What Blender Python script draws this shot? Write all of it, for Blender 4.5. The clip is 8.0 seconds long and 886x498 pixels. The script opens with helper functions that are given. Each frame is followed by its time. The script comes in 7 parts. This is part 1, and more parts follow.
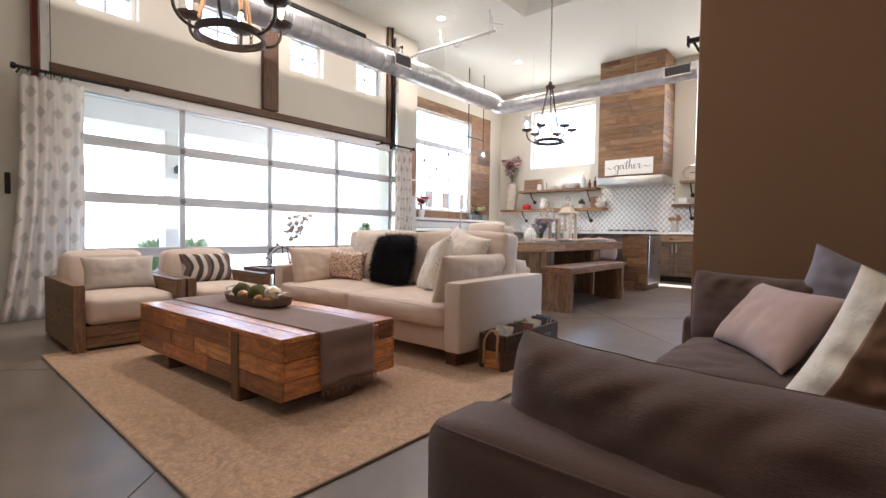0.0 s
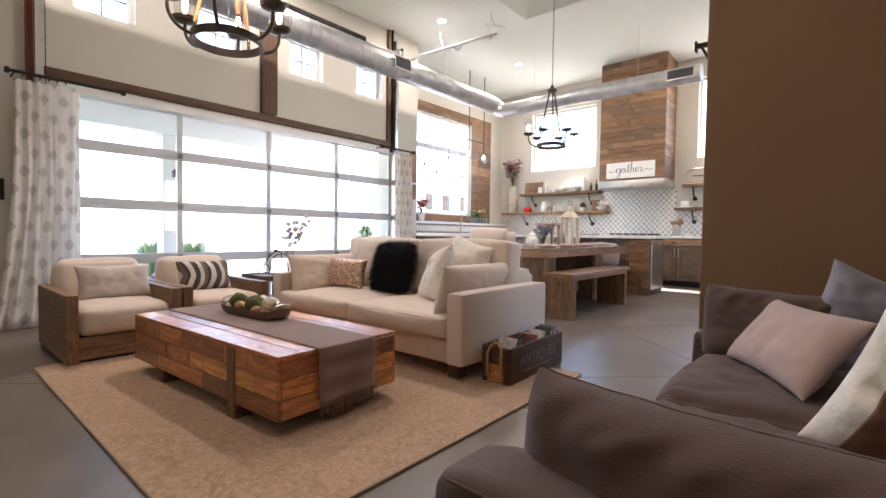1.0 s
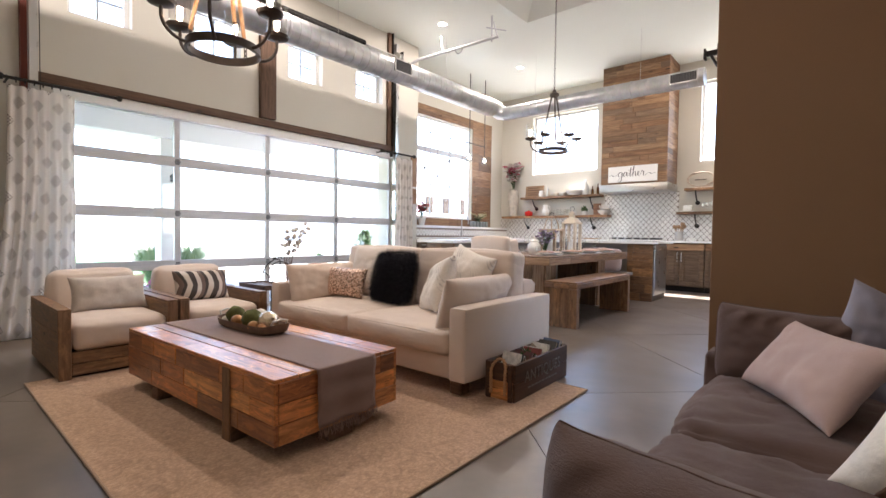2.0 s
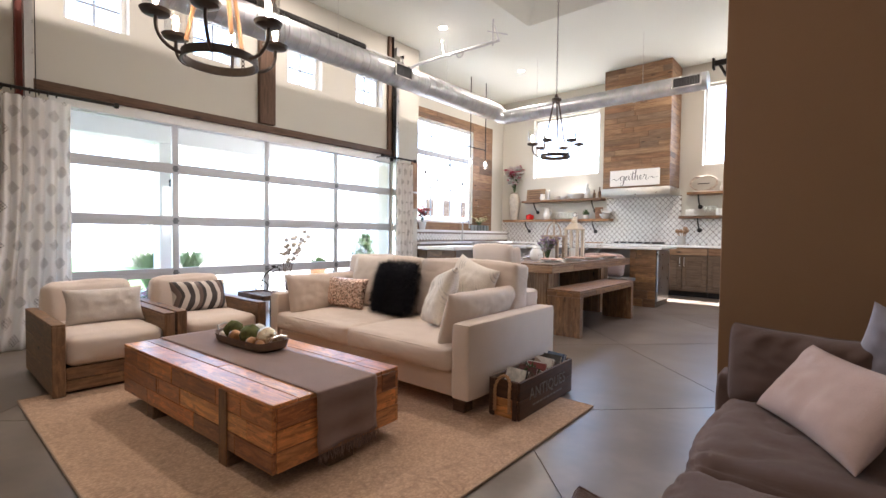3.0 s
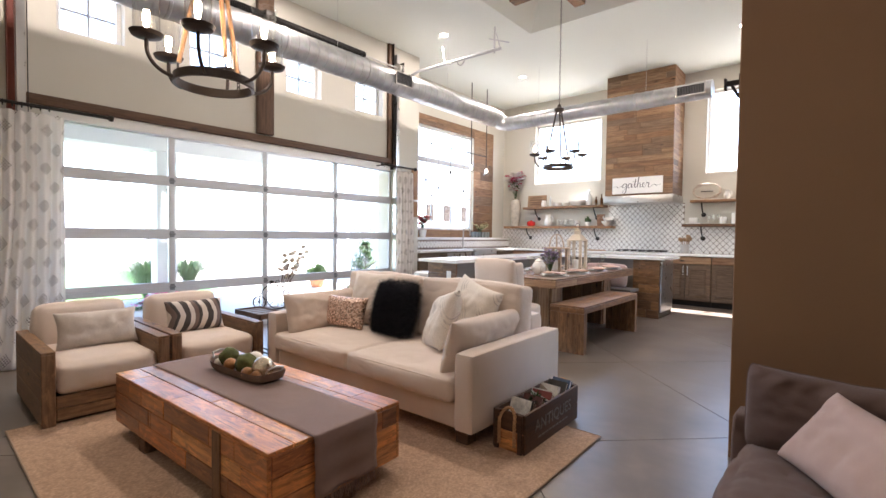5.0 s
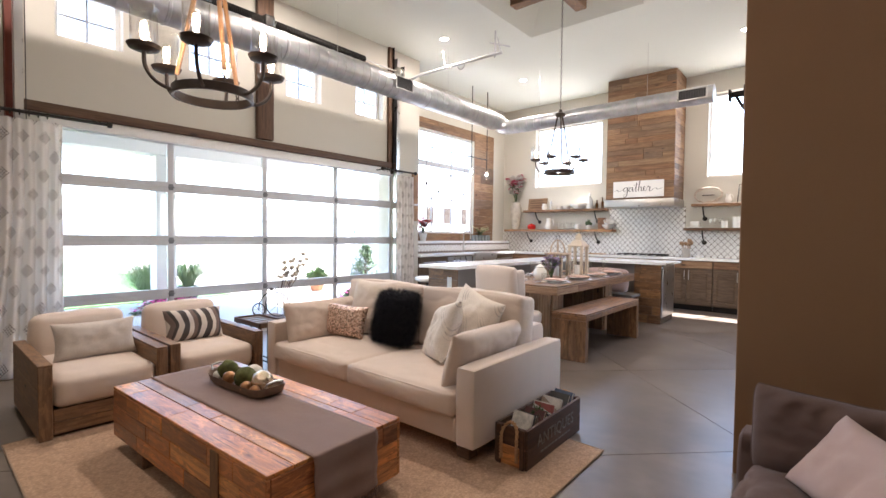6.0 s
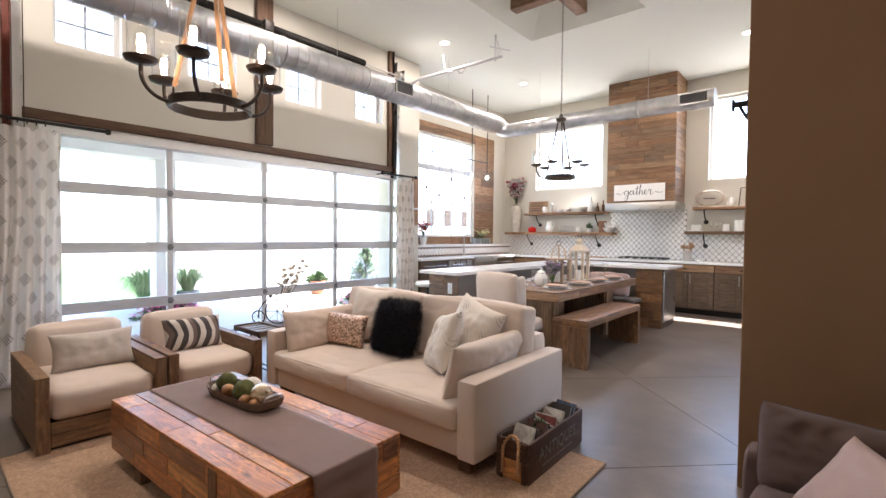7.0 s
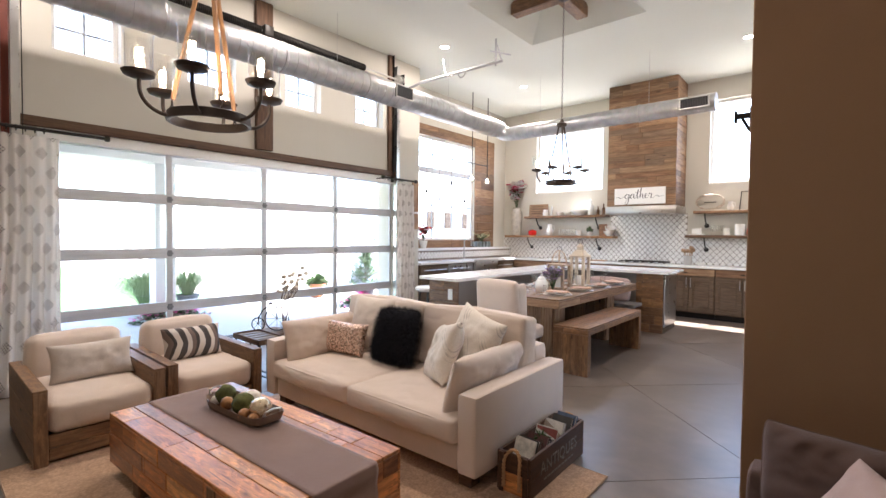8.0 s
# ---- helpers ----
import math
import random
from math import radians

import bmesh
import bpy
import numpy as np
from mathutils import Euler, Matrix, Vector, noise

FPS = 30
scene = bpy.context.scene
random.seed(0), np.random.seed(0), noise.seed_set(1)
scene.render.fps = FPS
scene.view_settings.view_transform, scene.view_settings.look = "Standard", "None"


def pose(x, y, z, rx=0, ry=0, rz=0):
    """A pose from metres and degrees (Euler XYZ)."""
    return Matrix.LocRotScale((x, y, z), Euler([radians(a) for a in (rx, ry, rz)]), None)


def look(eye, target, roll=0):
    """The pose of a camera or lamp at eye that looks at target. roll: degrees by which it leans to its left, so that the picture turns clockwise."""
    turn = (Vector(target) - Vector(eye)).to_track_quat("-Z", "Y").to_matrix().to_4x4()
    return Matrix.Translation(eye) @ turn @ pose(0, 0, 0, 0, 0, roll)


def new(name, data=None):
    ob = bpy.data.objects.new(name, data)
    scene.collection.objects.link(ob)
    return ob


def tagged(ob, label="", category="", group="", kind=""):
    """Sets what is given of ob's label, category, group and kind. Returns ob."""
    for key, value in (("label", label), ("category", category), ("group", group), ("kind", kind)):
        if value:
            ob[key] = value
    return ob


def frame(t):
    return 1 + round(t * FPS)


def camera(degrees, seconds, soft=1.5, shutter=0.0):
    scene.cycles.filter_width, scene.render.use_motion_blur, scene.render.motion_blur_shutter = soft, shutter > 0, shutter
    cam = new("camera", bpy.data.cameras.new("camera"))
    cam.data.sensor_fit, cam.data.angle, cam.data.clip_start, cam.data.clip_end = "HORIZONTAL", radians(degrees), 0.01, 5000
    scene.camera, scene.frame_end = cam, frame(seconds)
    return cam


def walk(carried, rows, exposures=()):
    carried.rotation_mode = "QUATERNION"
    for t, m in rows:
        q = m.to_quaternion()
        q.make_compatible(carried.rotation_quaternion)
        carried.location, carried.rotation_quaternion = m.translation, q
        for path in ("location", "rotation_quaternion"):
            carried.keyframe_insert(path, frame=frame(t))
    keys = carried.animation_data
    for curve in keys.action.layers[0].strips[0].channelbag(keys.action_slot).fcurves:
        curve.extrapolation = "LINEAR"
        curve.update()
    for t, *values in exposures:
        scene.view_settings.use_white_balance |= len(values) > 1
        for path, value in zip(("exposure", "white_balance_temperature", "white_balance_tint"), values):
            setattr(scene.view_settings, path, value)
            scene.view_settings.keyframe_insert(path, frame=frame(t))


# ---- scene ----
cam = camera(88.0, 8.0)
PATH = [
    (0, (0.287, -0.097, 0.871), (-1.011, 1.423, 0.8), 0.8),
    (0.5, (0.258, -0.074, 0.896), (-1.039, 1.447, 0.827), 0.8),
    (1, (0.228, -0.052, 0.926), (-1.069, 1.469, 0.859), 0.8),
    (1.5, (0.196, -0.027, 0.96), (-1.1, 1.494, 0.895), 0.8),
    (3, (0.109, 0.038, 1.077), (-1.188, 1.56, 1.015), 0.7),
    (3.5, (0.086, 0.055, 1.115), (-1.21, 1.577, 1.054), 0.7),
    (4, (0.066, 0.068, 1.154), (-1.229, 1.59, 1.093), 0.7),
    (4.5, (0.049, 0.085, 1.191), (-1.247, 1.607, 1.13), 0.7),
    (6, (0.007, 0.119, 1.297), (-1.289, 1.641, 1.237), 0.7),
    (6.5, (-0.004, 0.126, 1.33), (-1.3, 1.648, 1.271), 0.7),
    (7, (-0.013, 0.139, 1.36), (-1.31, 1.66, 1.302), 0.6),
    (7.5, (-0.023, 0.142, 1.392), (-1.319, 1.664, 1.335), 0.6),
    (8, (-0.028, 0.151, 1.43), (-1.325, 1.672, 1.372), 0.6),
]
EXPOSURE, KELVIN, TINT = 3.85, 6080, 17
walk(cam, [(t, look(eye, target, roll)) for t, eye, target, roll in PATH], [(0, EXPOSURE, KELVIN, TINT), (8, EXPOSURE, KELVIN, TINT)])

# ---- daylight ----
SUN_WAY = Vector((-0.16, -0.42, -1.0))
world = bpy.data.worlds.new("sky")
scene.world = world
world.use_nodes = True
wn = world.node_tree
sky = wn.nodes.new("ShaderNodeTexSky")
sky.sky_type, sky.sun_disc = "NISHITA", False
sky.sun_elevation, sky.sun_rotation = math.atan2(1.0, math.hypot(0.16, 0.42)), math.atan2(0.16, 0.42)
wn.links.new(sky.outputs[0], wn.nodes["Background"].inputs[0])
wn.nodes["Background"].inputs[1].default_value = 0.15
sun_data = bpy.data.lights.new("sun", "SUN")
sun_data.energy, sun_data.angle, sun_data.color = 3.0, radians(0.5), (1.0, 0.95, 0.88)
sun = new("sun", sun_data)
sun.matrix_world = look((0, 0, 30), Vector((0, 0, 30)) + SUN_WAY)


# ---- materials ----
def shader(name):
    m = bpy.data.materials.new(name)
    m.use_nodes = True
    nt = m.node_tree
    return m, nt, nt.nodes["Principled BSDF"]


def node(nt, kind, **values):
    n = nt.nodes.new(kind)
    for key, value in values.items():
        n.inputs[key].default_value = value
    return n


def maths(nt, op, a, b=None, c=None):
    n = nt.nodes.new("ShaderNodeMath")
    n.operation = op
    for i, v in enumerate((a, b, c)):
        if v is None:
            continue
        if isinstance(v, (int, float)):
            n.inputs[i].default_value = v
        else:
            nt.links.new(v, n.inputs[i])
    return n.outputs[0]


def place_of(nt, stretch=(1, 1, 1), shift=True):
    """Object coordinates, stretched, moved by the object's own random number."""
    tc = nt.nodes.new("ShaderNodeTexCoord")
    mp = nt.nodes.new("ShaderNodeMapping")
    mp.inputs["Scale"].default_value = stretch
    nt.links.new(tc.outputs["Object"], mp.inputs["Vector"])
    if shift:
        oi = nt.nodes.new("ShaderNodeObjectInfo")
        k = maths(nt, "MULTIPLY", oi.outputs["Random"], 37.0)
        cb = nt.nodes.new("ShaderNodeCombineXYZ")
        for i in range(3):
            nt.links.new(k, cb.inputs[i])
        nt.links.new(cb.outputs[0], mp.inputs["Location"])
    return mp.outputs[0]


def mixed(nt, fac, a, b, blend="MIX"):
    n = nt.nodes.new("ShaderNodeMix")
    n.data_type, n.blend_type = "RGBA", blend
    for i, v in ((0, fac), (6, a), (7, b)):
        if isinstance(v, (int, float)):
            n.inputs[i].default_value = v
        elif isinstance(v, tuple):
            n.inputs[i].default_value = (*v, 1)
        else:
            nt.links.new(v, n.inputs[i])
    return n.outputs[2]


def ramp(nt, fac, stops):
    n = nt.nodes.new("ShaderNodeValToRGB")
    e = n.color_ramp.elements
    while len(e) < len(stops):
        e.new(0.5)
    for k, (p, c) in zip(e, stops):
        k.position, k.color = p, (*c, 1)
    nt.links.new(fac, n.inputs[0])
    return n.outputs[0]


def noisy(nt, vec, scale, detail=4.0, rough=0.55, distort=0.0):
    n = node(nt, "ShaderNodeTexNoise", Scale=scale, Detail=detail, Roughness=rough, Distortion=distort)
    nt.links.new(vec, n.inputs["Vector"])
    return n.outputs[0]


def bumped(nt, bsdf, height, strength=0.3, distance=0.01):
    n = node(nt, "ShaderNodeBump", Strength=strength, Distance=distance)
    nt.links.new(height, n.inputs["Height"])
    nt.links.new(n.outputs[0], bsdf.inputs["Normal"])


def plain(name, base, rough=0.5, metal=0.0, var=0.12, scale=3.0, fine=80.0, bump=0.1, rough_var=0.1, coat=0.0):
    """A painted or cast surface: broad unevenness, fine grain, a little relief."""
    m, nt, b = shader(name)
    vec = place_of(nt)
    big, small = noisy(nt, vec, scale, 5.0), noisy(nt, vec, fine, 3.0)
    lo, hi = tuple(c * (1 - var) for c in base), tuple(min(1, c * (1 + var)) for c in base)
    col = ramp(nt, maths(nt, "ADD", maths(nt, "MULTIPLY", big, 0.7), maths(nt, "MULTIPLY", small, 0.3)), [(0.3, lo), (0.7, hi)])
    nt.links.new(col, b.inputs["Base Color"])
    nt.links.new(maths(nt, "ADD", maths(nt, "MULTIPLY", big, 2 * rough_var), rough - rough_var), b.inputs["Roughness"])
    b.inputs["Metallic"].default_value, b.inputs["Coat Weight"].default_value = metal, coat
    if bump:
        bumped(nt, b, small, bump, 0.004)
    return m


def timber(name, tones, rough=0.55, knots=True, spread=1.0, coat=0.0):
    """Reclaimed boards with the grain along local x; each board takes its own tone."""
    m, nt, b = shader(name)
    vec = place_of(nt, (1.2, 14, 14))
    grain = noisy(nt, vec, 3.0, 6.0, 0.6, 0.8)
    fine = noisy(nt, place_of(nt, (6, 120, 120)), 1.5, 3.0)
    blotch = noisy(nt, place_of(nt, (2, 5, 5)), 2.0, 3.0)
    oi = nt.nodes.new("ShaderNodeObjectInfo")
    pick = ramp(nt, oi.outputs["Random"], [(i / max(1, len(tones) - 1), t) for i, t in enumerate(tones)])
    dark = mixed(nt, 1.0, pick, (0.52, 0.44, 0.38), "MULTIPLY")
    col = mixed(nt, ramp(nt, grain, [(0.35, (0, 0, 0)), (0.62, (1, 1, 1))]), dark, pick)
    col = mixed(nt, maths(nt, "MULTIPLY", ramp(nt, blotch, [(0.5, (0, 0, 0)), (0.72, (1, 1, 1))]), 0.4 * spread), col, mixed(nt, 1.0, pick, (0.5, 0.46, 0.44), "MULTIPLY"))
    if knots:
        v = node(nt, "ShaderNodeTexVoronoi", Scale=1.0)
        nt.links.new(place_of(nt, (2.2, 7, 7)), v.inputs["Vector"])
        col = mixed(nt, ramp(nt, v.outputs["Distance"], [(0.05, (1, 1, 1)), (0.13, (0, 0, 0))]), col, (0.03, 0.017, 0.01))
    if spread > 1:
        patch = noisy(nt, place_of(nt, (5, 13, 13)), 2.0, 5.0, 0.7, 0.5)
        col = mixed(nt, maths(nt, "MULTIPLY", ramp(nt, patch, [(0.5, (0, 0, 0)), (0.62, (1, 1, 1))]), 0.55), col, mixed(nt, 1.0, pick, (1.45, 1.35, 1.2), "MULTIPLY"))
        crack = noisy(nt, place_of(nt, (3, 60, 60)), 1.6, 4.0, 0.6, 0.3)
        col = mixed(nt, maths(nt, "MULTIPLY", ramp(nt, crack, [(0.60, (0, 0, 0)), (0.68, (1, 1, 1))]), 0.7), col, (0.05, 0.026, 0.014))
    nt.links.new(col, b.inputs["Base Color"])
    nt.links.new(maths(nt, "ADD", maths(nt, "MULTIPLY", grain, 0.3), rough - 0.15), b.inputs["Roughness"])
    b.inputs["Coat Weight"].default_value, b.inputs["Coat Roughness"].default_value = coat, 0.25
    bumped(nt, b, maths(nt, "ADD", grain, maths(nt, "MULTIPLY", fine, 0.5)), 0.35, 0.004)
    return m


def cloth(name, base, weave=420.0, var=0.08, sheen=0.2, rough=0.9, slub=0.0):
    m, nt, b = shader(name)
    vec = place_of(nt)
    big = noisy(nt, vec, 5.0, 5.0)
    w1, w2 = noisy(nt, place_of(nt, (1, 1, 6)), weave / 5, 2.0), noisy(nt, place_of(nt, (6, 6, 1)), weave / 5, 2.0)
    thread = maths(nt, "ADD", w1, w2)
    lo, hi = tuple(c * (1 - var - slub) for c in base), tuple(min(1, c * (1 + var)) for c in base)
    f = maths(nt, "ADD", maths(nt, "MULTIPLY", big, 0.5), maths(nt, "MULTIPLY", thread, 0.25))
    nt.links.new(ramp(nt, f, [(0.35, lo), (0.65, hi)]), b.inputs["Base Color"])
    b.inputs["Roughness"].default_value, b.inputs["Sheen Weight"].default_value = rough, sheen
    bumped(nt, b, thread, 0.5, 0.003)
    return m


def clear(name, tint=(1, 1, 1), gloss=0.12, rough=0.02):
    """Thin glass: see-through, with a mirror that grows at flat angles."""
    m, nt, b = shader(name)
    tr, gl, mx = nt.nodes.new("ShaderNodeBsdfTransparent"), nt.nodes.new("ShaderNodeBsdfGlossy"), nt.nodes.new("ShaderNodeMixShader")
    tr.inputs[0].default_value, gl.inputs["Roughness"].default_value = (*tint, 1), rough
    lw = node(nt, "ShaderNodeLayerWeight", Blend=0.5)
    nt.links.new(maths(nt, "ADD", maths(nt, "MULTIPLY", maths(nt, "POWER", lw.outputs["Facing"], 5.0), 0.8), gloss), mx.inputs[0])
    nt.links.new(tr.outputs[0], mx.inputs[1])
    nt.links.new(gl.outputs[0], mx.inputs[2])
    nt.links.new(mx.outputs[0], nt.nodes["Material Output"].inputs[0])
    return m


def glow(name, color, strength):
    m, nt, b = shader(name)
    b.inputs["Base Color"].default_value = (*color, 1)
    b.inputs["Emission Color"].default_value, b.inputs["Emission Strength"].default_value = (*color, 1), strength
    return m


wall_paint = plain("warm greige wall paint", (0.60, 0.57, 0.50), 0.85, var=0.03, scale=0.7, fine=140, bump=0.12)
brown_paint = plain("brown wall paint", (0.226, 0.123, 0.061), 0.75, var=0.04, scale=0.8, fine=140, bump=0.15)
ceiling_paint = plain("cream ceiling paint", (0.765, 0.785, 0.72), 0.8, var=0.02, scale=0.6, fine=120, bump=0.1)
white_trim = plain("white trim paint", (0.80, 0.79, 0.77), 0.4, var=0.03, fine=50, bump=0.03)
quartz = plain("white quartz", (0.78, 0.77, 0.75), 0.2, var=0.05, scale=9, fine=160, bump=0.0)
alu = plain("anodised aluminium", (0.55, 0.545, 0.56), 0.45, 0.25, var=0.04, scale=4, fine=200, bump=0.04)
black_iron = plain("blackened iron", (0.022, 0.019, 0.017), 0.5, 0.5, var=0.3, scale=12, fine=150, bump=0.2)
bronze = plain("dark bronze", (0.045, 0.030, 0.022), 0.5, 0.3, var=0.3, scale=14, fine=150, bump=0.1)
steel = plain("brushed steel", (0.55, 0.54, 0.52), 0.3, 1.0, var=0.06, scale=8, fine=250, bump=0.05)
rust_red = plain("red oxide steel", (0.16, 0.035, 0.02), 0.6, 0.2, var=0.25, scale=6, fine=120)
walnut_dark = timber("dark stained beam wood", [(0.125, 0.068, 0.038), (0.175, 0.098, 0.056)], 0.65)
reclaimed = timber("reclaimed pine boards", [(0.36, 0.135, 0.050), (0.72, 0.29, 0.085), (0.49, 0.18, 0.060), (0.78, 0.38, 0.13), (0.62, 0.225, 0.067), (0.24, 0.10, 0.045), (0.58, 0.29, 0.125)], 0.42, spread=1.7, coat=0.35)
bench_wood = timber("brown bench boards", [(0.14, 0.074, 0.036), (0.29, 0.152, 0.064), (0.18, 0.098, 0.05), (0.36, 0.195, 0.085)], 0.5, spread=1.4)
reclaimed_grey = timber("weathered grey brown boards", [(0.17, 0.10, 0.055), (0.32, 0.185, 0.095), (0.22, 0.145, 0.09), (0.44, 0.27, 0.145), (0.26, 0.135, 0.065), (0.38, 0.235, 0.13)], 0.6)
chair_wood = timber("greyed oak", [(0.17, 0.095, 0.05), (0.28, 0.16, 0.08), (0.21, 0.12, 0.065), (0.33, 0.195, 0.10)], 0.55, spread=1.4)
cabinet_wood = timber("dark stained cabinet wood", [(0.12, 0.08, 0.048), (0.155, 0.105, 0.063)], 0.5, knots=False)
crate_wood = timber("dark crate wood", [(0.075, 0.035, 0.02), (0.10, 0.048, 0.026)], 0.6)
linen = cloth("cream linen", (0.65, 0.53, 0.44), var=0.05)
linen_pale = cloth("pale cream linen", (0.67, 0.575, 0.49), var=0.05)
oat = cloth("oatmeal slub linen", (0.58, 0.50, 0.43), var=0.1, slub=0.12)
mauve_grey = cloth("mauve grey cotton", (0.097, 0.056, 0.0445), var=0.06, sheen=0.12)
blush = cloth("blush cotton", (0.44, 0.31, 0.275), var=0.05)
slate = cloth("slate blue cotton", (0.22, 0.20, 0.24), var=0.05)
runner_cloth = cloth("taupe linen runner", (0.24, 0.15, 0.12), var=0.1, slub=0.1)
fur_black = plain("black fur", (0.006, 0.006, 0.012), 0.85, var=0.3, bump=0.0)
fleece = plain("white fleece", (0.74, 0.68, 0.60), 0.95, var=0.1, scale=20, bump=0.6, fine=60)
suede = plain("brown suede", (0.16, 0.08, 0.045), 0.9, var=0.15, scale=8)
pane_glass = clear("window glass", (0.96, 0.98, 0.97), 0.05)
lamp_glass = clear("clear lamp glass", (0.985, 0.985, 0.98), 0.07)
bulb_glow = glow("warm filament", (1.0, 0.78, 0.52), 14.0)
can_glow = glow("recessed lamp", (1.0, 0.88, 0.7), 3.0)


def concrete_floor():
    m, nt, b = shader("polished grey concrete")
    vec = place_of(nt, shift=False)
    cloud, mid = noisy(nt, vec, 1.3, 4.0, 0.55), noisy(nt, vec, 5.0, 3.0, 0.5)
    f = maths(nt, "ADD", maths(nt, "MULTIPLY", cloud, 0.6), maths(nt, "MULTIPLY", mid, 0.4))
    col = ramp(nt, f, [(0.32, (0.084, 0.063, 0.047)), (0.5, (0.134, 0.105, 0.082)), (0.68, (0.195, 0.158, 0.128))])
    nt.links.new(col, b.inputs["Base Color"])
    nt.links.new(ramp(nt, mid, [(0.25, (0.29,) * 3), (0.75, (0.39,) * 3)]), b.inputs["Roughness"])
    return m


def duct_metal():
    m, nt, b = shader("galvanised duct")
    vec = place_of(nt, shift=False)
    v = node(nt, "ShaderNodeTexVoronoi", Scale=22.0)
    nt.links.new(vec, v.inputs["Vector"])
    col = mixed(nt, 0.06, ramp(nt, noisy(nt, vec, 6, 4), [(0.3, (0.40, 0.40, 0.41)), (0.7, (0.55, 0.55, 0.56))]), v.outputs["Color"], "SOFT_LIGHT")
    nt.links.new(col, b.inputs["Base Color"])
    b.inputs["Metallic"].default_value = 1.0
    nt.links.new(ramp(nt, noisy(nt, vec, 14, 3), [(0.3, (0.34,) * 3), (0.7, (0.46,) * 3)]), b.inputs["Roughness"])
    bumped(nt, b, noisy(nt, vec, 3, 1), 0.02, 0.01)
    return m


def rug_wool():
    m, nt, b = shader("faded beige rug")
    vec = place_of(nt, shift=False)
    v = node(nt, "ShaderNodeTexVoronoi", Scale=5.0)
    v.feature = "SMOOTH_F1"
    warp = noisy(nt, vec, 3.0, 3.0)
    mix = nt.nodes.new("ShaderNodeVectorMath")
    mix.operation = "MULTIPLY_ADD"
    sep = nt.nodes.new("ShaderNodeCombineXYZ")
    for i in range(3):
        nt.links.new(warp, sep.inputs[i])
    nt.links.new(sep.outputs[0], mix.inputs[0])
    mix.inputs[1].default_value = (0.5, 0.5, 0.5)
    nt.links.new(vec, mix.inputs[2])
    nt.links.new(mix.outputs[0], v.inputs["Vector"])
    swirl = ramp(nt, maths(nt, "SINE", maths(nt, "MULTIPLY", v.outputs["Distance"], 42.0)), [(0.2, (0, 0, 0)), (0.8, (1, 1, 1))])
    worn = ramp(nt, noisy(nt, vec, 2.4, 6.0, 0.65), [(0.42, (0, 0, 0)), (0.62, (1, 1, 1))])
    fleck = noisy(nt, place_of(nt, (1, 0.7, 1), False), 85, 3.0, 0.6)
    col = ramp(nt, fleck, [(0.3, (0.33, 0.195, 0.115)), (0.5, (0.44, 0.278, 0.170)), (0.7, (0.55, 0.365, 0.235))])
    col = mixed(nt, maths(nt, "MULTIPLY", maths(nt, "MULTIPLY", swirl, worn), 0.42), col, (0.22, 0.125, 0.075))
    rub = ramp(nt, noisy(nt, vec, 26, 6.0, 0.7), [(0.5, (0, 0, 0)), (0.62, (1, 1, 1))])
    col = mixed(nt, maths(nt, "MULTIPLY", rub, 0.45), col, (0.25, 0.145, 0.088))
    nt.links.new(col, b.inputs["Base Color"])
    b.inputs["Roughness"].default_value, b.inputs["Sheen Weight"].default_value = 0.95, 0.2
    bumped(nt, b, fleck, 0.5, 0.006)
    return m


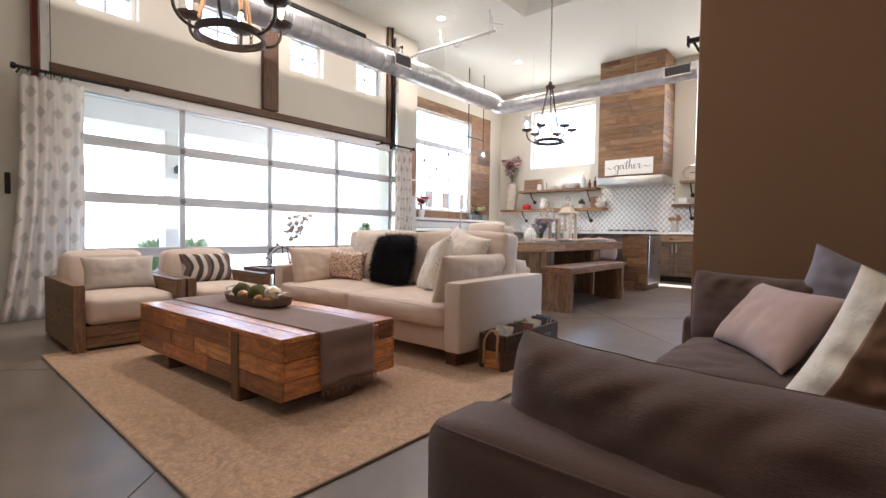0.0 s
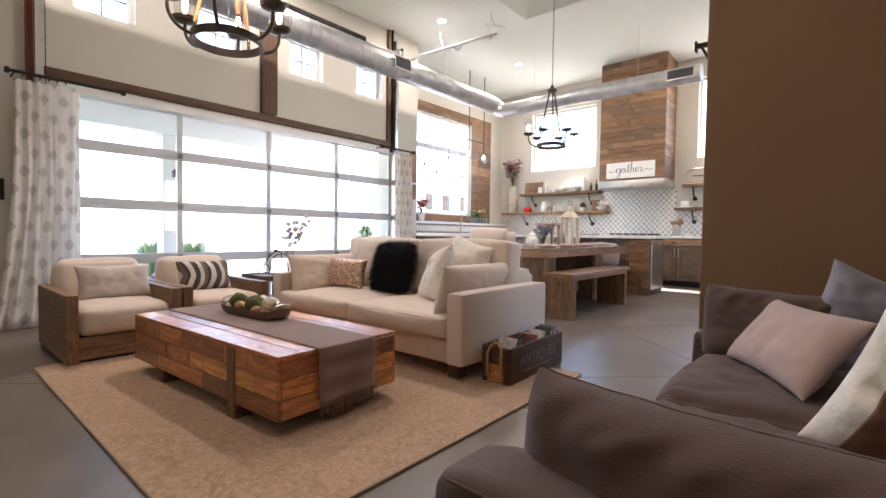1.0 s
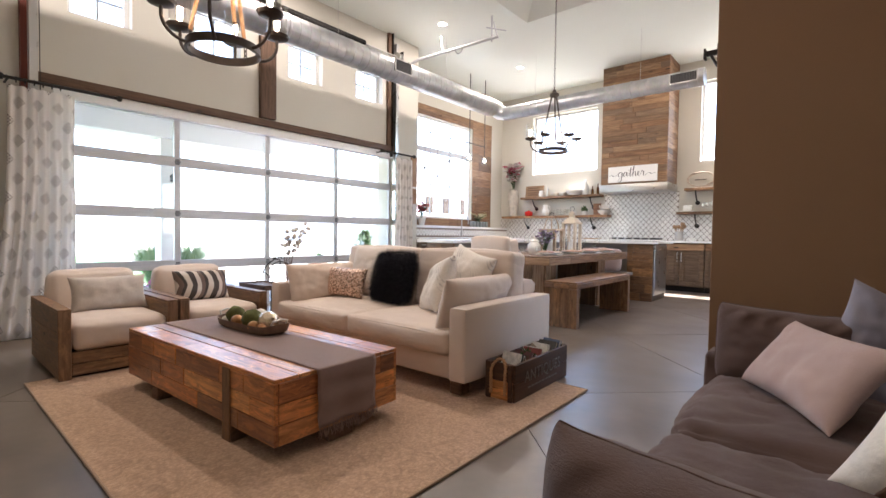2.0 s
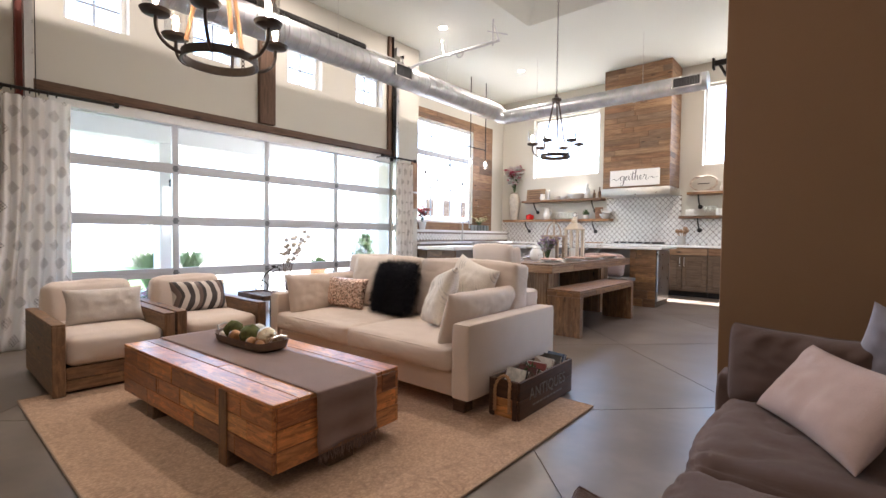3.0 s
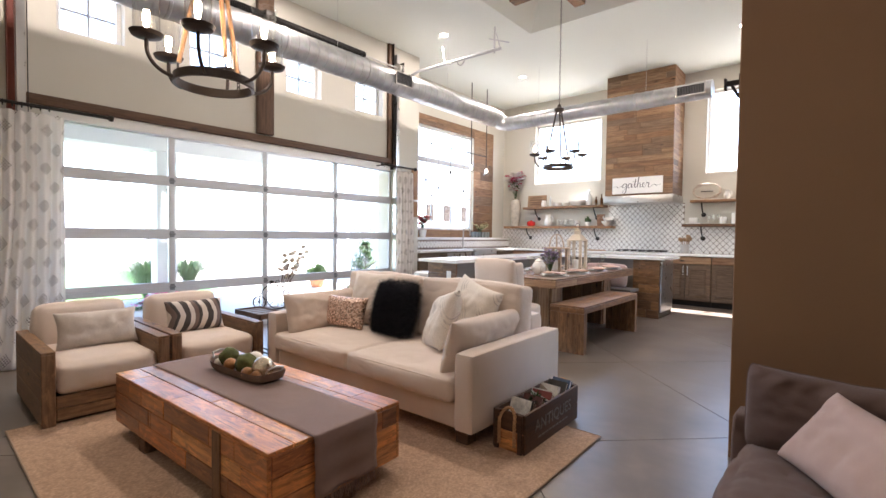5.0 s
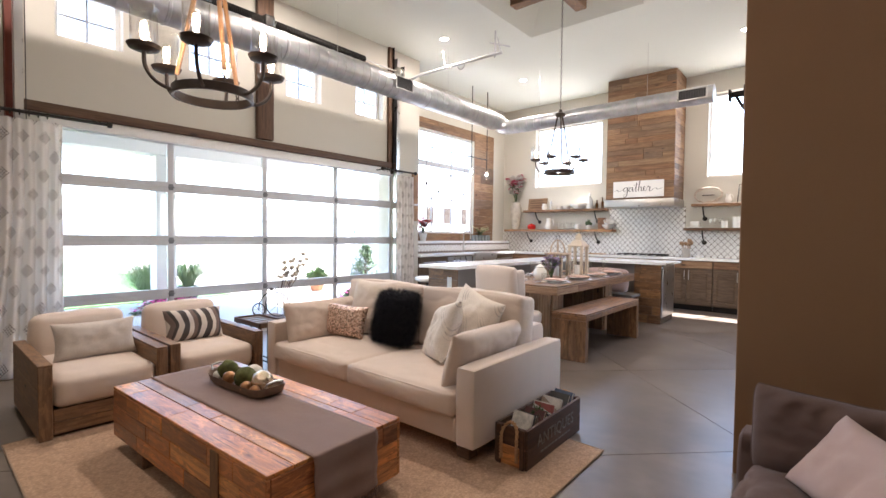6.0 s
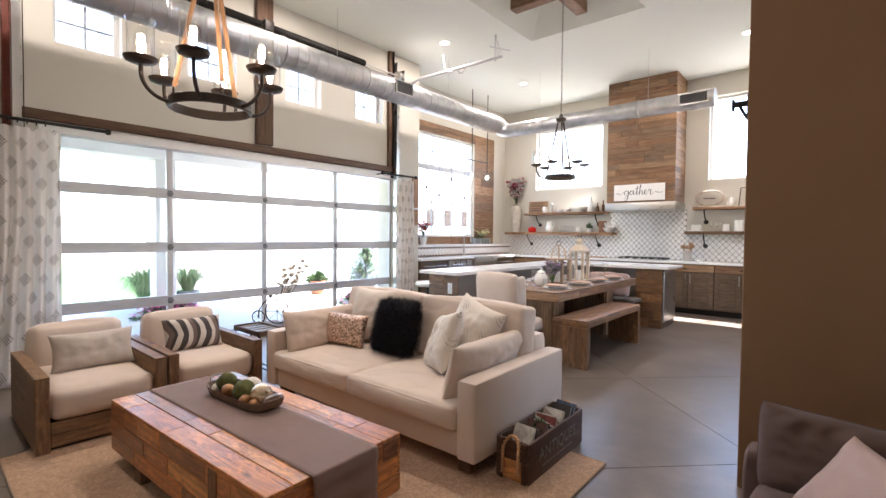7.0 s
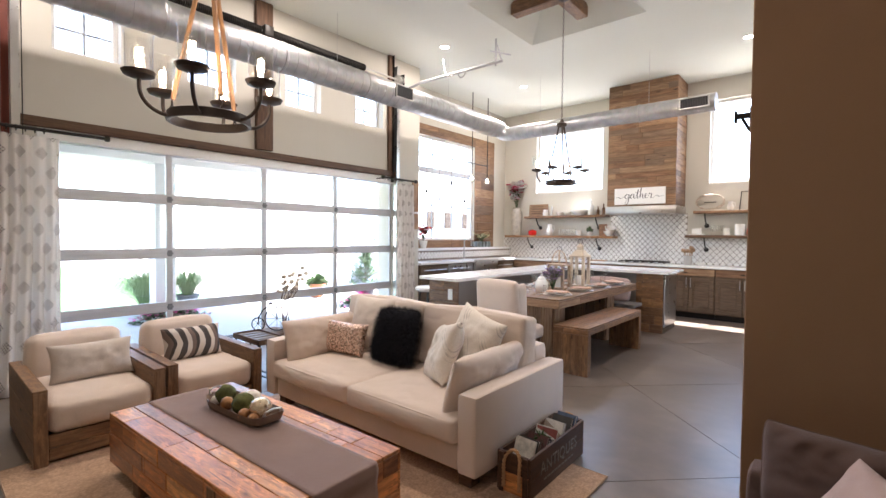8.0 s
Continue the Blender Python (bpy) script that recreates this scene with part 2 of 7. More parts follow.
def curtain_print():
    m, nt, b = shader("white curtain with grey dotted diamonds")
    uv = nt.nodes.new("ShaderNodeUVMap")
    s = nt.nodes.new("ShaderNodeSeparateXYZ")
    nt.links.new(uv.outputs[0], s.inputs[0])
    v = maths(nt, "DIVIDE", s.outputs[1], 0.17)
    row = maths(nt, "MODULO", maths(nt, "FLOOR", v), 2.0)
    u = maths(nt, "ADD", maths(nt, "DIVIDE", s.outputs[0], 0.21), maths(nt, "MULTIPLY", row, 0.5))
    fu = maths(nt, "SUBTRACT", maths(nt, "FRACT", u), 0.5)
    fv = maths(nt, "SUBTRACT", maths(nt, "FRACT", v), 0.5)
    x, y = maths(nt, "MULTIPLY", fu, 0.21), maths(nt, "MULTIPLY", fv, 0.17)
    inside = maths(nt, "LESS_THAN", maths(nt, "ADD", maths(nt, "ABSOLUTE", x), maths(nt, "ABSOLUTE", y)), 0.062)
    p, q = maths(nt, "ADD", x, y), maths(nt, "SUBTRACT", x, y)
    a = maths(nt, "SUBTRACT", maths(nt, "FRACT", maths(nt, "DIVIDE", maths(nt, "ADD", p, 5.0), 0.03)), 0.5)
    c = maths(nt, "SUBTRACT", maths(nt, "FRACT", maths(nt, "DIVIDE", maths(nt, "ADD", q, 5.0), 0.03)), 0.5)
    dot = maths(nt, "LESS_THAN", maths(nt, "ADD", maths(nt, "MULTIPLY", a, a), maths(nt, "MULTIPLY", c, c)), 0.115)
    fac = maths(nt, "MULTIPLY", maths(nt, "MULTIPLY", inside, dot), 0.95)
    vec = place_of(nt, shift=False)
    base = ramp(nt, noisy(nt, vec, 260, 2), [(0.3, (0.85, 0.81, 0.775)), (0.7, (0.91, 0.88, 0.85))])
    col = mixed(nt, fac, base, (0.24, 0.19, 0.17))
    nt.links.new(col, b.inputs["Base Color"])
    b.inputs["Roughness"].default_value = 0.9
    tl, mx = nt.nodes.new("ShaderNodeBsdfTranslucent"), nt.nodes.new("ShaderNodeMixShader")
    nt.links.new(col, tl.inputs[0])
    mx.inputs[0].default_value = 0.5
    nt.links.new(b.outputs[0], mx.inputs[1])
    nt.links.new(tl.outputs[0], mx.inputs[2])
    nt.links.new(mx.outputs[0], nt.nodes["Material Output"].inputs[0])
    return m


def chevron_cloth():
    m, nt, b = shader("zigzag striped weave")
    tc = nt.nodes.new("ShaderNodeTexCoord")
    s = nt.nodes.new("ShaderNodeSeparateXYZ")
    nt.links.new(tc.outputs["Object"], s.inputs[0])
    zig = maths(nt, "MULTIPLY", maths(nt, "POWER", maths(nt, "ABSOLUTE", s.outputs[2]), 1.3), 0.6)
    wob = maths(nt, "MULTIPLY", noisy(nt, place_of(nt), 6, 2), 0.04)
    f = maths(nt, "FRACT", maths(nt, "DIVIDE", maths(nt, "ADD", maths(nt, "ADD", s.outputs[0], 3.0), maths(nt, "ADD", zig, wob)), 0.18))
    n = nt.nodes.new("ShaderNodeValToRGB")
    n.color_ramp.interpolation = "CONSTANT"
    e = n.color_ramp.elements
    stops = [(0.0, (0.62, 0.55, 0.48)), (0.24, (0.065, 0.052, 0.048)), (0.5, (0.62, 0.55, 0.48)), (0.68, (0.17, 0.12, 0.10)), (0.86, (0.06, 0.05, 0.047))]
    while len(e) < len(stops):
        e.new(0.5)
    for k, (p, c) in zip(e, stops):
        k.position, k.color = p, (*c, 1)
    nt.links.new(f, n.inputs[0])
    nt.links.new(n.outputs[0], b.inputs["Base Color"])
    b.inputs["Roughness"].default_value = 0.9
    bumped(nt, b, noisy(nt, place_of(nt), 300, 2), 0.3, 0.002)
    return m


def sequin_cloth():
    m, nt, b = shader("rose gold sequins")
    v = node(nt, "ShaderNodeTexVoronoi", Scale=85.0)
    nt.links.new(place_of(nt), v.inputs["Vector"])
    s = nt.nodes.new("ShaderNodeSeparateColor")
    nt.links.new(v.outputs["Color"], s.inputs[0])
    nt.links.new(ramp(nt, s.outputs[0], [(0.0, (0.30, 0.17, 0.12)), (0.5, (0.62, 0.42, 0.32)), (1.0, (0.85, 0.68, 0.56))]), b.inputs["Base Color"])
    b.inputs["Metallic"].default_value = 0.65
    nt.links.new(ramp(nt, s.outputs[1], [(0, (0.2,) * 3), (1, (0.6,) * 3)]), b.inputs["Roughness"])
    bumped(nt, b, s.outputs[2], 0.9, 0.01)
    return m


floor_mat, duct_mat, rug_mat, curtain_mat = concrete_floor(), duct_metal(), rug_wool(), curtain_print()
chevron_mat, sequin_mat = chevron_cloth(), sequin_cloth()


# ---- building helpers ----
def box(bm, x0, x1, y0, y1, z0, z1, bev=0.0, seg=2, m=None):
    t = bmesh.new()
    bmesh.ops.create_cube(t, size=1)
    bmesh.ops.transform(t, matrix=Matrix.Translation(((x0 + x1) / 2, (y0 + y1) / 2, (z0 + z1) / 2)) @ Matrix.Diagonal((x1 - x0, y1 - y0, z1 - z0, 1)), verts=t.verts)
    if bev:
        bmesh.ops.bevel(t, geom=list(t.edges), offset=bev, segments=seg, profile=0.5, affect="EDGES", clamp_overlap=True)
    merge(bm, t, m)
    return bm


def merge(bm, t, m=None):
    if m is not None:
        t.transform(m)
    me = bpy.data.meshes.new("t")
    t.to_mesh(me)
    t.free()
    bm.from_mesh(me)
    bpy.data.meshes.remove(me)


def tube(bm, pts, r, n=10, caps=True, radii=None):
    """A round bar along the points."""
    pts = [Vector(p) for p in pts]
    rings, up = [], None
    for i, p in enumerate(pts):
        d = (pts[min(i + 1, len(pts) - 1)] - pts[max(i - 1, 0)]).normalized()
        if up is None:
            up = d.orthogonal().normalized()
        up = (up - d * up.dot(d)).normalized()
        side = d.cross(up)
        k = radii[i] if radii else r
        rings.append([bm.verts.new(p + k * (math.cos(2 * math.pi * j / n) * up + math.sin(2 * math.pi * j / n) * side)) for j in range(n)])
    for a, b in zip(rings, rings[1:]):
        for j in range(n):
            bm.faces.new((a[j], a[(j + 1) % n], b[(j + 1) % n], b[j]))
    if caps:
        bm.faces.new(rings[0][::-1])
        bm.faces.new(rings[-1])
    return bm


def lathe(bm, profile, n=24, at=(0, 0, 0), m=None):
    """Turns (radius, height) pairs round the upright axis."""
    t = bmesh.new()
    rings = []
    for r, z in profile:
        if r < 1e-5:
            rings.append([t.verts.new((at[0], at[1], at[2] + z))])
        else:
            rings.append([t.verts.new((at[0] + r * math.cos(2 * math.pi * j / n), at[1] + r * math.sin(2 * math.pi * j / n), at[2] + z)) for j in range(n)])
    for a, b in zip(rings, rings[1:]):
        for j in range(n):
            k = (j + 1) % n
            if len(a) == 1 and len(b) == 1:
                continue
            if len(a) == 1:
                t.faces.new((a[0], b[k], b[j]))
            elif len(b) == 1:
                t.faces.new((a[j], a[k], b[0]))
            else:
                t.faces.new((a[j], a[k], b[k], b[j]))
    merge(bm, t, m)
    return bm


def ball(bm, r, at=(0, 0, 0), sub=2, squash=1.0, rough=0.0, seed=0):
    t = bmesh.new()
    bmesh.ops.create_icosphere(t, subdivisions=sub, radius=r)
    for v in t.verts:
        k = 1 + rough * noise.noise(v.co * (2.2 / r) + Vector((seed, 0, 0)))
        v.co = Vector((v.co.x * k, v.co.y * k, v.co.z * squash * k)) + Vector(at)
    merge(bm, t)
    return bm


def cushion(w, d, h, r=0.05, bulge=0.03, seed=0, wrinkle=0.008, cuts=12, crease=0.0):
    """A stuffed box: rounded edges, swollen faces, soft creases. Centred, w along x, d along y, h up."""
    t = bmesh.new()
    bmesh.ops.create_cube(t, size=2)
    bmesh.ops.subdivide_edges(t, edges=list(t.edges), cuts=cuts, use_grid_fill=True)
    half = Vector((w / 2, d / 2, h / 2))
    r = min(r, *(0.98 * k for k in half))
    for v in t.verts:
        a, b, c = v.co
        p = Vector((a * half.x, b * half.y, c * half.z))
        q = Vector([max(-(k - r), min(k - r, s)) for k, s in zip(half, p)])
        off = p - q
        if off.length > 1e-6:
            p = q + off.normalized() * r
        swell = Vector((a * (1 - b * b) * (1 - c * c), b * (1 - a * a) * (1 - c * c), c * (1 - a * a) * (1 - b * b))) * bulge
        p += swell
        k = noise.noise(Vector((p.x * 5 + seed * 3.1, p.y * 5, p.z * 5))) + 0.6 * noise.noise(Vector((p.x * 13 + seed, p.y * 13, p.z * 13)))
        p += p.normalized() * k * wrinkle
        if crease:
            face = Vector((a ** 7, b ** 7, c ** 7))
            q = 1 - abs(noise.noise(Vector((p.x * 6 + seed * 1.7, p.y * 6, p.z * 6)))) * 1.6
            q2 = 1 - abs(noise.noise(Vector((p.x * 15 + seed, p.y * 15, p.z * 15 + 4)))) * 1.6
            p -= face.normalized() * crease * (max(0, q) ** 5 + 0.5 * max(0, q2) ** 5)
        v.co = p
    return t


def pillow(w, h, thick, seed=0, wrinkle=0.01, n=22, pinch=0.07):
    """A square throw pillow standing in the xz plane, with pulled-out corners."""
    bm = bmesh.new()
    sheets = []
    for side in (-1, 1):
        g = []
        for i in range(n + 1):
            u = math.sin(math.pi / 2 * (2 * i / n - 1))
            line = []
            for j in range(n + 1):
                v = math.sin(math.pi / 2 * (2 * j / n - 1))
                x, z = w / 2 * u * (1 - pinch * (1 - v * v)), h / 2 * v * (1 - pinch * (1 - u * u))
                y = side * thick / 2 * max(0, (1 - u ** 4) * (1 - v ** 4)) ** 0.55
                edge = (1 - u * u) * (1 - v * v)
                y += edge ** 0.4 * wrinkle * (noise.noise(Vector((x * 9 + seed, z * 9, side * 3))) + 0.7 * noise.noise(Vector((x * 22 + seed, z * 22, side))))
                rim = i in (0, n) or j in (0, n)
                line.append(sheets[0][i][j] if side == 1 and rim else bm.verts.new((x, y, z)))
            g.append(line)
        sheets.append(g)
        for i in range(n):
            for j in range(n):
                f = (g[i][j], g[i + 1][j], g[i + 1][j + 1], g[i][j + 1])
                bm.faces.new(f if side == -1 else f[::-1])
    return bm


def mesh_of(name, bm, material, smooth=35):
    bmesh.ops.recalc_face_normals(bm, faces=list(bm.faces))
    me = bpy.data.meshes.new(name)
    bm.to_mesh(me)
    bm.free()
    me.materials.append(material)
    if smooth:
        me.polygons.foreach_set("use_smooth", [True] * len(me.polygons))
        me.set_sharp_from_angle(angle=radians(smooth))
    return me


def thing(name, m, label, category, group="", kind=""):
    """The empty base of a thing, at its place."""
    ob = new(name)
    ob.empty_display_size = 0.1
    ob.matrix_basis = m if isinstance(m, Matrix) else pose(*m)
    return tagged(ob, label, category, group, kind)


def part(name, bm, material, parent, label="", m=None, smooth=35):
    """One mesh under a thing or a part, in its parent's own axes."""
    ob = new(name, mesh_of(name, bm, material, smooth) if isinstance(bm, bmesh.types.BMesh) else bm)
    ob.parent = parent
    if m is not None:
        ob.matrix_basis = m
    return tagged(ob, label)


def single(name, bm, material, label, category, m=None, kind="", group="", smooth=35):
    """A thing that is one mesh."""
    ob = new(name, mesh_of(name, bm, material, smooth))
    if m is not None:
        ob.matrix_basis = m if isinstance(m, Matrix) else pose(*m)
    return tagged(ob, label, category, group, kind)


def axes(o, u, v, n):
    m = Matrix.Identity(4)
    for k, a in enumerate((Vector(u), Vector(v), Vector(n), Vector(o))):
        for i in range(3):
            m[i][k] = a[i]
    return m


def boards(parent, o, u, v, U, V, rows, cuts, material, rnd, thick=0.018, gap=0.003, name="plank", jut=0.002):
    """Boards over a rectangle from the corner o: rows stacked along v, their grain along u, each cut into lengths; they stand out along u x v."""
    u, v = Vector(u).normalized(), Vector(v).normalized()
    n = u.cross(v)
    h = V / rows
    for r in range(rows):
        k = cuts if isinstance(cuts, int) else rnd.choice(cuts)
        at = sorted(rnd.uniform(0.12, 0.88) for _ in range(k - 1))
        edges = [0] + [a * U for a in at] + [U]
        for a, b in zip(edges, edges[1:]):
            if b - a < 0.02:
                continue
            t = thick + rnd.uniform(-jut, jut)
            bm = box(bmesh.new(), -(b - a - gap) / 2, (b - a - gap) / 2, -(h - gap) / 2, (h - gap) / 2, 0, t, min(0.0025, t / 3), 1)
            part(name, bm, material, parent, m=axes(Vector(o) + u * (a + b) / 2 + v * (r + 0.5) * h, u, v, n))


R = random.Random(7)

# ---- the room ----
XG, XK, YB, ZC = -5.65, -6.3, 9.85, 4.36   # door wall, kitchen window wall, back wall, ceiling
XE, YS = 3.6, -3.2                          # the far sides behind the camera
YJ = 6.07                                   # where the door wall ends
TH = 0.2


def wall_with_holes(name, axis, at, thick, a0, a1, z0, z1, holes, material, label):
    """A wall on the plane axis = at, thick outwards, with holes (a0, a1, z0, z1) that go through it."""
    cutsa = sorted({a0, a1, *(h[0] for h in holes), *(h[1] for h in holes)})
    cutsz = sorted({z0, z1, *(h[2] for h in holes), *(h[3] for h in holes)})
    bm = bmesh.new()
    lo, hi = min(at, at + thick), max(at, at + thick)

    def solid(i, j):
        if not (0 <= i < len(cutsa) - 1 and 0 <= j < len(cutsz) - 1):
            return False
        a, z = (cutsa[i] + cutsa[i + 1]) / 2, (cutsz[j] + cutsz[j + 1]) / 2
        return not any(h[0] < a < h[1] and h[2] < z < h[3] for h in holes)

    def pt(a, d, z):
        return (d, a, z) if axis == "x" else (a, d, z)

    def quad(*ps):
        bm.faces.new([bm.verts.new(p) for p in ps])

    for i in range(len(cutsa) - 1):
        for j in range(len(cutsz) - 1):
            if not solid(i, j):
                continue
            a, b, c, e = cutsa[i], cutsa[i + 1], cutsz[j], cutsz[j + 1]
            for d in (lo, hi):
                quad(pt(a, d, c), pt(b, d, c), pt(b, d, e), pt(a, d, e))
            if not solid(i - 1, j):
                quad(pt(a, lo, c), pt(a, hi, c), pt(a, hi, e), pt(a, lo, e))
            if not solid(i + 1, j):
                quad(pt(b, lo, c), pt(b, hi, c), pt(b, hi, e), pt(b, lo, e))
            if not solid(i, j - 1):
                quad(pt(a, lo, c), pt(b, lo, c), pt(b, hi, c), pt(a, hi, c))
            if not solid(i, j + 1):
                quad(pt(a, lo, e), pt(b, lo, e), pt(b, hi, e), pt(a, hi, e))
    bmesh.ops.remove_doubles(bm, verts=list(bm.verts), dist=1e-5)
    return single(name, bm, material, label, "wall", kind="structure", smooth=0)


DOOR = (0.95, 5.45, 0.0, 2.36)
CLEAR = [(1.07, 1.62), (2.26, 2.81), (3.48, 4.03), (4.66, 5.21)]
wall_west = wall_with_holes("wall_west", "x", XG, -TH, YS, YJ, 0, ZC, [DOOR] + [(a, b, 3.15, 3.66) for a, b in CLEAR], wall_paint, "warm beige plaster wall above the glazed garage door")
KWIN = (6.55, 8.58, 1.34, 3.44)
wall_kitchen = wall_with_holes("wall_kitchen", "x", XK, -TH, YJ - TH, YB + TH, 0, ZC, [KWIN], wall_paint, "beige kitchen wall round the wood lined window")
single("wall_return", box(bmesh.new(), XK, XG - TH + 0.001, YJ - TH, YJ, 0, ZC), wall_paint, "beige plaster return wall beside the kitchen", "wall", kind="structure", smooth=0)
BW1, BW2 = (-5.43, -3.84, 2.45, 3.83), (-1.83, -0.25, 2.45, 3.98)
wall_north = wall_with_holes("wall_north", "y", YB, TH, XK, XE + TH, 0, ZC, [BW1, BW2], wall_paint, "beige kitchen back wall with two high windows")
wall_south = wall_with_holes("wall_south", "y", YS, -TH, XG - TH, XE + TH, 0, ZC, [], wall_paint, "plain beige wall closing the living room")
# unseen opening behind the brown wall, added to let more daylight in
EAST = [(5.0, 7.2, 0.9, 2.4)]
wall_east = wall_with_holes("wall_east", "x", XE, TH, YS, YB, 0, ZC, EAST, wall_paint, "beige wall closing the room, with an unseen opening added for daylight")
single("wall_brown", box(bmesh.new(), -0.385, XE - 0.002, 3.075, 3.22, 0.0, ZC - 0.002, 0.006, 2), brown_paint, "brown painted partition wall behind the grey sofa", "wall", kind="structure", smooth=0)

# ceiling with the raised tray, its sides sloping in
SX0, SX1, SY0, SY1, ST, SLOPE = -3.64, -1.96, 4.8, 6.44, 0.44, 0.42
bm = bmesh.new()
for x0, x1, y0, y1 in ((XK - TH, SX0, YS - TH, YB + TH), (SX1, XE + TH, YS - TH, YB + TH), (SX0, SX1, YS - TH, SY0), (SX0, SX1, SY1, YB + TH)):
    box(bm, x0, x1, y0, y1, ZC, ZC + 0.15)
for grow, z0 in ((0.0, ZC), (0.12, ZC + 0.148)):
    low = [bm.verts.new((x, y, z0)) for x, y in ((SX0 - grow, SY0 - grow), (SX1 + grow, SY0 - grow), (SX1 + grow, SY1 + grow), (SX0 - grow, SY1 + grow))]
    k = SLOPE - grow
    top = [bm.verts.new((x, y, ZC + ST + grow)) for x, y in ((SX0 + k, SY0 + k), (SX1 - k, SY0 + k), (SX1 - k, SY1 - k), (SX0 + k, SY1 - k))]
    for e in range(4):
        bm.faces.new((low[e], low[(e + 1) % 4], top[(e + 1) % 4], top[e]))
    bm.faces.new(top)
single("ceiling", bm, ceiling_paint, "cream painted ceiling with a raised tray", "ceiling", kind="structure", smooth=0)

# concrete floor: a bed and the slabs between the saw cuts
bm = box(bmesh.new(), XK - TH, XE + TH, YS - TH, YB + TH, -0.12, -0.006)
floor = single("floor", bm, plain("dark joint", (0.04, 0.035, 0.03), 0.9), "polished grey concrete floor with diagonal saw cuts", "floor", kind="structure", smooth=0)
A0, A1, AS, B0, BS = -3.8, 2.37, 2.37, 3.2, 2.135
for i in range(-5, 6):
    for j in range(-6, 8):
        a0, b0 = A0 + AS * i, B0 + BS * j
        t = bmesh.new()
        g = 0.0035
        cs = [(a0 + g, b0 + g), (a0 + AS - g, b0 + g), (a0 + AS - g, b0 + BS - g), (a0 + g, b0 + BS - g)]
        t.faces.new([t.verts.new(((a + b) / 2, (b - a) / 2, 0.0)) for a, b in cs])
        for co, no in (((XK - 0.1, 0, 0), (-1, 0, 0)), ((XE + 0.1, 0, 0), (1, 0, 0)), ((0, YS - 0.1, 0), (0, -1, 0)), ((0, YB + 0.1, 0), (0, 1, 0))):
            bmesh.ops.bisect_plane(t, geom=list(t.verts) + list(t.edges) + list(t.faces), plane_co=co, plane_no=no, clear_outer=True)
        if len(t.faces) and not (all(v.co.x < XG - 0.1 and v.co.y < YJ - 0.3 for v in t.verts)):
            ex = bmesh.ops.extrude_face_region(t, geom=list(t.faces))
            bmesh.ops.translate(t, vec=(0, 0, -0.008), verts=[v for v in ex["geom"] if isinstance(v, bmesh.types.BMVert)])
            part("slab", t, floor_mat, floor, smooth=0)
        else:
            t.free()

# header beam, posts
single("header_beam", box(bmesh.new(), -2.33, 2.33, -0.045, 0.045, 0, 0.06, 0.006, 2), walnut_dark, "dark stained timber beam over the garage door", "beam", m=axes((XG + 0.002, 3.12, 2.44), (0, 1, 0), (0, 0, 1), (1, 0, 0)))
single("wall_post", box(bmesh.new(), -0.93, 0.93, -0.108, 0.108, 0, 0.07, 0.006, 2), walnut_dark, "dark stained timber post between the high windows", "post", m=axes((XG + 0.003, 3.15, 3.43), (0, 0, 1), (0, -1, 0), (1, 0, 0)))


# ---- glazed garage door ----
hinge_zinc = plain("dull zinc", (0.20, 0.20, 0.21), 0.45, 0.8, var=0.15, scale=20, bump=0.05)


def garage_door():
    d = thing("garage_door", (XG - 0.07, 3.2, 0), "closed glazed garage door with aluminium rails", "garage door")
    cols, rows = [-2.25, -1.125, 0, 1.125, 2.25], [0.0, 0.6, 1.2, 1.8, 2.36]
    for k in range(4):
        z0, z1 = rows[k], rows[k + 1]
        sec = part("section", box(box(bmesh.new(), -0.022, 0.022, -2.25, 2.25, z0 + 0.0005, z0 + 0.055, 0.0015, 1), -0.022, 0.022, -2.25, 2.25, z1 - (0.055 if k < 3 else 0.08), z1 - 0.0005, 0.0015, 1), alu, d, "aluminium door section")
        if k < 3:
            part("weather_strip", box(bmesh.new(), -0.03, -0.0235, -2.25, 2.25, z1 - 0.02, z1 + 0.02), alu, sec, "flat seal over the joint", smooth=0)
        for i, y in enumerate(cols):
            w = 0.032
            y0, y1 = max(-2.25, y - w), min(2.25, y + w)
            part("stile", box(bmesh.new(), -0.021, 0.021, y0, y1, z0 + 0.055, z1 - (0.055 if k < 3 else 0.08), 0.003, 1), alu, sec)
        for y0, y1 in zip(cols, cols[1:]):
            g = part("pane", box(bmesh.new(), -0.003, 0.003, y0 + 0.03, y1 - 0.03, z0 + 0.05, z1 - 0.05), pane_glass, sec, smooth=0)
            g.visible_shadow = False
    for k in (1, 2, 3):
        for y in cols[1:-1]:
            bm = box(bmesh.new(), 0.022, 0.03, y - 0.024, y + 0.024, rows[k] - 0.034, rows[k] + 0.034, 0.002, 1)
            tube(bm, [(0.034, y - 0.032, rows[k]), (0.034, y + 0.032, rows[k])], 0.009, 8)
            part("hinge", bm, hinge_zinc, d, "dark zinc hinge")
    return d


garage_door()
# jambs and the white head trim of the opening
single("door_head_trim", box(bmesh.new(), XG - 0.045, XG + 0.02, 0.95, 5.45, 2.29, 2.392, 0.004, 1), white_trim, "white trim under the timber beam", "trim", kind="structure")


# white glazing bars; the backlit shade on them is put into this grey
backlit_white = plain("white bars greyed as backlit", (0.40, 0.41, 0.43), 0.5, var=0.04, bump=0.02)


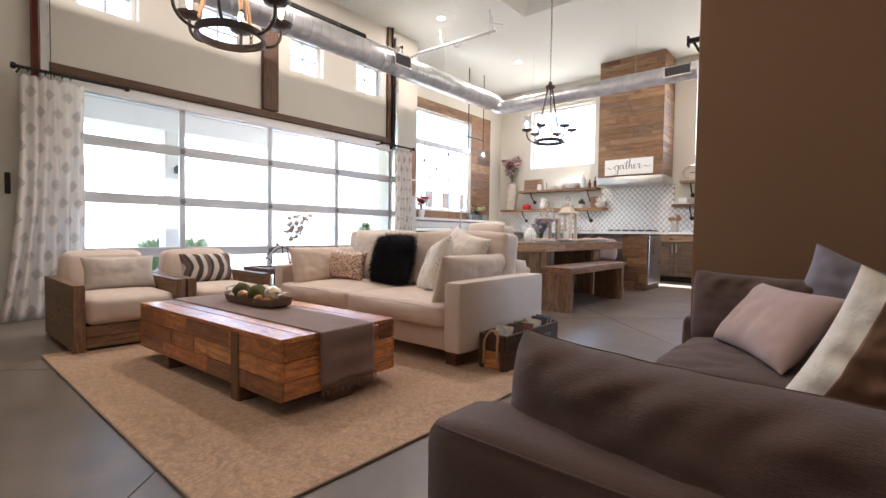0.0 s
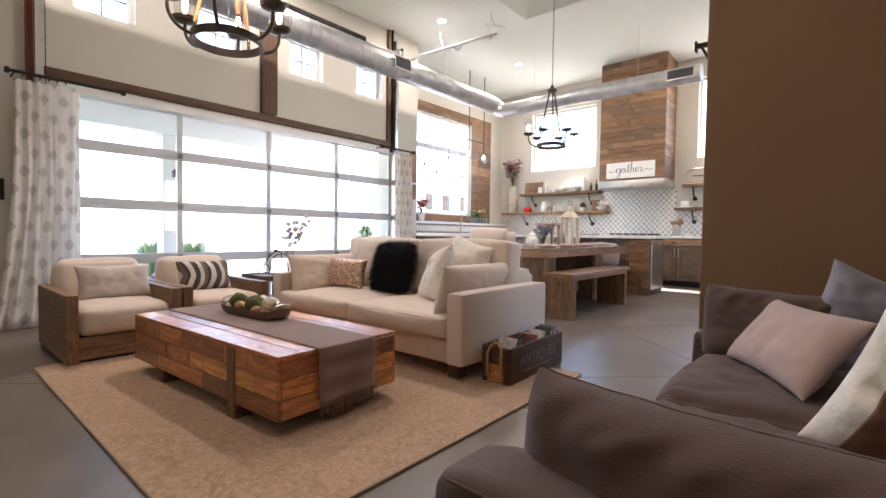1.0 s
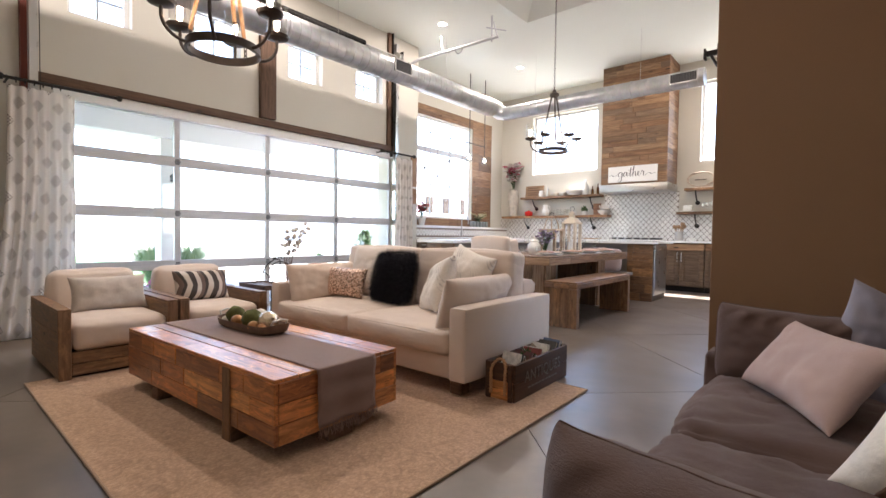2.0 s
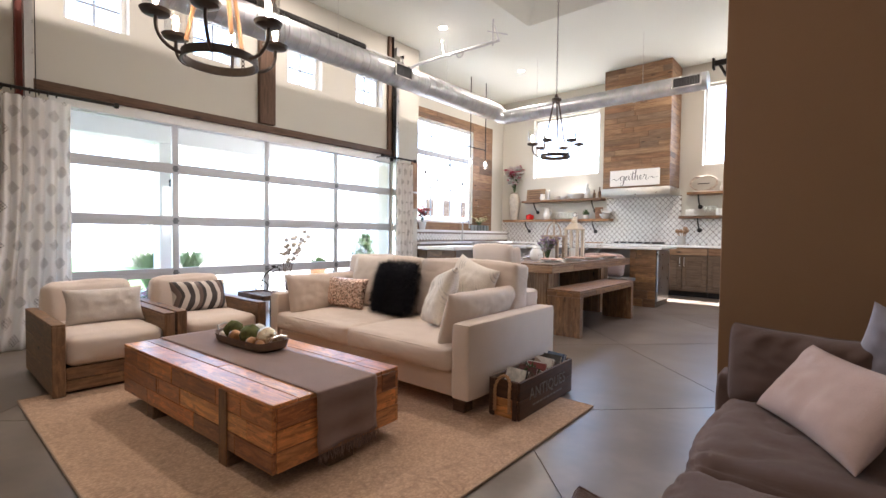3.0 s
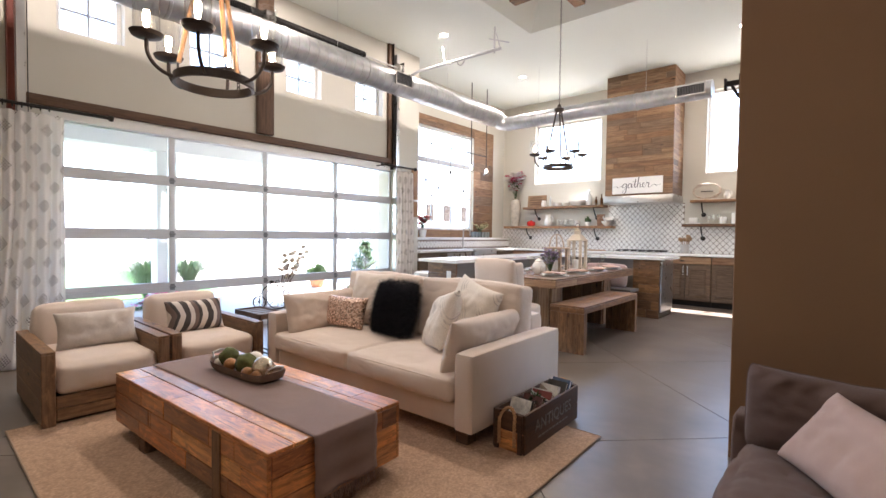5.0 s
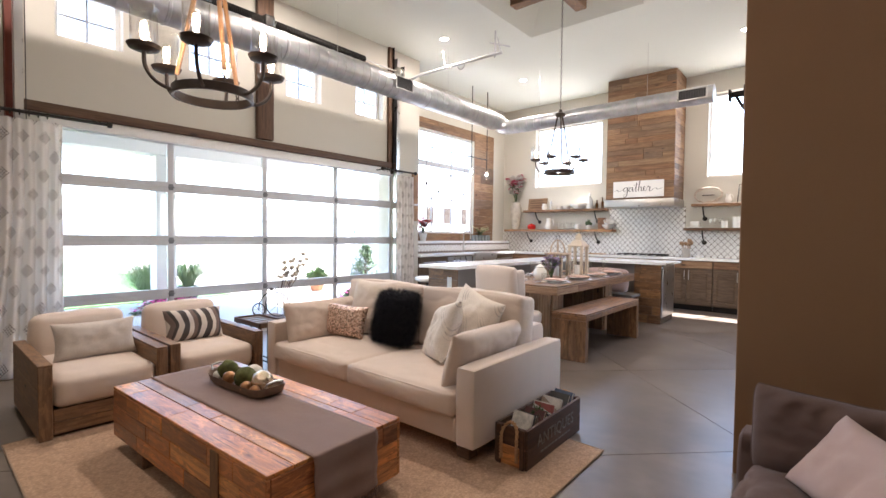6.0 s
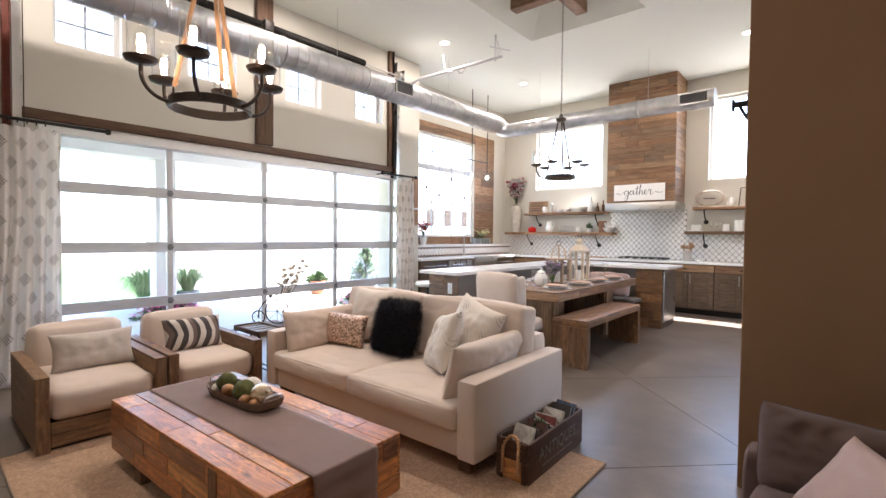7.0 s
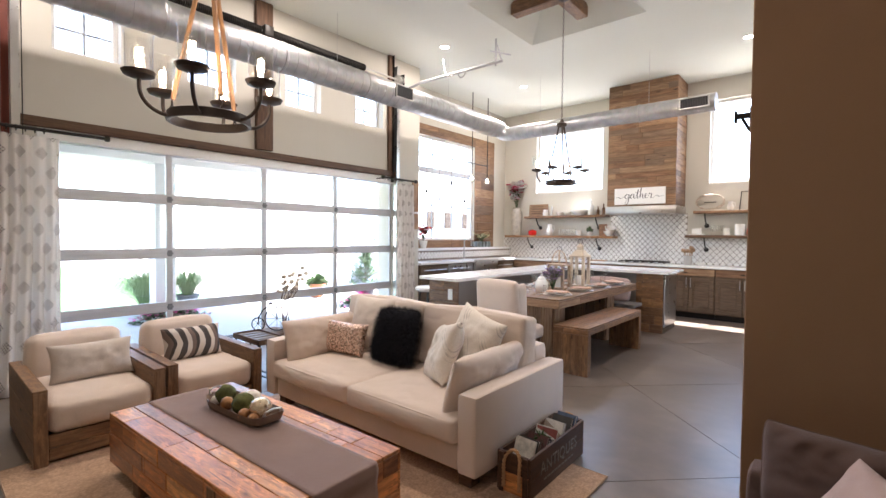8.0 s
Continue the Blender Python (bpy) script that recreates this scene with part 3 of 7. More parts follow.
def high_window(name, axis, at, a0, a1, z0, z1, nx, nz, label, depth=0.12, outer=-1):
    """A fixed white window with glazing bars, set into its hole."""
    w = thing(name, Matrix.Identity(4), label, "window", kind="structure")

    def rect(p0, p1, q0, q1, d0, d1, bev=0.003):
        if axis == "x":
            return box(bmesh.new(), at + outer * d1, at + outer * d0, p0, p1, q0, q1, bev, 1)
        return box(bmesh.new(), p0, p1, at - outer * d0, at - outer * d1, q0, q1, bev, 1) if outer < 0 else None

    f = 0.045
    fr = rect(a0, a1, z0, z0 + f, depth, depth + 0.06)
    for args in ((a0, a1, z1 - f, z1), (a0, a0 + f, z0 + f, z1 - f), (a1 - f, a1, z0 + f, z1 - f)):
        t = rect(*args, depth, depth + 0.06)
        merge(fr, t)
    part("window_frame", fr, white_trim, w)
    for i in range(1, nx):
        x = a0 + f + (a1 - a0 - 2 * f) * i / nx
        part("glazing_bar", rect(x - 0.011, x + 0.011, z0 + f, z1 - f, depth + 0.015, depth + 0.045), backlit_white, w)
    for j in range(1, nz):
        z = z0 + f + (z1 - z0 - 2 * f) * j / nz
        part("glazing_bar", rect(a0 + f, a1 - f, z - 0.011, z + 0.011, depth + 0.016, depth + 0.044), backlit_white, w)
    g = part("pane", rect(a0 + f, a1 - f, z0 + f, z1 - f, depth + 0.027, depth + 0.033, 0), pane_glass, w, smooth=0)
    g.visible_shadow = False
    return w


for k, (a, b) in enumerate(CLEAR):
    high_window("window_%d" % (k + 1), "x", XG, a, b, 3.15, 3.66, 2, 2, "small high white framed window with glazing bars")
high_window("window_5", "y", YB, *BW1, 2, 1, "large high window glowing with daylight")
high_window("window_6", "y", YB, *BW2, 2, 1, "tall high kitchen window glowing with daylight")

# ---- outside ----
concrete_pale = plain("pale patio concrete", (0.42, 0.40, 0.38), 0.85, var=0.08, scale=1.5)
lawn_mat = plain("lawn", (0.05, 0.11, 0.02), 0.9, var=0.3, scale=2, fine=40, bump=0.5)
stucco = plain("white stucco", (0.72, 0.70, 0.67), 0.9, var=0.04, scale=2, fine=90, bump=0.3)
bm = bmesh.new()
bmesh.ops.create_grid(bm, x_segments=4, y_segments=4, size=900)
single("ground", bm, plain("dry pale ground", (0.36, 0.31, 0.25), 0.95, var=0.2, scale=0.3), "dry pale ground reaching to the horizon", "ground", m=pose(0, 0, -0.16), kind="structure", smooth=0)
single("lawn", box(bmesh.new(), -26, -10.6, -12, 5.0, -0.158, -0.12, 0.01, 1), lawn_mat, "strip of green lawn beyond the patio", "lawn", kind="structure")
single("patio", box(bmesh.new(), -9.9, XG - TH - 0.01, -4, 14, -0.14, -0.05, 0.01, 1), concrete_pale, "pale concrete patio outside the garage door", "patio", kind="structure")
single("porch_roof", box(box(bmesh.new(), -9.6, XG - TH - 0.005, -5, YJ - 0.2, 2.95, 3.1, 0.01, 1), -9.1, -8.7, -5, YJ - 0.2, 2.6, 2.948, 0.01, 1), stucco, "white covered porch roof with a deep edge beam", "porch roof", kind="structure")
for y in (-2.2, 3.05):
    single("porch_column", box(box(bmesh.new(), -9.06, -8.74, y - 0.16, y + 0.16, -0.05, 2.6, 0.012, 2), -9.1, -8.7, y - 0.2, y + 0.2, -0.05, 0.15, 0.012, 2), stucco, "square white stucco porch column", "column", group="porch columns")


# ---- living room: blocks first ----
def rug():
    bm = box(bmesh.new(), -1.36, 1.36, -1.18, 1.18, 0, 0.01, 0.003, 1)
    ob = single("rug", bm, rug_mat, "large faded beige patterned rug on the concrete floor", "rug", m=(-2.38, 1.66, 0.001))
    b2 = bmesh.new()
    for p in (((-1.36, -1.18), (1.36, -1.18)), ((1.36, -1.18), (1.36, 1.18)), ((1.36, 1.18), (-1.36, 1.18)), ((-1.36, 1.18), (-1.36, -1.18))):
        tube(b2, [(*p[0], 0.006), (*p[1], 0.006)], 0.006, 6)
    part("binding", b2, cloth("rug binding", (0.34, 0.22, 0.14)), ob, "brown bound edge")


rug()


def coffee_table():
    t = thing("coffee_table", (-2.43, 1.32, 0.011, 0, 0, 2.9), "chunky reclaimed wood coffee table on the rug", "coffee table")
    L, D, Z0, Z1 = 0.815, 0.37, 0.075, 0.365
    part("core", box(bmesh.new(), -L + 0.016, L - 0.016, -D + 0.016, D - 0.016, Z0 + 0.004, Z1 - 0.02), walnut_dark, t, smooth=0)
    rnd = random.Random(3)
    boards(t, (-L, -D + 0.018, Z0), (1, 0, 0), (0, 0, 1), 2 * L, Z1 - Z0 - 0.018, 3, (4, 5, 6), reclaimed, rnd, 0.018)
    boards(t, (L, D - 0.018, Z0), (-1, 0, 0), (0, 0, 1), 2 * L, Z1 - Z0 - 0.018, 3, (3, 4), reclaimed, rnd, 0.018)
    boards(t, (L - 0.018, -D + 0.018, Z0), (0, 1, 0), (0, 0, 1), 2 * D - 0.036, Z1 - Z0 - 0.018, 3, (1, 2), reclaimed, rnd, 0.018)
    boards(t, (-L + 0.018, D - 0.018, Z0), (0, -1, 0), (0, 0, 1), 2 * D - 0.036, Z1 - Z0 - 0.018, 3, (1, 2), reclaimed, rnd, 0.018)
    boards(t, (-L, -D, Z1 - 0.018), (1, 0, 0), (0, 1, 0), 2 * L, 2 * D, 6, (3, 4, 5), reclaimed, rnd, 0.018, jut=0.001)
    for y, d in ((-D - 0.001, -1), (D + 0.001, 1)):
        part("strap_board", box(bmesh.new(), -(Z1 - 0.018) / 2, (Z1 - 0.018) / 2, -0.036, 0.036, 0, 0.006, 0.002, 1), bench_wood, t, "upright leg board", axes((0.42, y, (Z1 - 0.018) / 2), (0, 0, 1), (-d, 0, 0), (0, d, 0)))
    part("leg", box(bmesh.new(), 0.72, 0.812, -0.085, 0.065, 0, Z0, 0.004, 1), walnut_dark, t, "block leg under the table end")
    for x in (0.42, -0.42):
        part("leg", box(bmesh.new(), x - 0.04, x + 0.04, -D, D, 0, Z0, 0.004, 1), walnut_dark, t)
    return t


coffee_table()


def table_runner():
    """Lies along the table and hangs over its end."""
    bm = bmesh.new()
    W, n, path = 0.36, 16, []
    for k in range(41):
        path.append((-0.82 + 1.642 * k / 40, 0.368))
    for k in range(1, 6):
        a = k / 5 * math.pi / 2
        path.append((0.822 + 0.012 * math.sin(a), 0.356 + 0.012 * math.cos(a)))
    for k in range(1, 15):
        path.append((0.836 + 0.004 * math.sin(k), 0.356 - 0.25 * k / 14))
    lay = []
    for i, (x, z) in enumerate(path):
        row = []
        for j in range(n + 1):
            y = -0.168 + W * j / n
            hang = max(0.0, 0.35 - z)
            lift = 0.0022 * noise.noise(Vector((x * 9, y * 14, z * 7))) + 0.0015
            fold = 0.035 * hang * math.sin(j / n * 9.5 + 0.6)
            row.append(bm.verts.new((x + fold + hang * 0.02, y + 0.05 * hang * noise.noise(Vector((y * 3, z * 4, 2))), z + (lift if hang == 0 else 0))))
        lay.append(row)
    for a, b in zip(lay, lay[1:]):
        for j in range(n):
            bm.faces.new((a[j], a[j + 1], b[j + 1], b[j]))
    ob = single("table_runner", bm, runner_cloth, "taupe linen runner with frayed fringe on the coffee table", "runner", m=(-2.43, 1.32, 0.011, 0, 0, 2.9))
    ob.modifiers.new("thick", "SOLIDIFY").thickness = 0.003
    f = bmesh.new()
    rnd = random.Random(5)
    for k in range(90):
        y = -0.168 + W * (k + 0.5) / 90
        x = 0.842 + rnd.uniform(-0.004, 0.01)
        tube(f, [(x, y, 0.107), (x + rnd.uniform(-0.006, 0.008), y + rnd.uniform(-0.008, 0.008), 0.085), (x + rnd.uniform(-0.01, 0.012), y + rnd.uniform(-0.014, 0.014), 0.058 + rnd.uniform(-0.012, 0.012))], 0.0013, 4)
    part("fringe", f, runner_cloth, ob, "frayed linen fringe")


table_runner()


def centre_tray():
    t = thing("centrepiece_tray", (-2.63, 1.42, 0.384, 0, 0, 4), "rustic wooden tray of moss balls and mercury glass ornaments", "tray")
    bm = bmesh.new()
    prof = [(0.0, 0.004), (0.80, 0.004), (0.90, 0.018), (0.97, 0.05), (1.0, 0.052), (0.94, 0.014), (0.84, 0.0), (0.0, 0.0)]
    n, rings = 40, []
    for s, z in prof:
        ring = []
        for j in range(n):
            a = 2 * math.pi * j / n
            c, q = math.cos(a), math.sin(a)
            e = 0.42
            ring.append(bm.verts.new((0.30 * s * math.copysign(abs(c) ** e, c), 0.105 * s * math.copysign(abs(q) ** e, q), z + (0.012 * abs(c) ** 4 if z > 0.04 else 0))) if s else None)
        rings.append(ring if s else [bm.verts.new((0, 0, z))])
    for a, b in zip(rings, rings[1:]):
        for j in range(n):
            k = (j + 1) % n
            if len(a) == 1:
                bm.faces.new((a[0], b[j], b[k]))
            elif len(b) == 1:
                bm.faces.new((a[j], a[k], b[0]))
            else:
                bm.faces.new((a[j], a[k], b[k], b[j]))
    part("tray", bm, plain("old tray wood", (0.17, 0.11, 0.075), 0.6, var=0.35, scale=14), t)
    for s in (-1, 1):
        part("tray_handle", tube(bmesh.new(), [(s * 0.285, -0.05, 0.06), (s * 0.30, -0.048, 0.085), (s * 0.305, 0, 0.095), (s * 0.30, 0.048, 0.085), (s * 0.285, 0.05, 0.06)], 0.006, 8), steel, t, "worn metal handle")
    return t


centre_tray()
moss = plain("green moss", (0.10, 0.105, 0.03), 0.95, var=0.45, scale=30, fine=160, bump=0.9)
mercury = plain("crackled mercury glass", (0.62, 0.50, 0.36), 0.18, 0.8, var=0.4, scale=22, fine=90, bump=0.3)
cotton_white = plain("cotton white", (0.75, 0.70, 0.62), 0.95, var=0.1, scale=30, bump=0.6)
copper = plain("copper ornament", (0.38, 0.19, 0.08), 0.35, 0.6, var=0.4, scale=25, bump=0.4)
for k, (x, y, r, mt, nm, lb, ct) in enumerate([
        (-2.83, 1.41, 0.058, moss, "moss_ball", "shaggy green moss ball in the tray", "ornament"), (-2.59, 1.40, 0.062, moss, "moss_ball", "smooth round moss ball in the tray", "ornament"),
        (-2.64, 1.475, 0.056, cotton_white, "glass_ball", "pale frosted ball in the tray", "ornament"), (-2.45, 1.43, 0.062, mercury, "glass_ball", "silvery crackled glass ball in the tray", "ornament"),
        (-2.73, 1.37, 0.038, copper, "copper_ball", "small copper ornament in the tray", "ornament"), (-2.73, 1.47, 0.042, copper, "copper_ball", "small copper ornament in the tray", "ornament"),
        (-2.50, 1.36, 0.034, copper, "copper_ball", "small copper ornament in the tray", "ornament"), (-2.86, 1.36, 0.028, cotton_white, "cotton_ball", "small white ball in the tray", "ornament"), (-2.42, 1.37, 0.03, copper, "copper_ball", "small copper ornament in the tray", "ornament")]):
    single(nm, ball(bmesh.new(), r, (0, 0, 0), 3, 1.0, 0.14 if mt is moss else 0.05, k), mt, lb, ct, m=(x, y, 0.390 + r))


# ---- armchairs ----
def armchair(m, pillow_mat, label, plabel):
    """Faces +x; built from its base centre; 1.0 deep, 0.71 wide."""
    c = thing("armchair", m, label, "armchair", "pair of armchairs")
    H, W, X0, X1 = 0.475, 0.355, -0.48, 0.48
    rnd = random.Random(11)
    for s in (-1, 1):
        y0, y1 = (s * W, s * (W - 0.07)) if s < 0 else (s * (W - 0.07), s * W)
        side = part("side_panel", box(bmesh.new(), X0 + 0.02, X1 - 0.012, min(y0, y1) + 0.01, max(y0, y1) - 0.01, 0.03, H - 0.014), chair_wood, c, smooth=0)
        for yy, d in ((min(y0, y1), -1), (max(y0, y1), 1)):
            o = (X0, yy - d * 0.012, 0.02) if d < 0 else (X1, yy - d * 0.012, 0.02)
            boards(side, o, (1, 0, 0) if d < 0 else (-1, 0, 0), (0, 0, 1), X1 - X0, H - 0.036, 3, 1, chair_wood, rnd, 0.012, 0.0015, jut=0.0006)
        part("armrest", box(bmesh.new(), -0.48, 0.48, -0.036, 0.036, 0, 0.018, 0.003, 1), chair_wood, c, "flat oak armrest", axes((0, (y0 + y1) / 2, H - 0.016), (1, 0, 0), (0, 1, 0), (0, 0, 1)))
        part("front_edge", box(bmesh.new(), -0.226, 0.226, -0.034, 0.034, 0, 0.016, 0.003, 1), chair_wood, c, "", axes((X1 - 0.014, (y0 + y1) / 2, 0.236), (0, 0, 1), (0, -1, 0), (1, 0, 0)))
    for z0, z1 in ((0.03, 0.105), (0.108, 0.185)):
        part("front_rail", box(bmesh.new(), -0.28, 0.28, -(z1 - z0) / 2, (z1 - z0) / 2, 0, 0.03, 0.004, 1), chair_wood, c, "", axes((X1 - 0.05, 0, (z0 + z1) / 2), (0, 1, 0), (0, 0, 1), (1, 0, 0)))
    part("base", box(bmesh.new(), X0 + 0.05, X1 - 0.06, -0.28, 0.28, 0.0, 0.17), black_iron, c, smooth=0)
    part("back_panel", box(bmesh.new(), X0, X0 + 0.04, -0.284, 0.284, 0.03, 0.46, 0.004, 1), chair_wood, c)
    part("seat_cushion", cushion(0.86, 0.565, 0.20, 0.055, 0.018, 2, 0.004, 20, 0.004), linen, c, "cream linen seat cushion", pose(0.045, 0, 0.285))
    part("back_cushion", cushion(0.17, 0.565, 0.44, 0.06, 0.014, 5, 0.006, 18, 0.004), linen, c, "cream linen back cushion", pose(-0.33, 0, 0.455, 0, -8, 0))
    return c


armchair(pose(-4.09, 0.98, 0.0, 0, 0, 0), None, "oak sided armchair with cream linen cushions", "")
armchair(pose(-4.12, 1.715, 0.0, 0, 0, 0), None, "oak sided armchair with cream cushions and a zigzag pillow", "")
single("lumbar_pillow", pillow(0.50, 0.27, 0.14, 4, 0.014, 34, 0.08), oat, "oatmeal slub linen lumbar pillow on the armchair", "pillow", m=pose(-4.06, 1.01, 0.515, 0, 0, 90) @ pose(0, 0, 0, -14, 0, 0))
single("zigzag_pillow", pillow(0.46, 0.27, 0.14, 9, 0.008), chevron_mat, "black and cream zigzag striped pillow on the armchair", "pillow", m=pose(-4.10, 1.70, 0.52, 0, 0, 90) @ pose(0, 0, 0, -14, 0, 0))


# ---- cream sofa ----
def cream_sofa():
    s = thing("sofa", (-2.542, 2.654, 0.0, 0, 0, 0.8), "cream linen two seat sofa with loose cushions", "sofa")
    X, Y0, Y1 = 1.075, -0.55, 0.53
    AW = 0.135
    part("base", box(bmesh.new(), -X + AW + 0.002, X - AW - 0.002, Y0 + 0.02, Y1, 0.11, 0.262, 0.02, 3), linen, s)
    for d in (-1, 1):
        a, b = sorted((d * X, d * (X - AW)))
        arm = cushion(AW, Y1 - Y0, 0.45, 0.02, 0.004, 7 + d, 0.002, 10)
        part("arm", arm, linen, s, "", pose((a + b) / 2, (Y0 + Y1) / 2, 0.335))
        for y in (Y0 + 0.12, Y1 - 0.1):
            part("foot", box(bmesh.new(), d * (X - 0.13) - 0.045, d * (X - 0.13) + 0.045, y - 0.045, y + 0.045, 0.0, 0.112, 0.005, 1), walnut_dark, s, "dark wooden block foot")
    part("back", cushion(2 * X - 2 * AW - 0.004, 0.20, 0.55, 0.035, 0.005, 3, 0.003, 10), linen, s, "", pose(0, Y1 - 0.10, 0.39))
    for d in (-1, 1):
        w = X - AW - 0.002
        seat = part("seat_cushion", cushion(w - 0.004, 0.89, 0.145, 0.03, 0.032, 20 + d, 0.008, 48, 0.004), linen, s, "", pose(d * w / 2, -0.125, 0.333))
        for zz in (-0.055, 0.055):
            part("seam", tube(bmesh.new(), [(-w / 2 + 0.03 + (w - 0.06) * k / 20, -0.437 - 0.012 * (1 - (k / 10 - 1) ** 2), zz * (1 + 0.10 * (1 - (k / 10 - 1) ** 2))) for k in range(21)], 0.0032, 6), linen, seat, "corded seam")
        part("back_cushion", cushion(w - 0.01, 0.19, 0.47, 0.03, 0.022, 30 + d, 0.008, 46, 0.004), linen, s, "", pose(d * w / 2, 0.27, 0.635, -9, 0, 0))
        part("side_cushion", pillow(0.79, 0.35, 0.16, 40 + d, 0.016, 50, 0.035), linen, s, "loose cushion leaning on the arm", pose(d * (X - 0.225), -0.12, 0.55, 0, 0, 90) @ pose(0, 0, 0, 15 * d, 0, 0), 80)
    return s


cream_sofa()
single("sequin_pillow", pillow(0.46, 0.27, 0.13, 2, 0.010), sequin_mat, "rose gold sequin lumbar pillow on the cream sofa", "pillow", m=pose(-3.15, 2.55, 0.56, -16, 0, 8))
single("linen_pillow", pillow(0.50, 0.50, 0.17, 3, 0.013, 34, 0.08), linen_pale, "square cream linen pillow on the cream sofa", "pillow", m=pose(-3.08, 2.80, 0.65, -16, 0, 8))


def striped_cloth():
    """Cream linen with groups of faint, broken grey brown stripes."""
    m, nt, b = shader("cream cloth with faint grey stripes")
    tc = nt.nodes.new("ShaderNodeTexCoord")
    sp = nt.nodes.new("ShaderNodeSeparateXYZ")
    nt.links.new(tc.outputs["Object"], sp.inputs[0])
    diag = maths(nt, "ADD", maths(nt, "MULTIPLY", sp.outputs[0], 0.8), maths(nt, "MULTIPLY", sp.outputs[2], 0.6))
    fine = maths(nt, "LESS_THAN", maths(nt, "FRACT", maths(nt, "DIVIDE", maths(nt, "ADD", diag, 3.0), 0.022)), 0.34)
    group = maths(nt, "LESS_THAN", maths(nt, "FRACT", maths(nt, "DIVIDE", maths(nt, "ADD", diag, 3.02), 0.15)), 0.42)
    worn = ramp(nt, noisy(nt, place_of(nt), 9, 4), [(0.42, (0, 0, 0)), (0.6, (1, 1, 1))])
    fac = maths(nt, "MULTIPLY", maths(nt, "MULTIPLY", fine, group), maths(nt, "MULTIPLY", worn, 0.55))
    base = ramp(nt, noisy(nt, place_of(nt), 120, 3), [(0.3, (0.62, 0.545, 0.465)), (0.7, (0.72, 0.65, 0.57))])
    nt.links.new(mixed(nt, fac, base, (0.27, 0.23, 0.21)), b.inputs["Base Color"])
    b.inputs["Roughness"].default_value, b.inputs["Sheen Weight"].default_value = 0.9, 0.2
    bumped(nt, b, noisy(nt, place_of(nt), 300, 2), 0.25, 0.002)
    return m


grain_sack = striped_cloth()
single("striped_pillow", pillow(0.50, 0.50, 0.17, 6, 0.015, 34, 0.09), grain_sack, "cream pillow with faint stripes on the sofa", "pillow", m=pose(-2.0, 2.80, 0.645, -20, 12, -18))
single("striped_pillow", pillow(0.46, 0.44, 0.16, 12, 0.016, 34, 0.09), grain_sack, "smaller cream pillow with faint stripes on the sofa", "pillow", m=pose(-2.12, 2.62, 0.60, -22, -13, -34))


def fur_pillow():
    m = pose(-2.66, 2.68, 0.635, -17, -2, 4)
    p = thing("fur_pillow", m, "shaggy black fur pillow on the cream sofa", "pillow")
    body = pillow(0.42, 0.42, 0.16, 5, 0.01)
    for q in body.verts:
        s = 1 - 0.07 * (q.co.x * q.co.z / 0.0441) ** 2
        q.co.x, q.co.z = q.co.x * s, q.co.z * s
    part("body", body, fur_black, p)
    rnd = random.Random(21)
    vs, fs = [], []
    for k in range(13000):
        u, v, side = rnd.uniform(-1, 1), rnd.uniform(-1, 1), rnd.choice((-1, -1, 1))
        if k % 9 == 0:
            if rnd.random() < 0.5:
                u = rnd.choice((-1, 1))
            else:
                v = rnd.choice((-1, 1))
        s = 1 - 0.07 * (u * v) ** 2
        x, z = 0.205 * u * s, 0.205 * v * s
        y = side * 0.08 * max(0, (1 - u ** 4) * (1 - v ** 4)) ** 0.55
        y += rnd.uniform(-0.02, 0.02)
        nrm = Vector((u ** 5, side * (1.05 - max(u * u, v * v)), v ** 5)).normalized()
        tip = nrm * rnd.uniform(0.02, 0.05) + Vector((rnd.uniform(-0.014, 0.014), rnd.uniform(-0.014, 0.014), rnd.uniform(-0.026, 0.006)))
        sd = nrm.cross(Vector((rnd.uniform(-1, 1), rnd.uniform(-1, 1), rnd.uniform(-1, 1)))).normalized() * 0.0016
        i = len(vs)
        b = Vector((x, y, z))
        vs += [b - sd, b + sd, b + tip]
        fs.append((i, i + 1, i + 2))
    me = bpy.data.meshes.new("fur")
    me.from_pydata(vs, [], fs)
    me.materials.append(fur_black)
    part("fur", me, None, p)


fur_pillow()


def lean(long_side, short_side):
    """Three upright axes from a pillow's long and short side."""
    u = Vector(long_side).normalized()
    w = Vector(short_side)
    w = (w - u * w.dot(u)).normalized()
    return u, w.cross(u), w


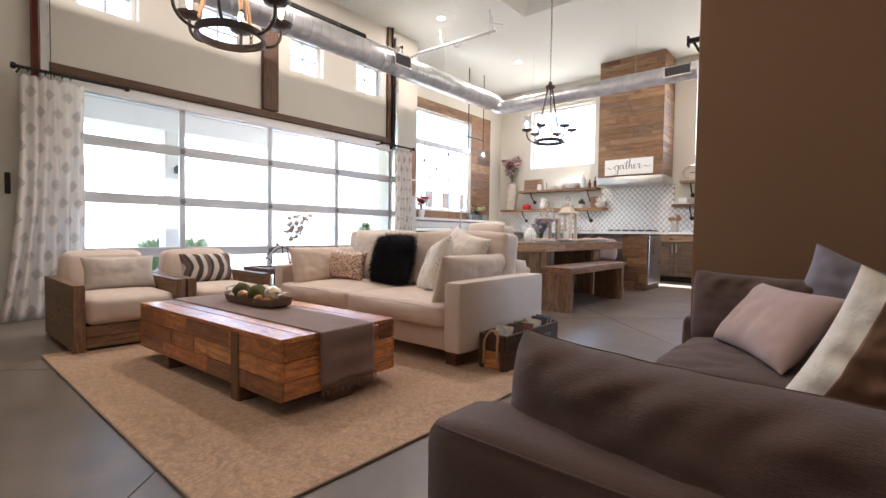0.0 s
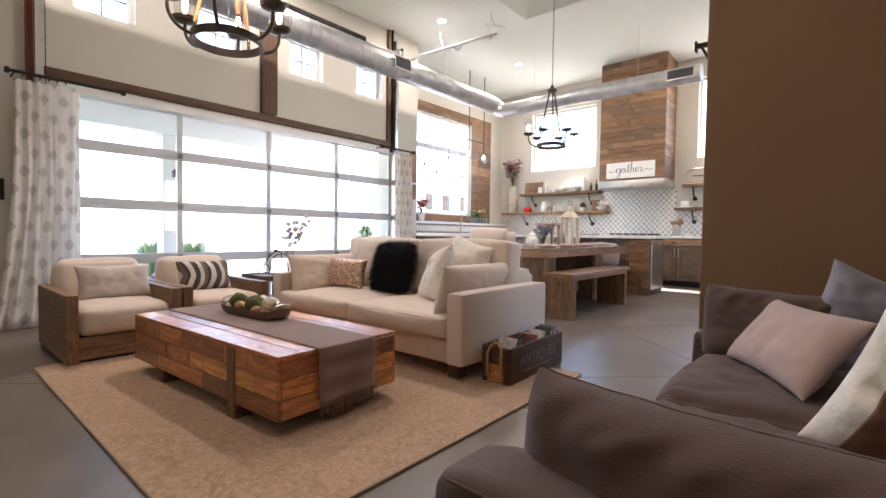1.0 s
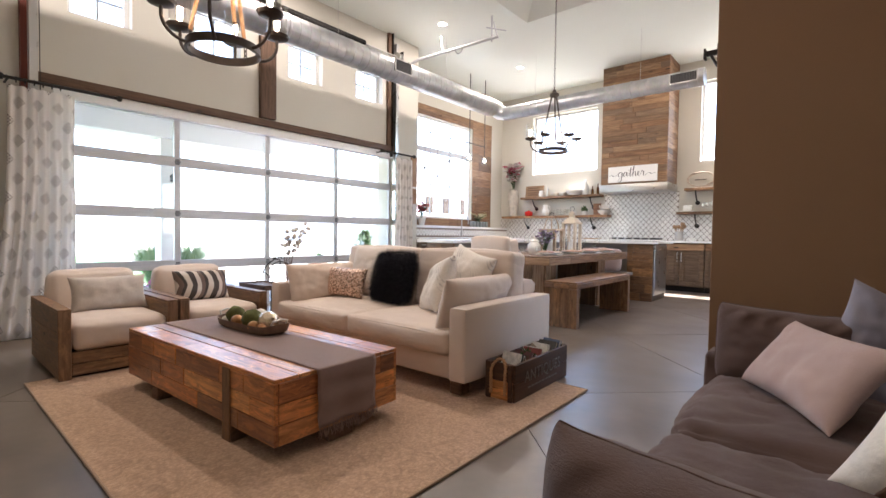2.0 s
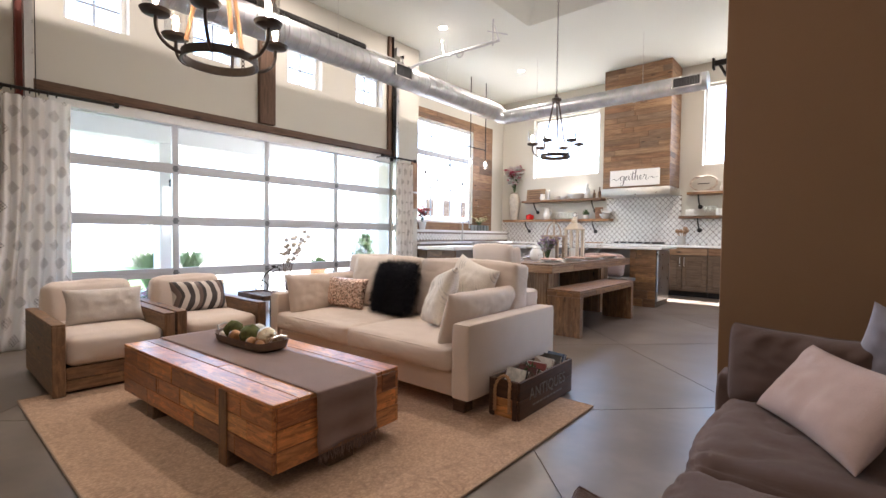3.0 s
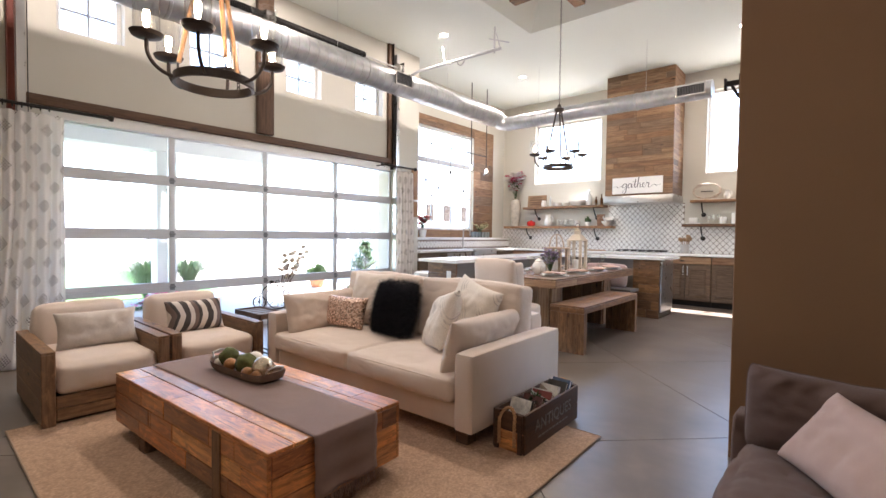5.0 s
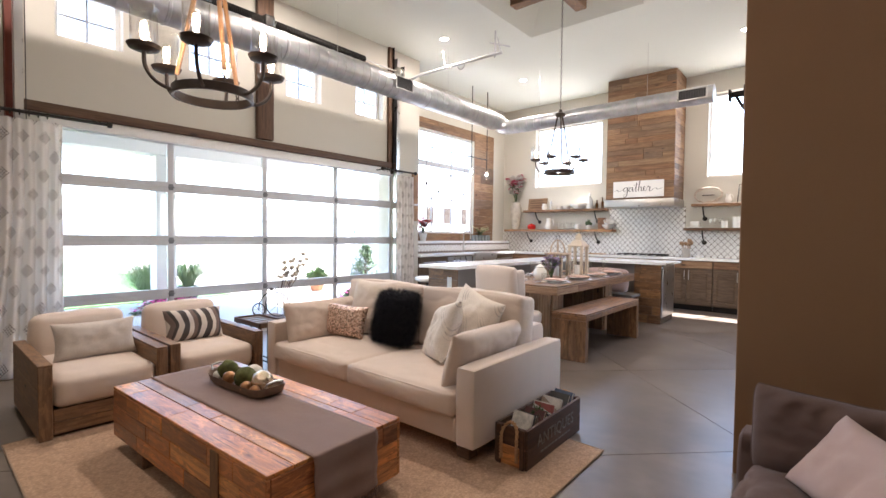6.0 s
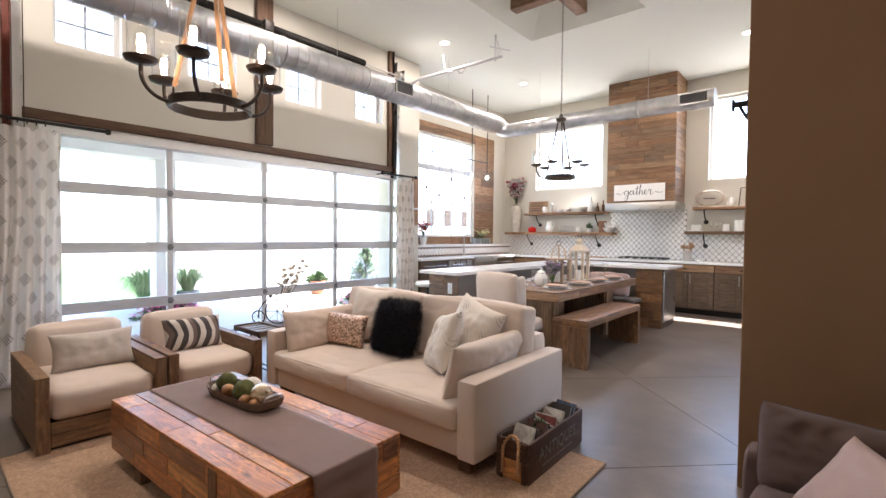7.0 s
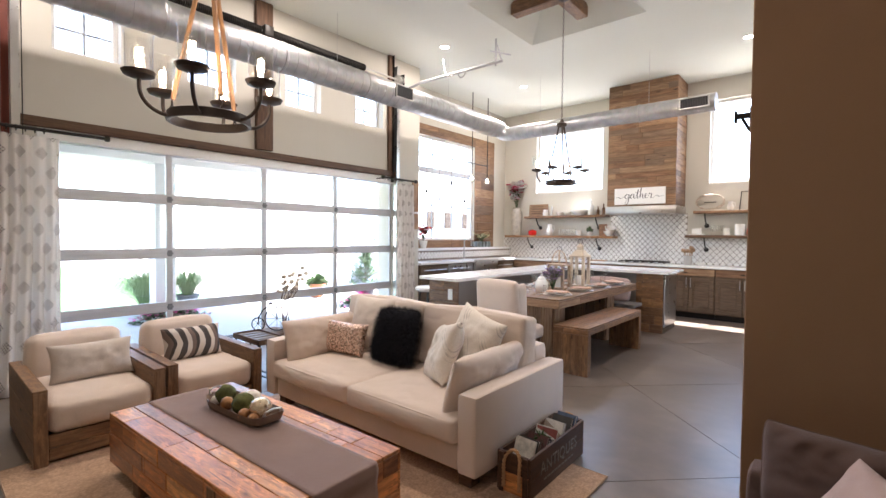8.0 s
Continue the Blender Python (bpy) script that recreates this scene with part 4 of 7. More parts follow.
# ---- grey sofa ----
def grey_sofa():
    s = thing("sofa", (0.30, 1.55, 0.0), "deep mauve grey sofa with feather filled cushions", "sofa")
    X0, X1 = -0.58, 0.62
    part("base", box(bmesh.new(), X0 + 0.03, X1, -0.86, 0.86, 0.08, 0.22, 0.02, 3), mauve_grey, s)
    part("arm", cushion(X1 - X0, 0.20, 0.47, 0.045, 0.004, 3, 0.002, 16), mauve_grey, s, "", pose((X0 + X1) / 2, -0.945, 0.302))
    part("arm_piping", tube(bmesh.new(), [(X0 + 0.04, -1.036, 0.526), (0, -1.036, 0.528), (X1 - 0.02, -1.036, 0.526)], 0.0025, 6), mauve_grey, s)
    part("arm", cushion(X1 - X0, 0.18, 0.42, 0.04, 0.006, 4, 0.002, 12), mauve_grey, s, "", pose((X0 + X1) / 2 , 0.94, 0.27))
    part("back", cushion(0.22, 2.04, 0.62, 0.05, 0.006, 5, 0.003, 14), mauve_grey, s, "", pose(X1 + 0.05, 0.0, 0.37))
    for k, y in enumerate((-0.41, 0.43)):
        part("seat_cushion", cushion(1.0, 0.835, 0.22, 0.07, 0.025, 50 + k, 0.010, 36, 0.012), mauve_grey, s, "", pose(-0.03, y, 0.305))
        part("back_cushion", cushion(0.24, 0.80, 0.46, 0.09, 0.04, 60 + k, 0.014, 16), mauve_grey, s, "", pose(0.44, y, 0.60, 0, 10, 0))
    slumped(1.07, 0.27, 0.41, 71, s, pose(0.02, -0.84, 0.492, -8, 0, 0), "slumped feather cushion on the arm", 0.012, 0.02, 0.002, 0.042, 0.008, 4)
    slumped(0.98, 0.20, 0.37, 74, s, pose(-0.04, 0.80, 0.545, -8, 0, 0), "feather cushion with a piped edge")
    for x in (X0 + 0.08, X1 - 0.08):
        for y in (-0.86, 0.86):
            part("foot", box(bmesh.new(), x - 0.035, x + 0.035, y - 0.035, y + 0.035, 0, 0.085, 0.004, 1), walnut_dark, s)


def slumped(w, d, h, seed, sofa, m, label, wrinkle=0.010, pinch=0.015, cord=0.0035, sag=0.035, drop=0.0, steep=3):
    """A feather cushion with a piped seam all round, sagging between its corners and puckered along the seam."""
    def settle(p):
        a, c = p.x / (w / 2), p.z / (h / 2)
        top = max(0.0, c)
        p.x *= 1 - 0.045 * (a * c) ** 4
        p.z *= 1 - 0.10 * (a * c) ** 4
        p.z += top * (-sag * (1 - max(0, -a) ** steep) - drop * max(0, a + 0.3))
        p.z += 0.006 * top * noise.noise(Vector((p.x * 10, seed, 2)))
        ridge = noise.noise(Vector((p.x * 17 + 4 * noise.noise(Vector((p.z * 6, seed, 0))), seed, c * 0.7)))
        p.y *= 1 + 0.22 * ridge * math.exp(-((c - 0.72) / 0.26) ** 2) + 0.05 * noise.noise(Vector((p.x * 5, p.z * 7, seed + 4)))
        p.y += 0.012 * noise.noise(Vector((p.x * 4, 0, seed)))
        return p

    bm = pillow(w, h, d, seed, wrinkle, 110, pinch)
    for v in bm.verts:
        v.co = settle(v.co.copy())
    c = part("end_cushion", bm, mauve_grey, sofa, label, m, 80)
    rim = []
    for k in range(4):
        for j in range(24):
            u = -1 + 2 * j / 24
            u, v = ((u, 1), (1, -u), (-u, -1), (-1, u))[k]
            rim.append(settle(Vector((w / 2 * u * (1 - pinch * (1 - v * v)), 0, h / 2 * v * (1 - pinch * (1 - u * u))))))
    part("piping", tube(bmesh.new(), rim + rim[:2], cord, 6), mauve_grey, c, "corded seam")


grey_sofa()
single("blush_pillow", pillow(0.57, 0.31, 0.125, 31, 0.009, 40, 0.10), blush, "dusty pink lumbar pillow on the grey sofa", "pillow", m=axes((0.115, 1.99, 0.555), *lean((0.264, -0.476, 0.007), (0.143, 0.098, 0.224))))
single("slate_pillow", pillow(0.52, 0.45, 0.16, 33, 0.026, 46, 0.12), slate, "slate blue square pillow on the grey sofa", "pillow", m=pose(0.385, 2.31, 0.55, -14, 22, -4))


def fleece_pillow():
    p = thing("fleece_pillow", pose(0.47, 1.47, 0.515, -10, 24, 0), "white fleece pillow with a brown suede back", "pillow")

    def stuffed():
        return pillow(0.47, 0.43, 0.19, 37, 0.034, 90, 0.07)

    part("fleece_side", stuffed(), fleece, p, "shaggy white fleece side")
    bm = stuffed()
    keep = []
    for f in bm.faces:
        c = f.calc_center_median()
        v = c.z / 0.215
        u = c.x / (0.235 * (1 - 0.07 * (1 - v * v)))
        v = v / (1 - 0.07 * (1 - u * u))
        if not (c.y < 0 and -0.72 < u < 0.93 and abs(v) < 0.86):
            keep.append(f)
    bmesh.ops.delete(bm, geom=keep, context="FACES")
    for v in bm.verts:
        v.co.y -= 0.006
    ob = part("suede_side", bm, suede, p, "brown suede side")
    ob.modifiers.new("thick", "SOLIDIFY").thickness = 0.005


fleece_pillow()


# ---- curtains, rods, door tracks ----
def curtain(y0, y1, x, z0, z1, folds, seed, flare, label):
    bm = bmesh.new()
    uvl = bm.loops.layers.uv.new("UVMap")
    nu, nv, rows = folds * 12, 26, []
    for j in range(nv + 1):
        q = j / nv
        z = z0 + (z1 - z0) * q
        row, arc, last = [], 0.0, None
        for i in range(nu + 1):
            p = i / nu
            a = 2 * math.pi * folds * p
            amp = 0.034 * (0.55 + 0.45 * (1 - q)) * (1 + 0.4 * noise.noise(Vector((p * 5, q * 1.3, seed))))
            y = y0 + (y1 - y0) * p - flare * (1 - p) * max(0, 0.75 - q) ** 1.6 + 0.02 * noise.noise(Vector((p * 4, q * 2.5, seed + 3)))
            xx = x + amp * math.sin(a + 0.8 * noise.noise(Vector((q * 1.5, p * 3, seed)))) + 0.25 * flare * max(0, 0.35 - q)
            v = bm.verts.new((xx, y, z + (0.0 if j else 0.004 * math.sin(a))))
            if last is not None:
                arc += (v.co - last).length
            last = v.co.copy()
            row.append((v, (arc, z)))
        rows.append(row)
    for a, b in zip(rows, rows[1:]):
        for i in range(nu):
            quad = (a[i], a[i + 1], b[i + 1], b[i])
            f = bm.faces.new([k[0] for k in quad])
            for lp, k in zip(f.loops, quad):
                lp[uvl].uv = k[1]
    ob = single("curtain", bm, curtain_mat, label, "curtain", smooth=80)
    ob.modifiers.new("thick", "SOLIDIFY").thickness = 0.003
    return ob


curtain(0.60, 1.07, -5.42, 0.004, 2.27, 6, 1, 0.26, "long white curtain with grey dotted diamonds, pooling on the floor")
curtain(5.34, 5.74, -5.44, 0.004, 2.27, 6, 5, 0.05, "white patterned curtain drawn beside the garage door")


def curtain_rod(y0, y1, label):
    r = thing("curtain_rod", (-5.43, (y0 + y1) / 2, 2.335), label, "curtain rod", "curtain rods")
    h = (y1 - y0) / 2
    part("rod", tube(bmesh.new(), [(0, -h, 0), (0, h, 0)], 0.015, 10), black_iron, r)
    for s in (-1, 1):
        part("finial", lathe(bmesh.new(), [(0, -0.02), (0.026, -0.018), (0.03, 0), (0.026, 0.018), (0, 0.02)], 14, m=pose(0, s * h, 0, 90, 0, 0)), black_iron, r)
    part("bracket", tube(bmesh.new(), [(-0.22, -h + 0.05, 0), (0, -h + 0.05, 0)], 0.01, 8), black_iron, r)
    for k in range(7):
        y = -h + 0.04 + 0.062 * k
        part("curtain_ring", tube(bmesh.new(), [(0.022 * math.cos(a), y, -0.008 + 0.026 * math.sin(a)) for a in [2 * math.pi * q / 12 for q in range(13)]], 0.0035, 6, False), black_iron, r)


curtain_rod(0.56, 1.44, "short black iron curtain rod above the patterned curtain")
curtain_rod(5.02, 5.76, "short black iron rod above the narrow curtain")


def door_track(y, label, red):
    t = thing("door_track", (XG, y, 0), label, "door track", "garage door tracks")
    part("rail", box(box(bmesh.new(), 0.03, 0.10, -0.03, -0.024, 0.0, 4.2), 0.094, 0.10, -0.024, 0.03, 0.0, 4.2), steel, t, "galvanised rail", smooth=0)
    part("angle", box(box(bmesh.new(), 0.004, 0.09, -0.09, -0.084, 0.0 if red else 2.3, ZC), 0.004, 0.010, -0.084, -0.031, 0.0 if red else 2.3, ZC), rust_red if red else black_iron, t, "painted steel angle", smooth=0)
    for k in range(6):
        part("bolt", lathe(bmesh.new(), [(0, 0), (0.011, 0), (0.011, 0.006), (0, 0.009)], 8, m=pose(0.08, -0.024, 2.5 + 0.3 * k, -90, 0, 0)), black_iron, t)
    part("cable", tube(bmesh.new(), [(0.06, 0.05, 0.1), (0.06, 0.05, 4.0)], 0.004, 6), black_iron, t, "steel lift cable")


door_track(0.80, "galvanised garage door track with a red steel angle", True)
door_track(5.46, "dark steel garage door track beside the door", False)
single("track_post", box(bmesh.new(), -0.98, 0.98, -0.035, 0.035, 0, 0.05, 0.004, 1), walnut_dark, "dark timber upright beside the door track", "post", m=axes((XG + 0.002, 5.335, 3.38), (0, 0, 1), (0, -1, 0), (1, 0, 0)))
sh = thing("torsion_shaft", (-5.45, 3.1, 3.93), "black garage door torsion spring on its shaft", "torsion spring")
part("shaft", tube(bmesh.new(), [(0, -2.4, 0), (0, 2.35, 0)], 0.014, 10), steel, sh)
for a, b in ((-2.2, -0.08), (0.08, 1.55)):
    bm = bmesh.new()
    n = int((b - a) / 0.022)
    tube(bm, [(0, a + (b - a) * k / (n * 8), 0) for k in range(n * 8 + 1)], 0.05, 10, True, [0.046 + 0.006 * math.sin(2 * math.pi * k / 8) for k in range(n * 8 + 1)])
    part("spring", bm, black_iron, sh, "black coil spring")
part("centre_bracket", box(box(bmesh.new(), -0.19, -0.06, -0.02, 0.02, -0.09, 0.09, 0.004, 1), -0.08, 0.07, -0.06, 0.06, -0.065, 0.065, 0.01, 2), black_iron, sh)
for y in (-2.3, 2.28):
    part("cable_drum", lathe(bmesh.new(), [(0, -0.04), (0.075, -0.04), (0.075, -0.03), (0.055, -0.025), (0.055, 0.025), (0.075, 0.03), (0.075, 0.04), (0, 0.04)], 20, m=pose(0, y, 0, 90, 0, 0)), steel, sh, "steel cable drum")
    part("end_bracket", box(bmesh.new(), -0.2, 0.06, y + 0.05, y + 0.058, -0.1, 0.1), black_iron, sh, smooth=0)
tr = thing("overhead_track", (-5.4, 5.5, 3.9), "galvanised overhead track hung from the ceiling", "door track")
part("track", tube(bmesh.new(), [(0, 0, -0.1), (0.25, 0.06, -0.02), (1.58, 0.41, 0.12)], 0.022, 10), alu, tr)
part("hanger", box(bmesh.new(), 1.46, 1.49, 0.38, 0.384, 0.06, 0.458), alu, tr, "perforated angle hanger", smooth=0)
part("brace", tube(bmesh.new(), [(1.38, 0.375, 0.30), (1.74, 0.37, 0.15)], 0.009, 6), alu, tr)
part("brace", tube(bmesh.new(), [(1.56, 0.405, 0.13), (1.50, 0.39, 0.36)], 0.009, 6), alu, tr)
part("hook", tube(bmesh.new(), [(0.95 + 0.07 * math.cos(a), 0.24, 0.04 + 0.075 * math.sin(a)) for a in [math.pi * (0.9 + 1.1 * k / 10) for k in range(11)]], 0.009, 6), steel, tr)
part("hook", tube(bmesh.new(), [(0.62, 0.18, 0.3), (0.66, 0.17, 0.1), (0.72, 0.17, 0.02), (0.8, 0.19, 0.0)], 0.008, 6), steel, tr)


# ---- ducts ----
def duct(name, pts, r, label, rib=0.14):
    d = thing(name, pose(*pts[0]), label, "duct")
    a, b = Vector(pts[0]), Vector(pts[1])
    n = (b - a).normalized()
    L = (b - a).length
    bm = bmesh.new()
    tube(bm, [(0, 0, 0), tuple(b - a)], r, 32)
    part("pipe", bm, duct_mat, d)
    k = 0
    s = 0.07
    while s < L - 0.05:
        k += 1
        big = k % 9 == 0
        p = n * s
        w = 0.02 if big else 0.004
        bm = bmesh.new()
        tube(bm, [tuple(p - n * w), tuple(p - n * w * 0.6), tuple(p + n * w * 0.6), tuple(p + n * w)], r, 32, False, [r + 0.001, r + (0.008 if big else 0.0045), r + (0.008 if big else 0.0045), r + 0.001])
        part("seam" if not big else "collar", bm, duct_mat, d)
        s += rib
    return d


ELB = (-5.1, 7.72, 3.53)
d1 = duct("duct", [(-5.1, -3.15, 3.53), (-5.1, 7.46, 3.53)], 0.175, "round galvanised spiral duct hung along the wall")
d2 = duct("duct", [(-4.88, 7.75, 3.40), (-1.37, 7.75, 3.40)], 0.13, "slimmer galvanised duct crossing before the kitchen hood")
bm = bmesh.new()
tube(bm, [(-5.1, 7.44, 3.53), (-5.09, 7.56, 3.52), (-5.04, 7.67, 3.50), (-4.97, 7.735, 3.43), (-4.87, 7.75, 3.40)], 0.17, 32, True, [0.178, 0.172, 0.16, 0.145, 0.13])
single("duct_elbow", bm, duct_mat, "galvanised elbow joining the two ducts", "duct")


def grille(m, w, h, label):
    g = thing("air_grille", m, label, "grille", "duct grilles")
    f = bmesh.new()
    for a in ((-w / 2, w / 2, -h / 2, -h / 2 + 0.02), (-w / 2, w / 2, h / 2 - 0.02, h / 2), (-w / 2, -w / 2 + 0.02, -h / 2 + 0.02, h / 2 - 0.02), (w / 2 - 0.02, w / 2, -h / 2 + 0.02, h / 2 - 0.02)):
        box(f, a[0], a[1], -0.012, 0.0, a[2], a[3], 0.002, 1)
    part("surround", f, steel, g)
    part("backing", box(bmesh.new(), -w / 2 + 0.01, w / 2 - 0.01, 0.002, 0.02, -h / 2 + 0.01, h / 2 - 0.01), black_iron, g, smooth=0)
    n = int((w - 0.05) / 0.02)
    for k in range(n):
        x = -w / 2 + 0.03 + (w - 0.06) * k / (n - 1)
        part("slat", box(bmesh.new(), x - 0.0022, x + 0.0022, -0.006, 0.001, -h / 2 + 0.02, h / 2 - 0.02), hinge_zinc, g, smooth=0)


grille(pose(-4.90, 4.96, 3.53, 0, 0, 90), 0.36, 0.2, "slatted grille in the side of the duct")
grille(pose(-1.63, 7.602, 3.40), 0.40, 0.17, "slatted grille near the end of the duct")
for k, (x, y) in enumerate(((-5.1, 1.0), (-5.1, 3.9), (-5.1, 6.2), (-4.2, 7.75), (-2.3, 7.75))):
    single("duct_cable", tube(bmesh.new(), [(x, y, 3.55), (x, y, ZC)], 0.0025, 5), steel, "thin steel cable hanging the duct", "cable", group="duct cables")

# ---- ceiling lamps and tray beams ----
# the first three are seen; the rest are unseen lamps added for fill
for x, y in ((-4.71, 5.63), (-4.73, 8.05), (-1.05, 8.13), (-1.05, 5.63), (-4.71, 3.2), (-2.88, 3.2), (-4.71, 0.8), (-1.05, 0.8), (0.78, 0.8), (-1.05, -1.6), (0.78, -1.6)):
    c = thing("ceiling_light", (x, y, ZC), "recessed white ceiling light, some added unseen as fill", "ceiling light", "recessed lights")
    part("trim_ring", lathe(bmesh.new(), [(0.062, 0.0), (0.085, -0.001), (0.088, -0.006), (0.064, -0.008), (0.060, 0.0)], 24), white_trim, c)
    part("lamp", lathe(bmesh.new(), [(0, -0.004), (0.061, -0.004), (0.061, 0.0), (0, 0)], 24), can_glow, c, "glowing lamp")
    ld = bpy.data.lights.new("downlight", "AREA")
    ld.shape, ld.size, ld.energy, ld.color = "DISK", 0.11, 3.0 if y > 4 or x < -2 else 0.6, (1.0, 0.88, 0.73)
    lo = new("downlight", ld)
    lo.matrix_basis = pose(x, y, ZC - 0.012)
cx, cy = -2.75, 5.6
bmx = thing("tray_beams", (cx, cy, ZC + 0.16), "crossed dark timber beams inside the ceiling tray", "beam")
for a in (0, 1):
    lo, hi = (SX0 - cx + 0.19, SX1 - cx - 0.19) if a == 0 else (SY0 - cy + 0.19, SY1 - cy - 0.19)
    part("timber", box(bmesh.new(), lo, hi, -0.08, 0.08, -0.09, 0.09, 0.008, 1), chair_wood, bmx, "", pose(0, 0, 0.0 if a == 0 else 0.004, 0, 0, 0 if a == 0 else 90))


# ---- chandeliers ----
strap_wood = plain("tan leather strap", (0.42, 0.23, 0.11), 0.5, var=0.15, scale=10)


def chandelier(x, y, z, turn, label):
    c = thing("chandelier", (x, y, z, 0, 0, turn), label, "chandelier", "candle chandeliers")
    R0, REACH = 0.18, 0.12
    part("ring", lathe(bmesh.new(), [(R0 - 0.005, -0.022), (R0 + 0.005, -0.024), (R0 + 0.012, -0.02), (R0 + 0.008, 0.0), (R0 + 0.008, 0.02), (R0, 0.024), (R0 - 0.008, 0.018), (R0 - 0.006, 0.0), (R0 - 0.005, -0.022)], 48), bronze, c)
    for k in range(6):
        a = 2 * math.pi * k / 6
        u = Vector((math.cos(a), math.sin(a), 0))
        pts = []
        for q in range(13):
            w = math.pi / 2 * (q / 12) - math.pi / 2
            pts.append(tuple(u * (R0 + REACH * math.cos(w)) + Vector((0, 0, 0.105 + 0.115 * math.sin(w)))))
        pts = [tuple(u * (R0 - 0.0) + Vector((0, 0, -0.012)))] + pts[1:] + [tuple(u * (R0 + REACH) + Vector((0, 0, 0.14)))]
        arm = part("arm", tube(bmesh.new(), pts, 0.0092, 8), bronze, c)
        cx0 = tuple(u * (R0 + REACH))
        part("cup", lathe(bmesh.new(), [(0, 0.135), (0.03, 0.136), (0.062, 0.148), (0.071, 0.165), (0.067, 0.166), (0.055, 0.155), (0, 0.15)], 24, cx0), bronze, arm, "dark bronze drip cup")
        g = part("glass_shade", lathe(bmesh.new(), [(0.054, 0.157), (0.0565, 0.16), (0.0565, 0.325), (0.062, 0.338), (0.059, 0.341), (0.054, 0.325), (0.054, 0.162)], 28, cx0), lamp_glass, arm, "clear seeded glass cylinder")
        g.visible_shadow = False
        part("candle_socket", lathe(bmesh.new(), [(0, 0.152), (0.014, 0.152), (0.014, 0.182), (0, 0.182)], 12, cx0), bronze, arm)
        part("bulb", lathe(bmesh.new(), [(0.011, 0.182), (0.014, 0.19), (0.027, 0.225), (0.030, 0.245), (0.026, 0.268), (0.014, 0.286), (0, 0.291)], 14, cx0), lamp_glass, arm, "clear glass bulb").visible_shadow = False
        fil = bmesh.new()
        for e in range(5):
            w = 2 * math.pi * e / 5
            tube(fil, [(cx0[0] + 0.004 * math.cos(w), cx0[1] + 0.004 * math.sin(w), 0.192), (cx0[0] + 0.014 * math.cos(w), cx0[1] + 0.014 * math.sin(w), 0.225), (cx0[0] + 0.010 * math.cos(w + 0.5), cx0[1] + 0.010 * math.sin(w + 0.5), 0.268)], 0.0024, 5)
        part("filament", fil, bulb_glow, arm, "glowing filament")
    for k in range(3):
        a = 2 * math.pi * k / 3 + 0.52
        u = Vector((math.cos(a), math.sin(a), 0))
        st = part("strap", tube(bmesh.new(), [tuple(u * R0 * 0.93 + Vector((0, 0, 0.09))), tuple(u * 0.035 + Vector((0, 0, 0.72)))], 0.0115, 8), *((strap_wood, c, "tan leather wrapped strap") if label.find("living") >= 0 else (bronze, c, "dark bronze rod")))
        for q in range(3):
            z0 = 0.018 + 0.026 * q
            part("link", tube(bmesh.new(), [tuple(u * R0 * 0.95 + (u if q % 2 else Vector((-u.y, u.x, 0))) * 0.009 * math.cos(w) + Vector((0, 0, z0 + 0.017 * math.sin(w)))) for w in [2 * math.pi * e / 10 for e in range(11)]], 0.003, 6, False), bronze, st)
    part("hub", lathe(bmesh.new(), [(0, 0.70), (0.04, 0.705), (0.062, 0.72), (0.062, 0.745), (0.03, 0.76), (0.018, 0.80), (0, 0.805)], 24), bronze, c)
    top = ZC - z if label.find("living") >= 0 else ZC + 0.068 - z
    n = int((top - 0.82) / 0.036)
    for q in range(n):
        z0 = 0.815 + 0.036 * q
        part("chain_link", tube(bmesh.new(), [((0.009 * math.cos(w)) * (q % 2), (0.009 * math.cos(w)) * (1 - q % 2), z0 + 0.022 * math.sin(w)) for w in [2 * math.pi * e / 8 for e in range(9)]], 0.0028, 5, False), bronze, c)
    part("canopy", lathe(bmesh.new(), [(0, top - 0.03), (0.03, top - 0.028), (0.065, top - 0.008), (0.065, top), (0, top)], 24), bronze, c)
    return c


chandelier(-2.42, 1.15, 1.995, -36, "bronze candle chandelier with glass shades above the living room")
chandelier(-2.70, 5.58, 2.12, 37, "bronze candle chandelier with glass shades above the dining table")


# ---- kitchen ----
tile_white = plain("glazed white tile", (0.78, 0.76, 0.73), 0.12, var=0.05, scale=6, fine=40, bump=0.12)
grout = plain("taupe grout", (0.19, 0.145, 0.115), 0.9, var=0.1)
grey_panel = plain("taupe grey painted panel", (0.20, 0.175, 0.155), 0.55, var=0.04, scale=3)
ceramic = plain("white glazed ceramic", (0.78, 0.76, 0.72), 0.15, var=0.03, scale=10, bump=0.0)
red_enamel = plain("red enamel", (0.55, 0.015, 0.012), 0.2, var=0.1, bump=0.0)
tan_wood = timber("pale wood", [(0.40, 0.25, 0.14), (0.48, 0.31, 0.18)], 0.6, knots=False)
CT = 0.94

bm = bmesh.new()
box(bm, XK, -5.58, YJ + 0.002, YB, CT - 0.04, CT, 0.004, 1)
single("worktop", bm, quartz, "white quartz worktop under the kitchen window", "worktop")
bm = box(bmesh.new(), -5.578, XE - 0.01, 9.2, YB - 0.001, CT - 0.04, CT, 0.004, 1)
single("worktop", bm, quartz, "long white quartz worktop along the back wall", "worktop")


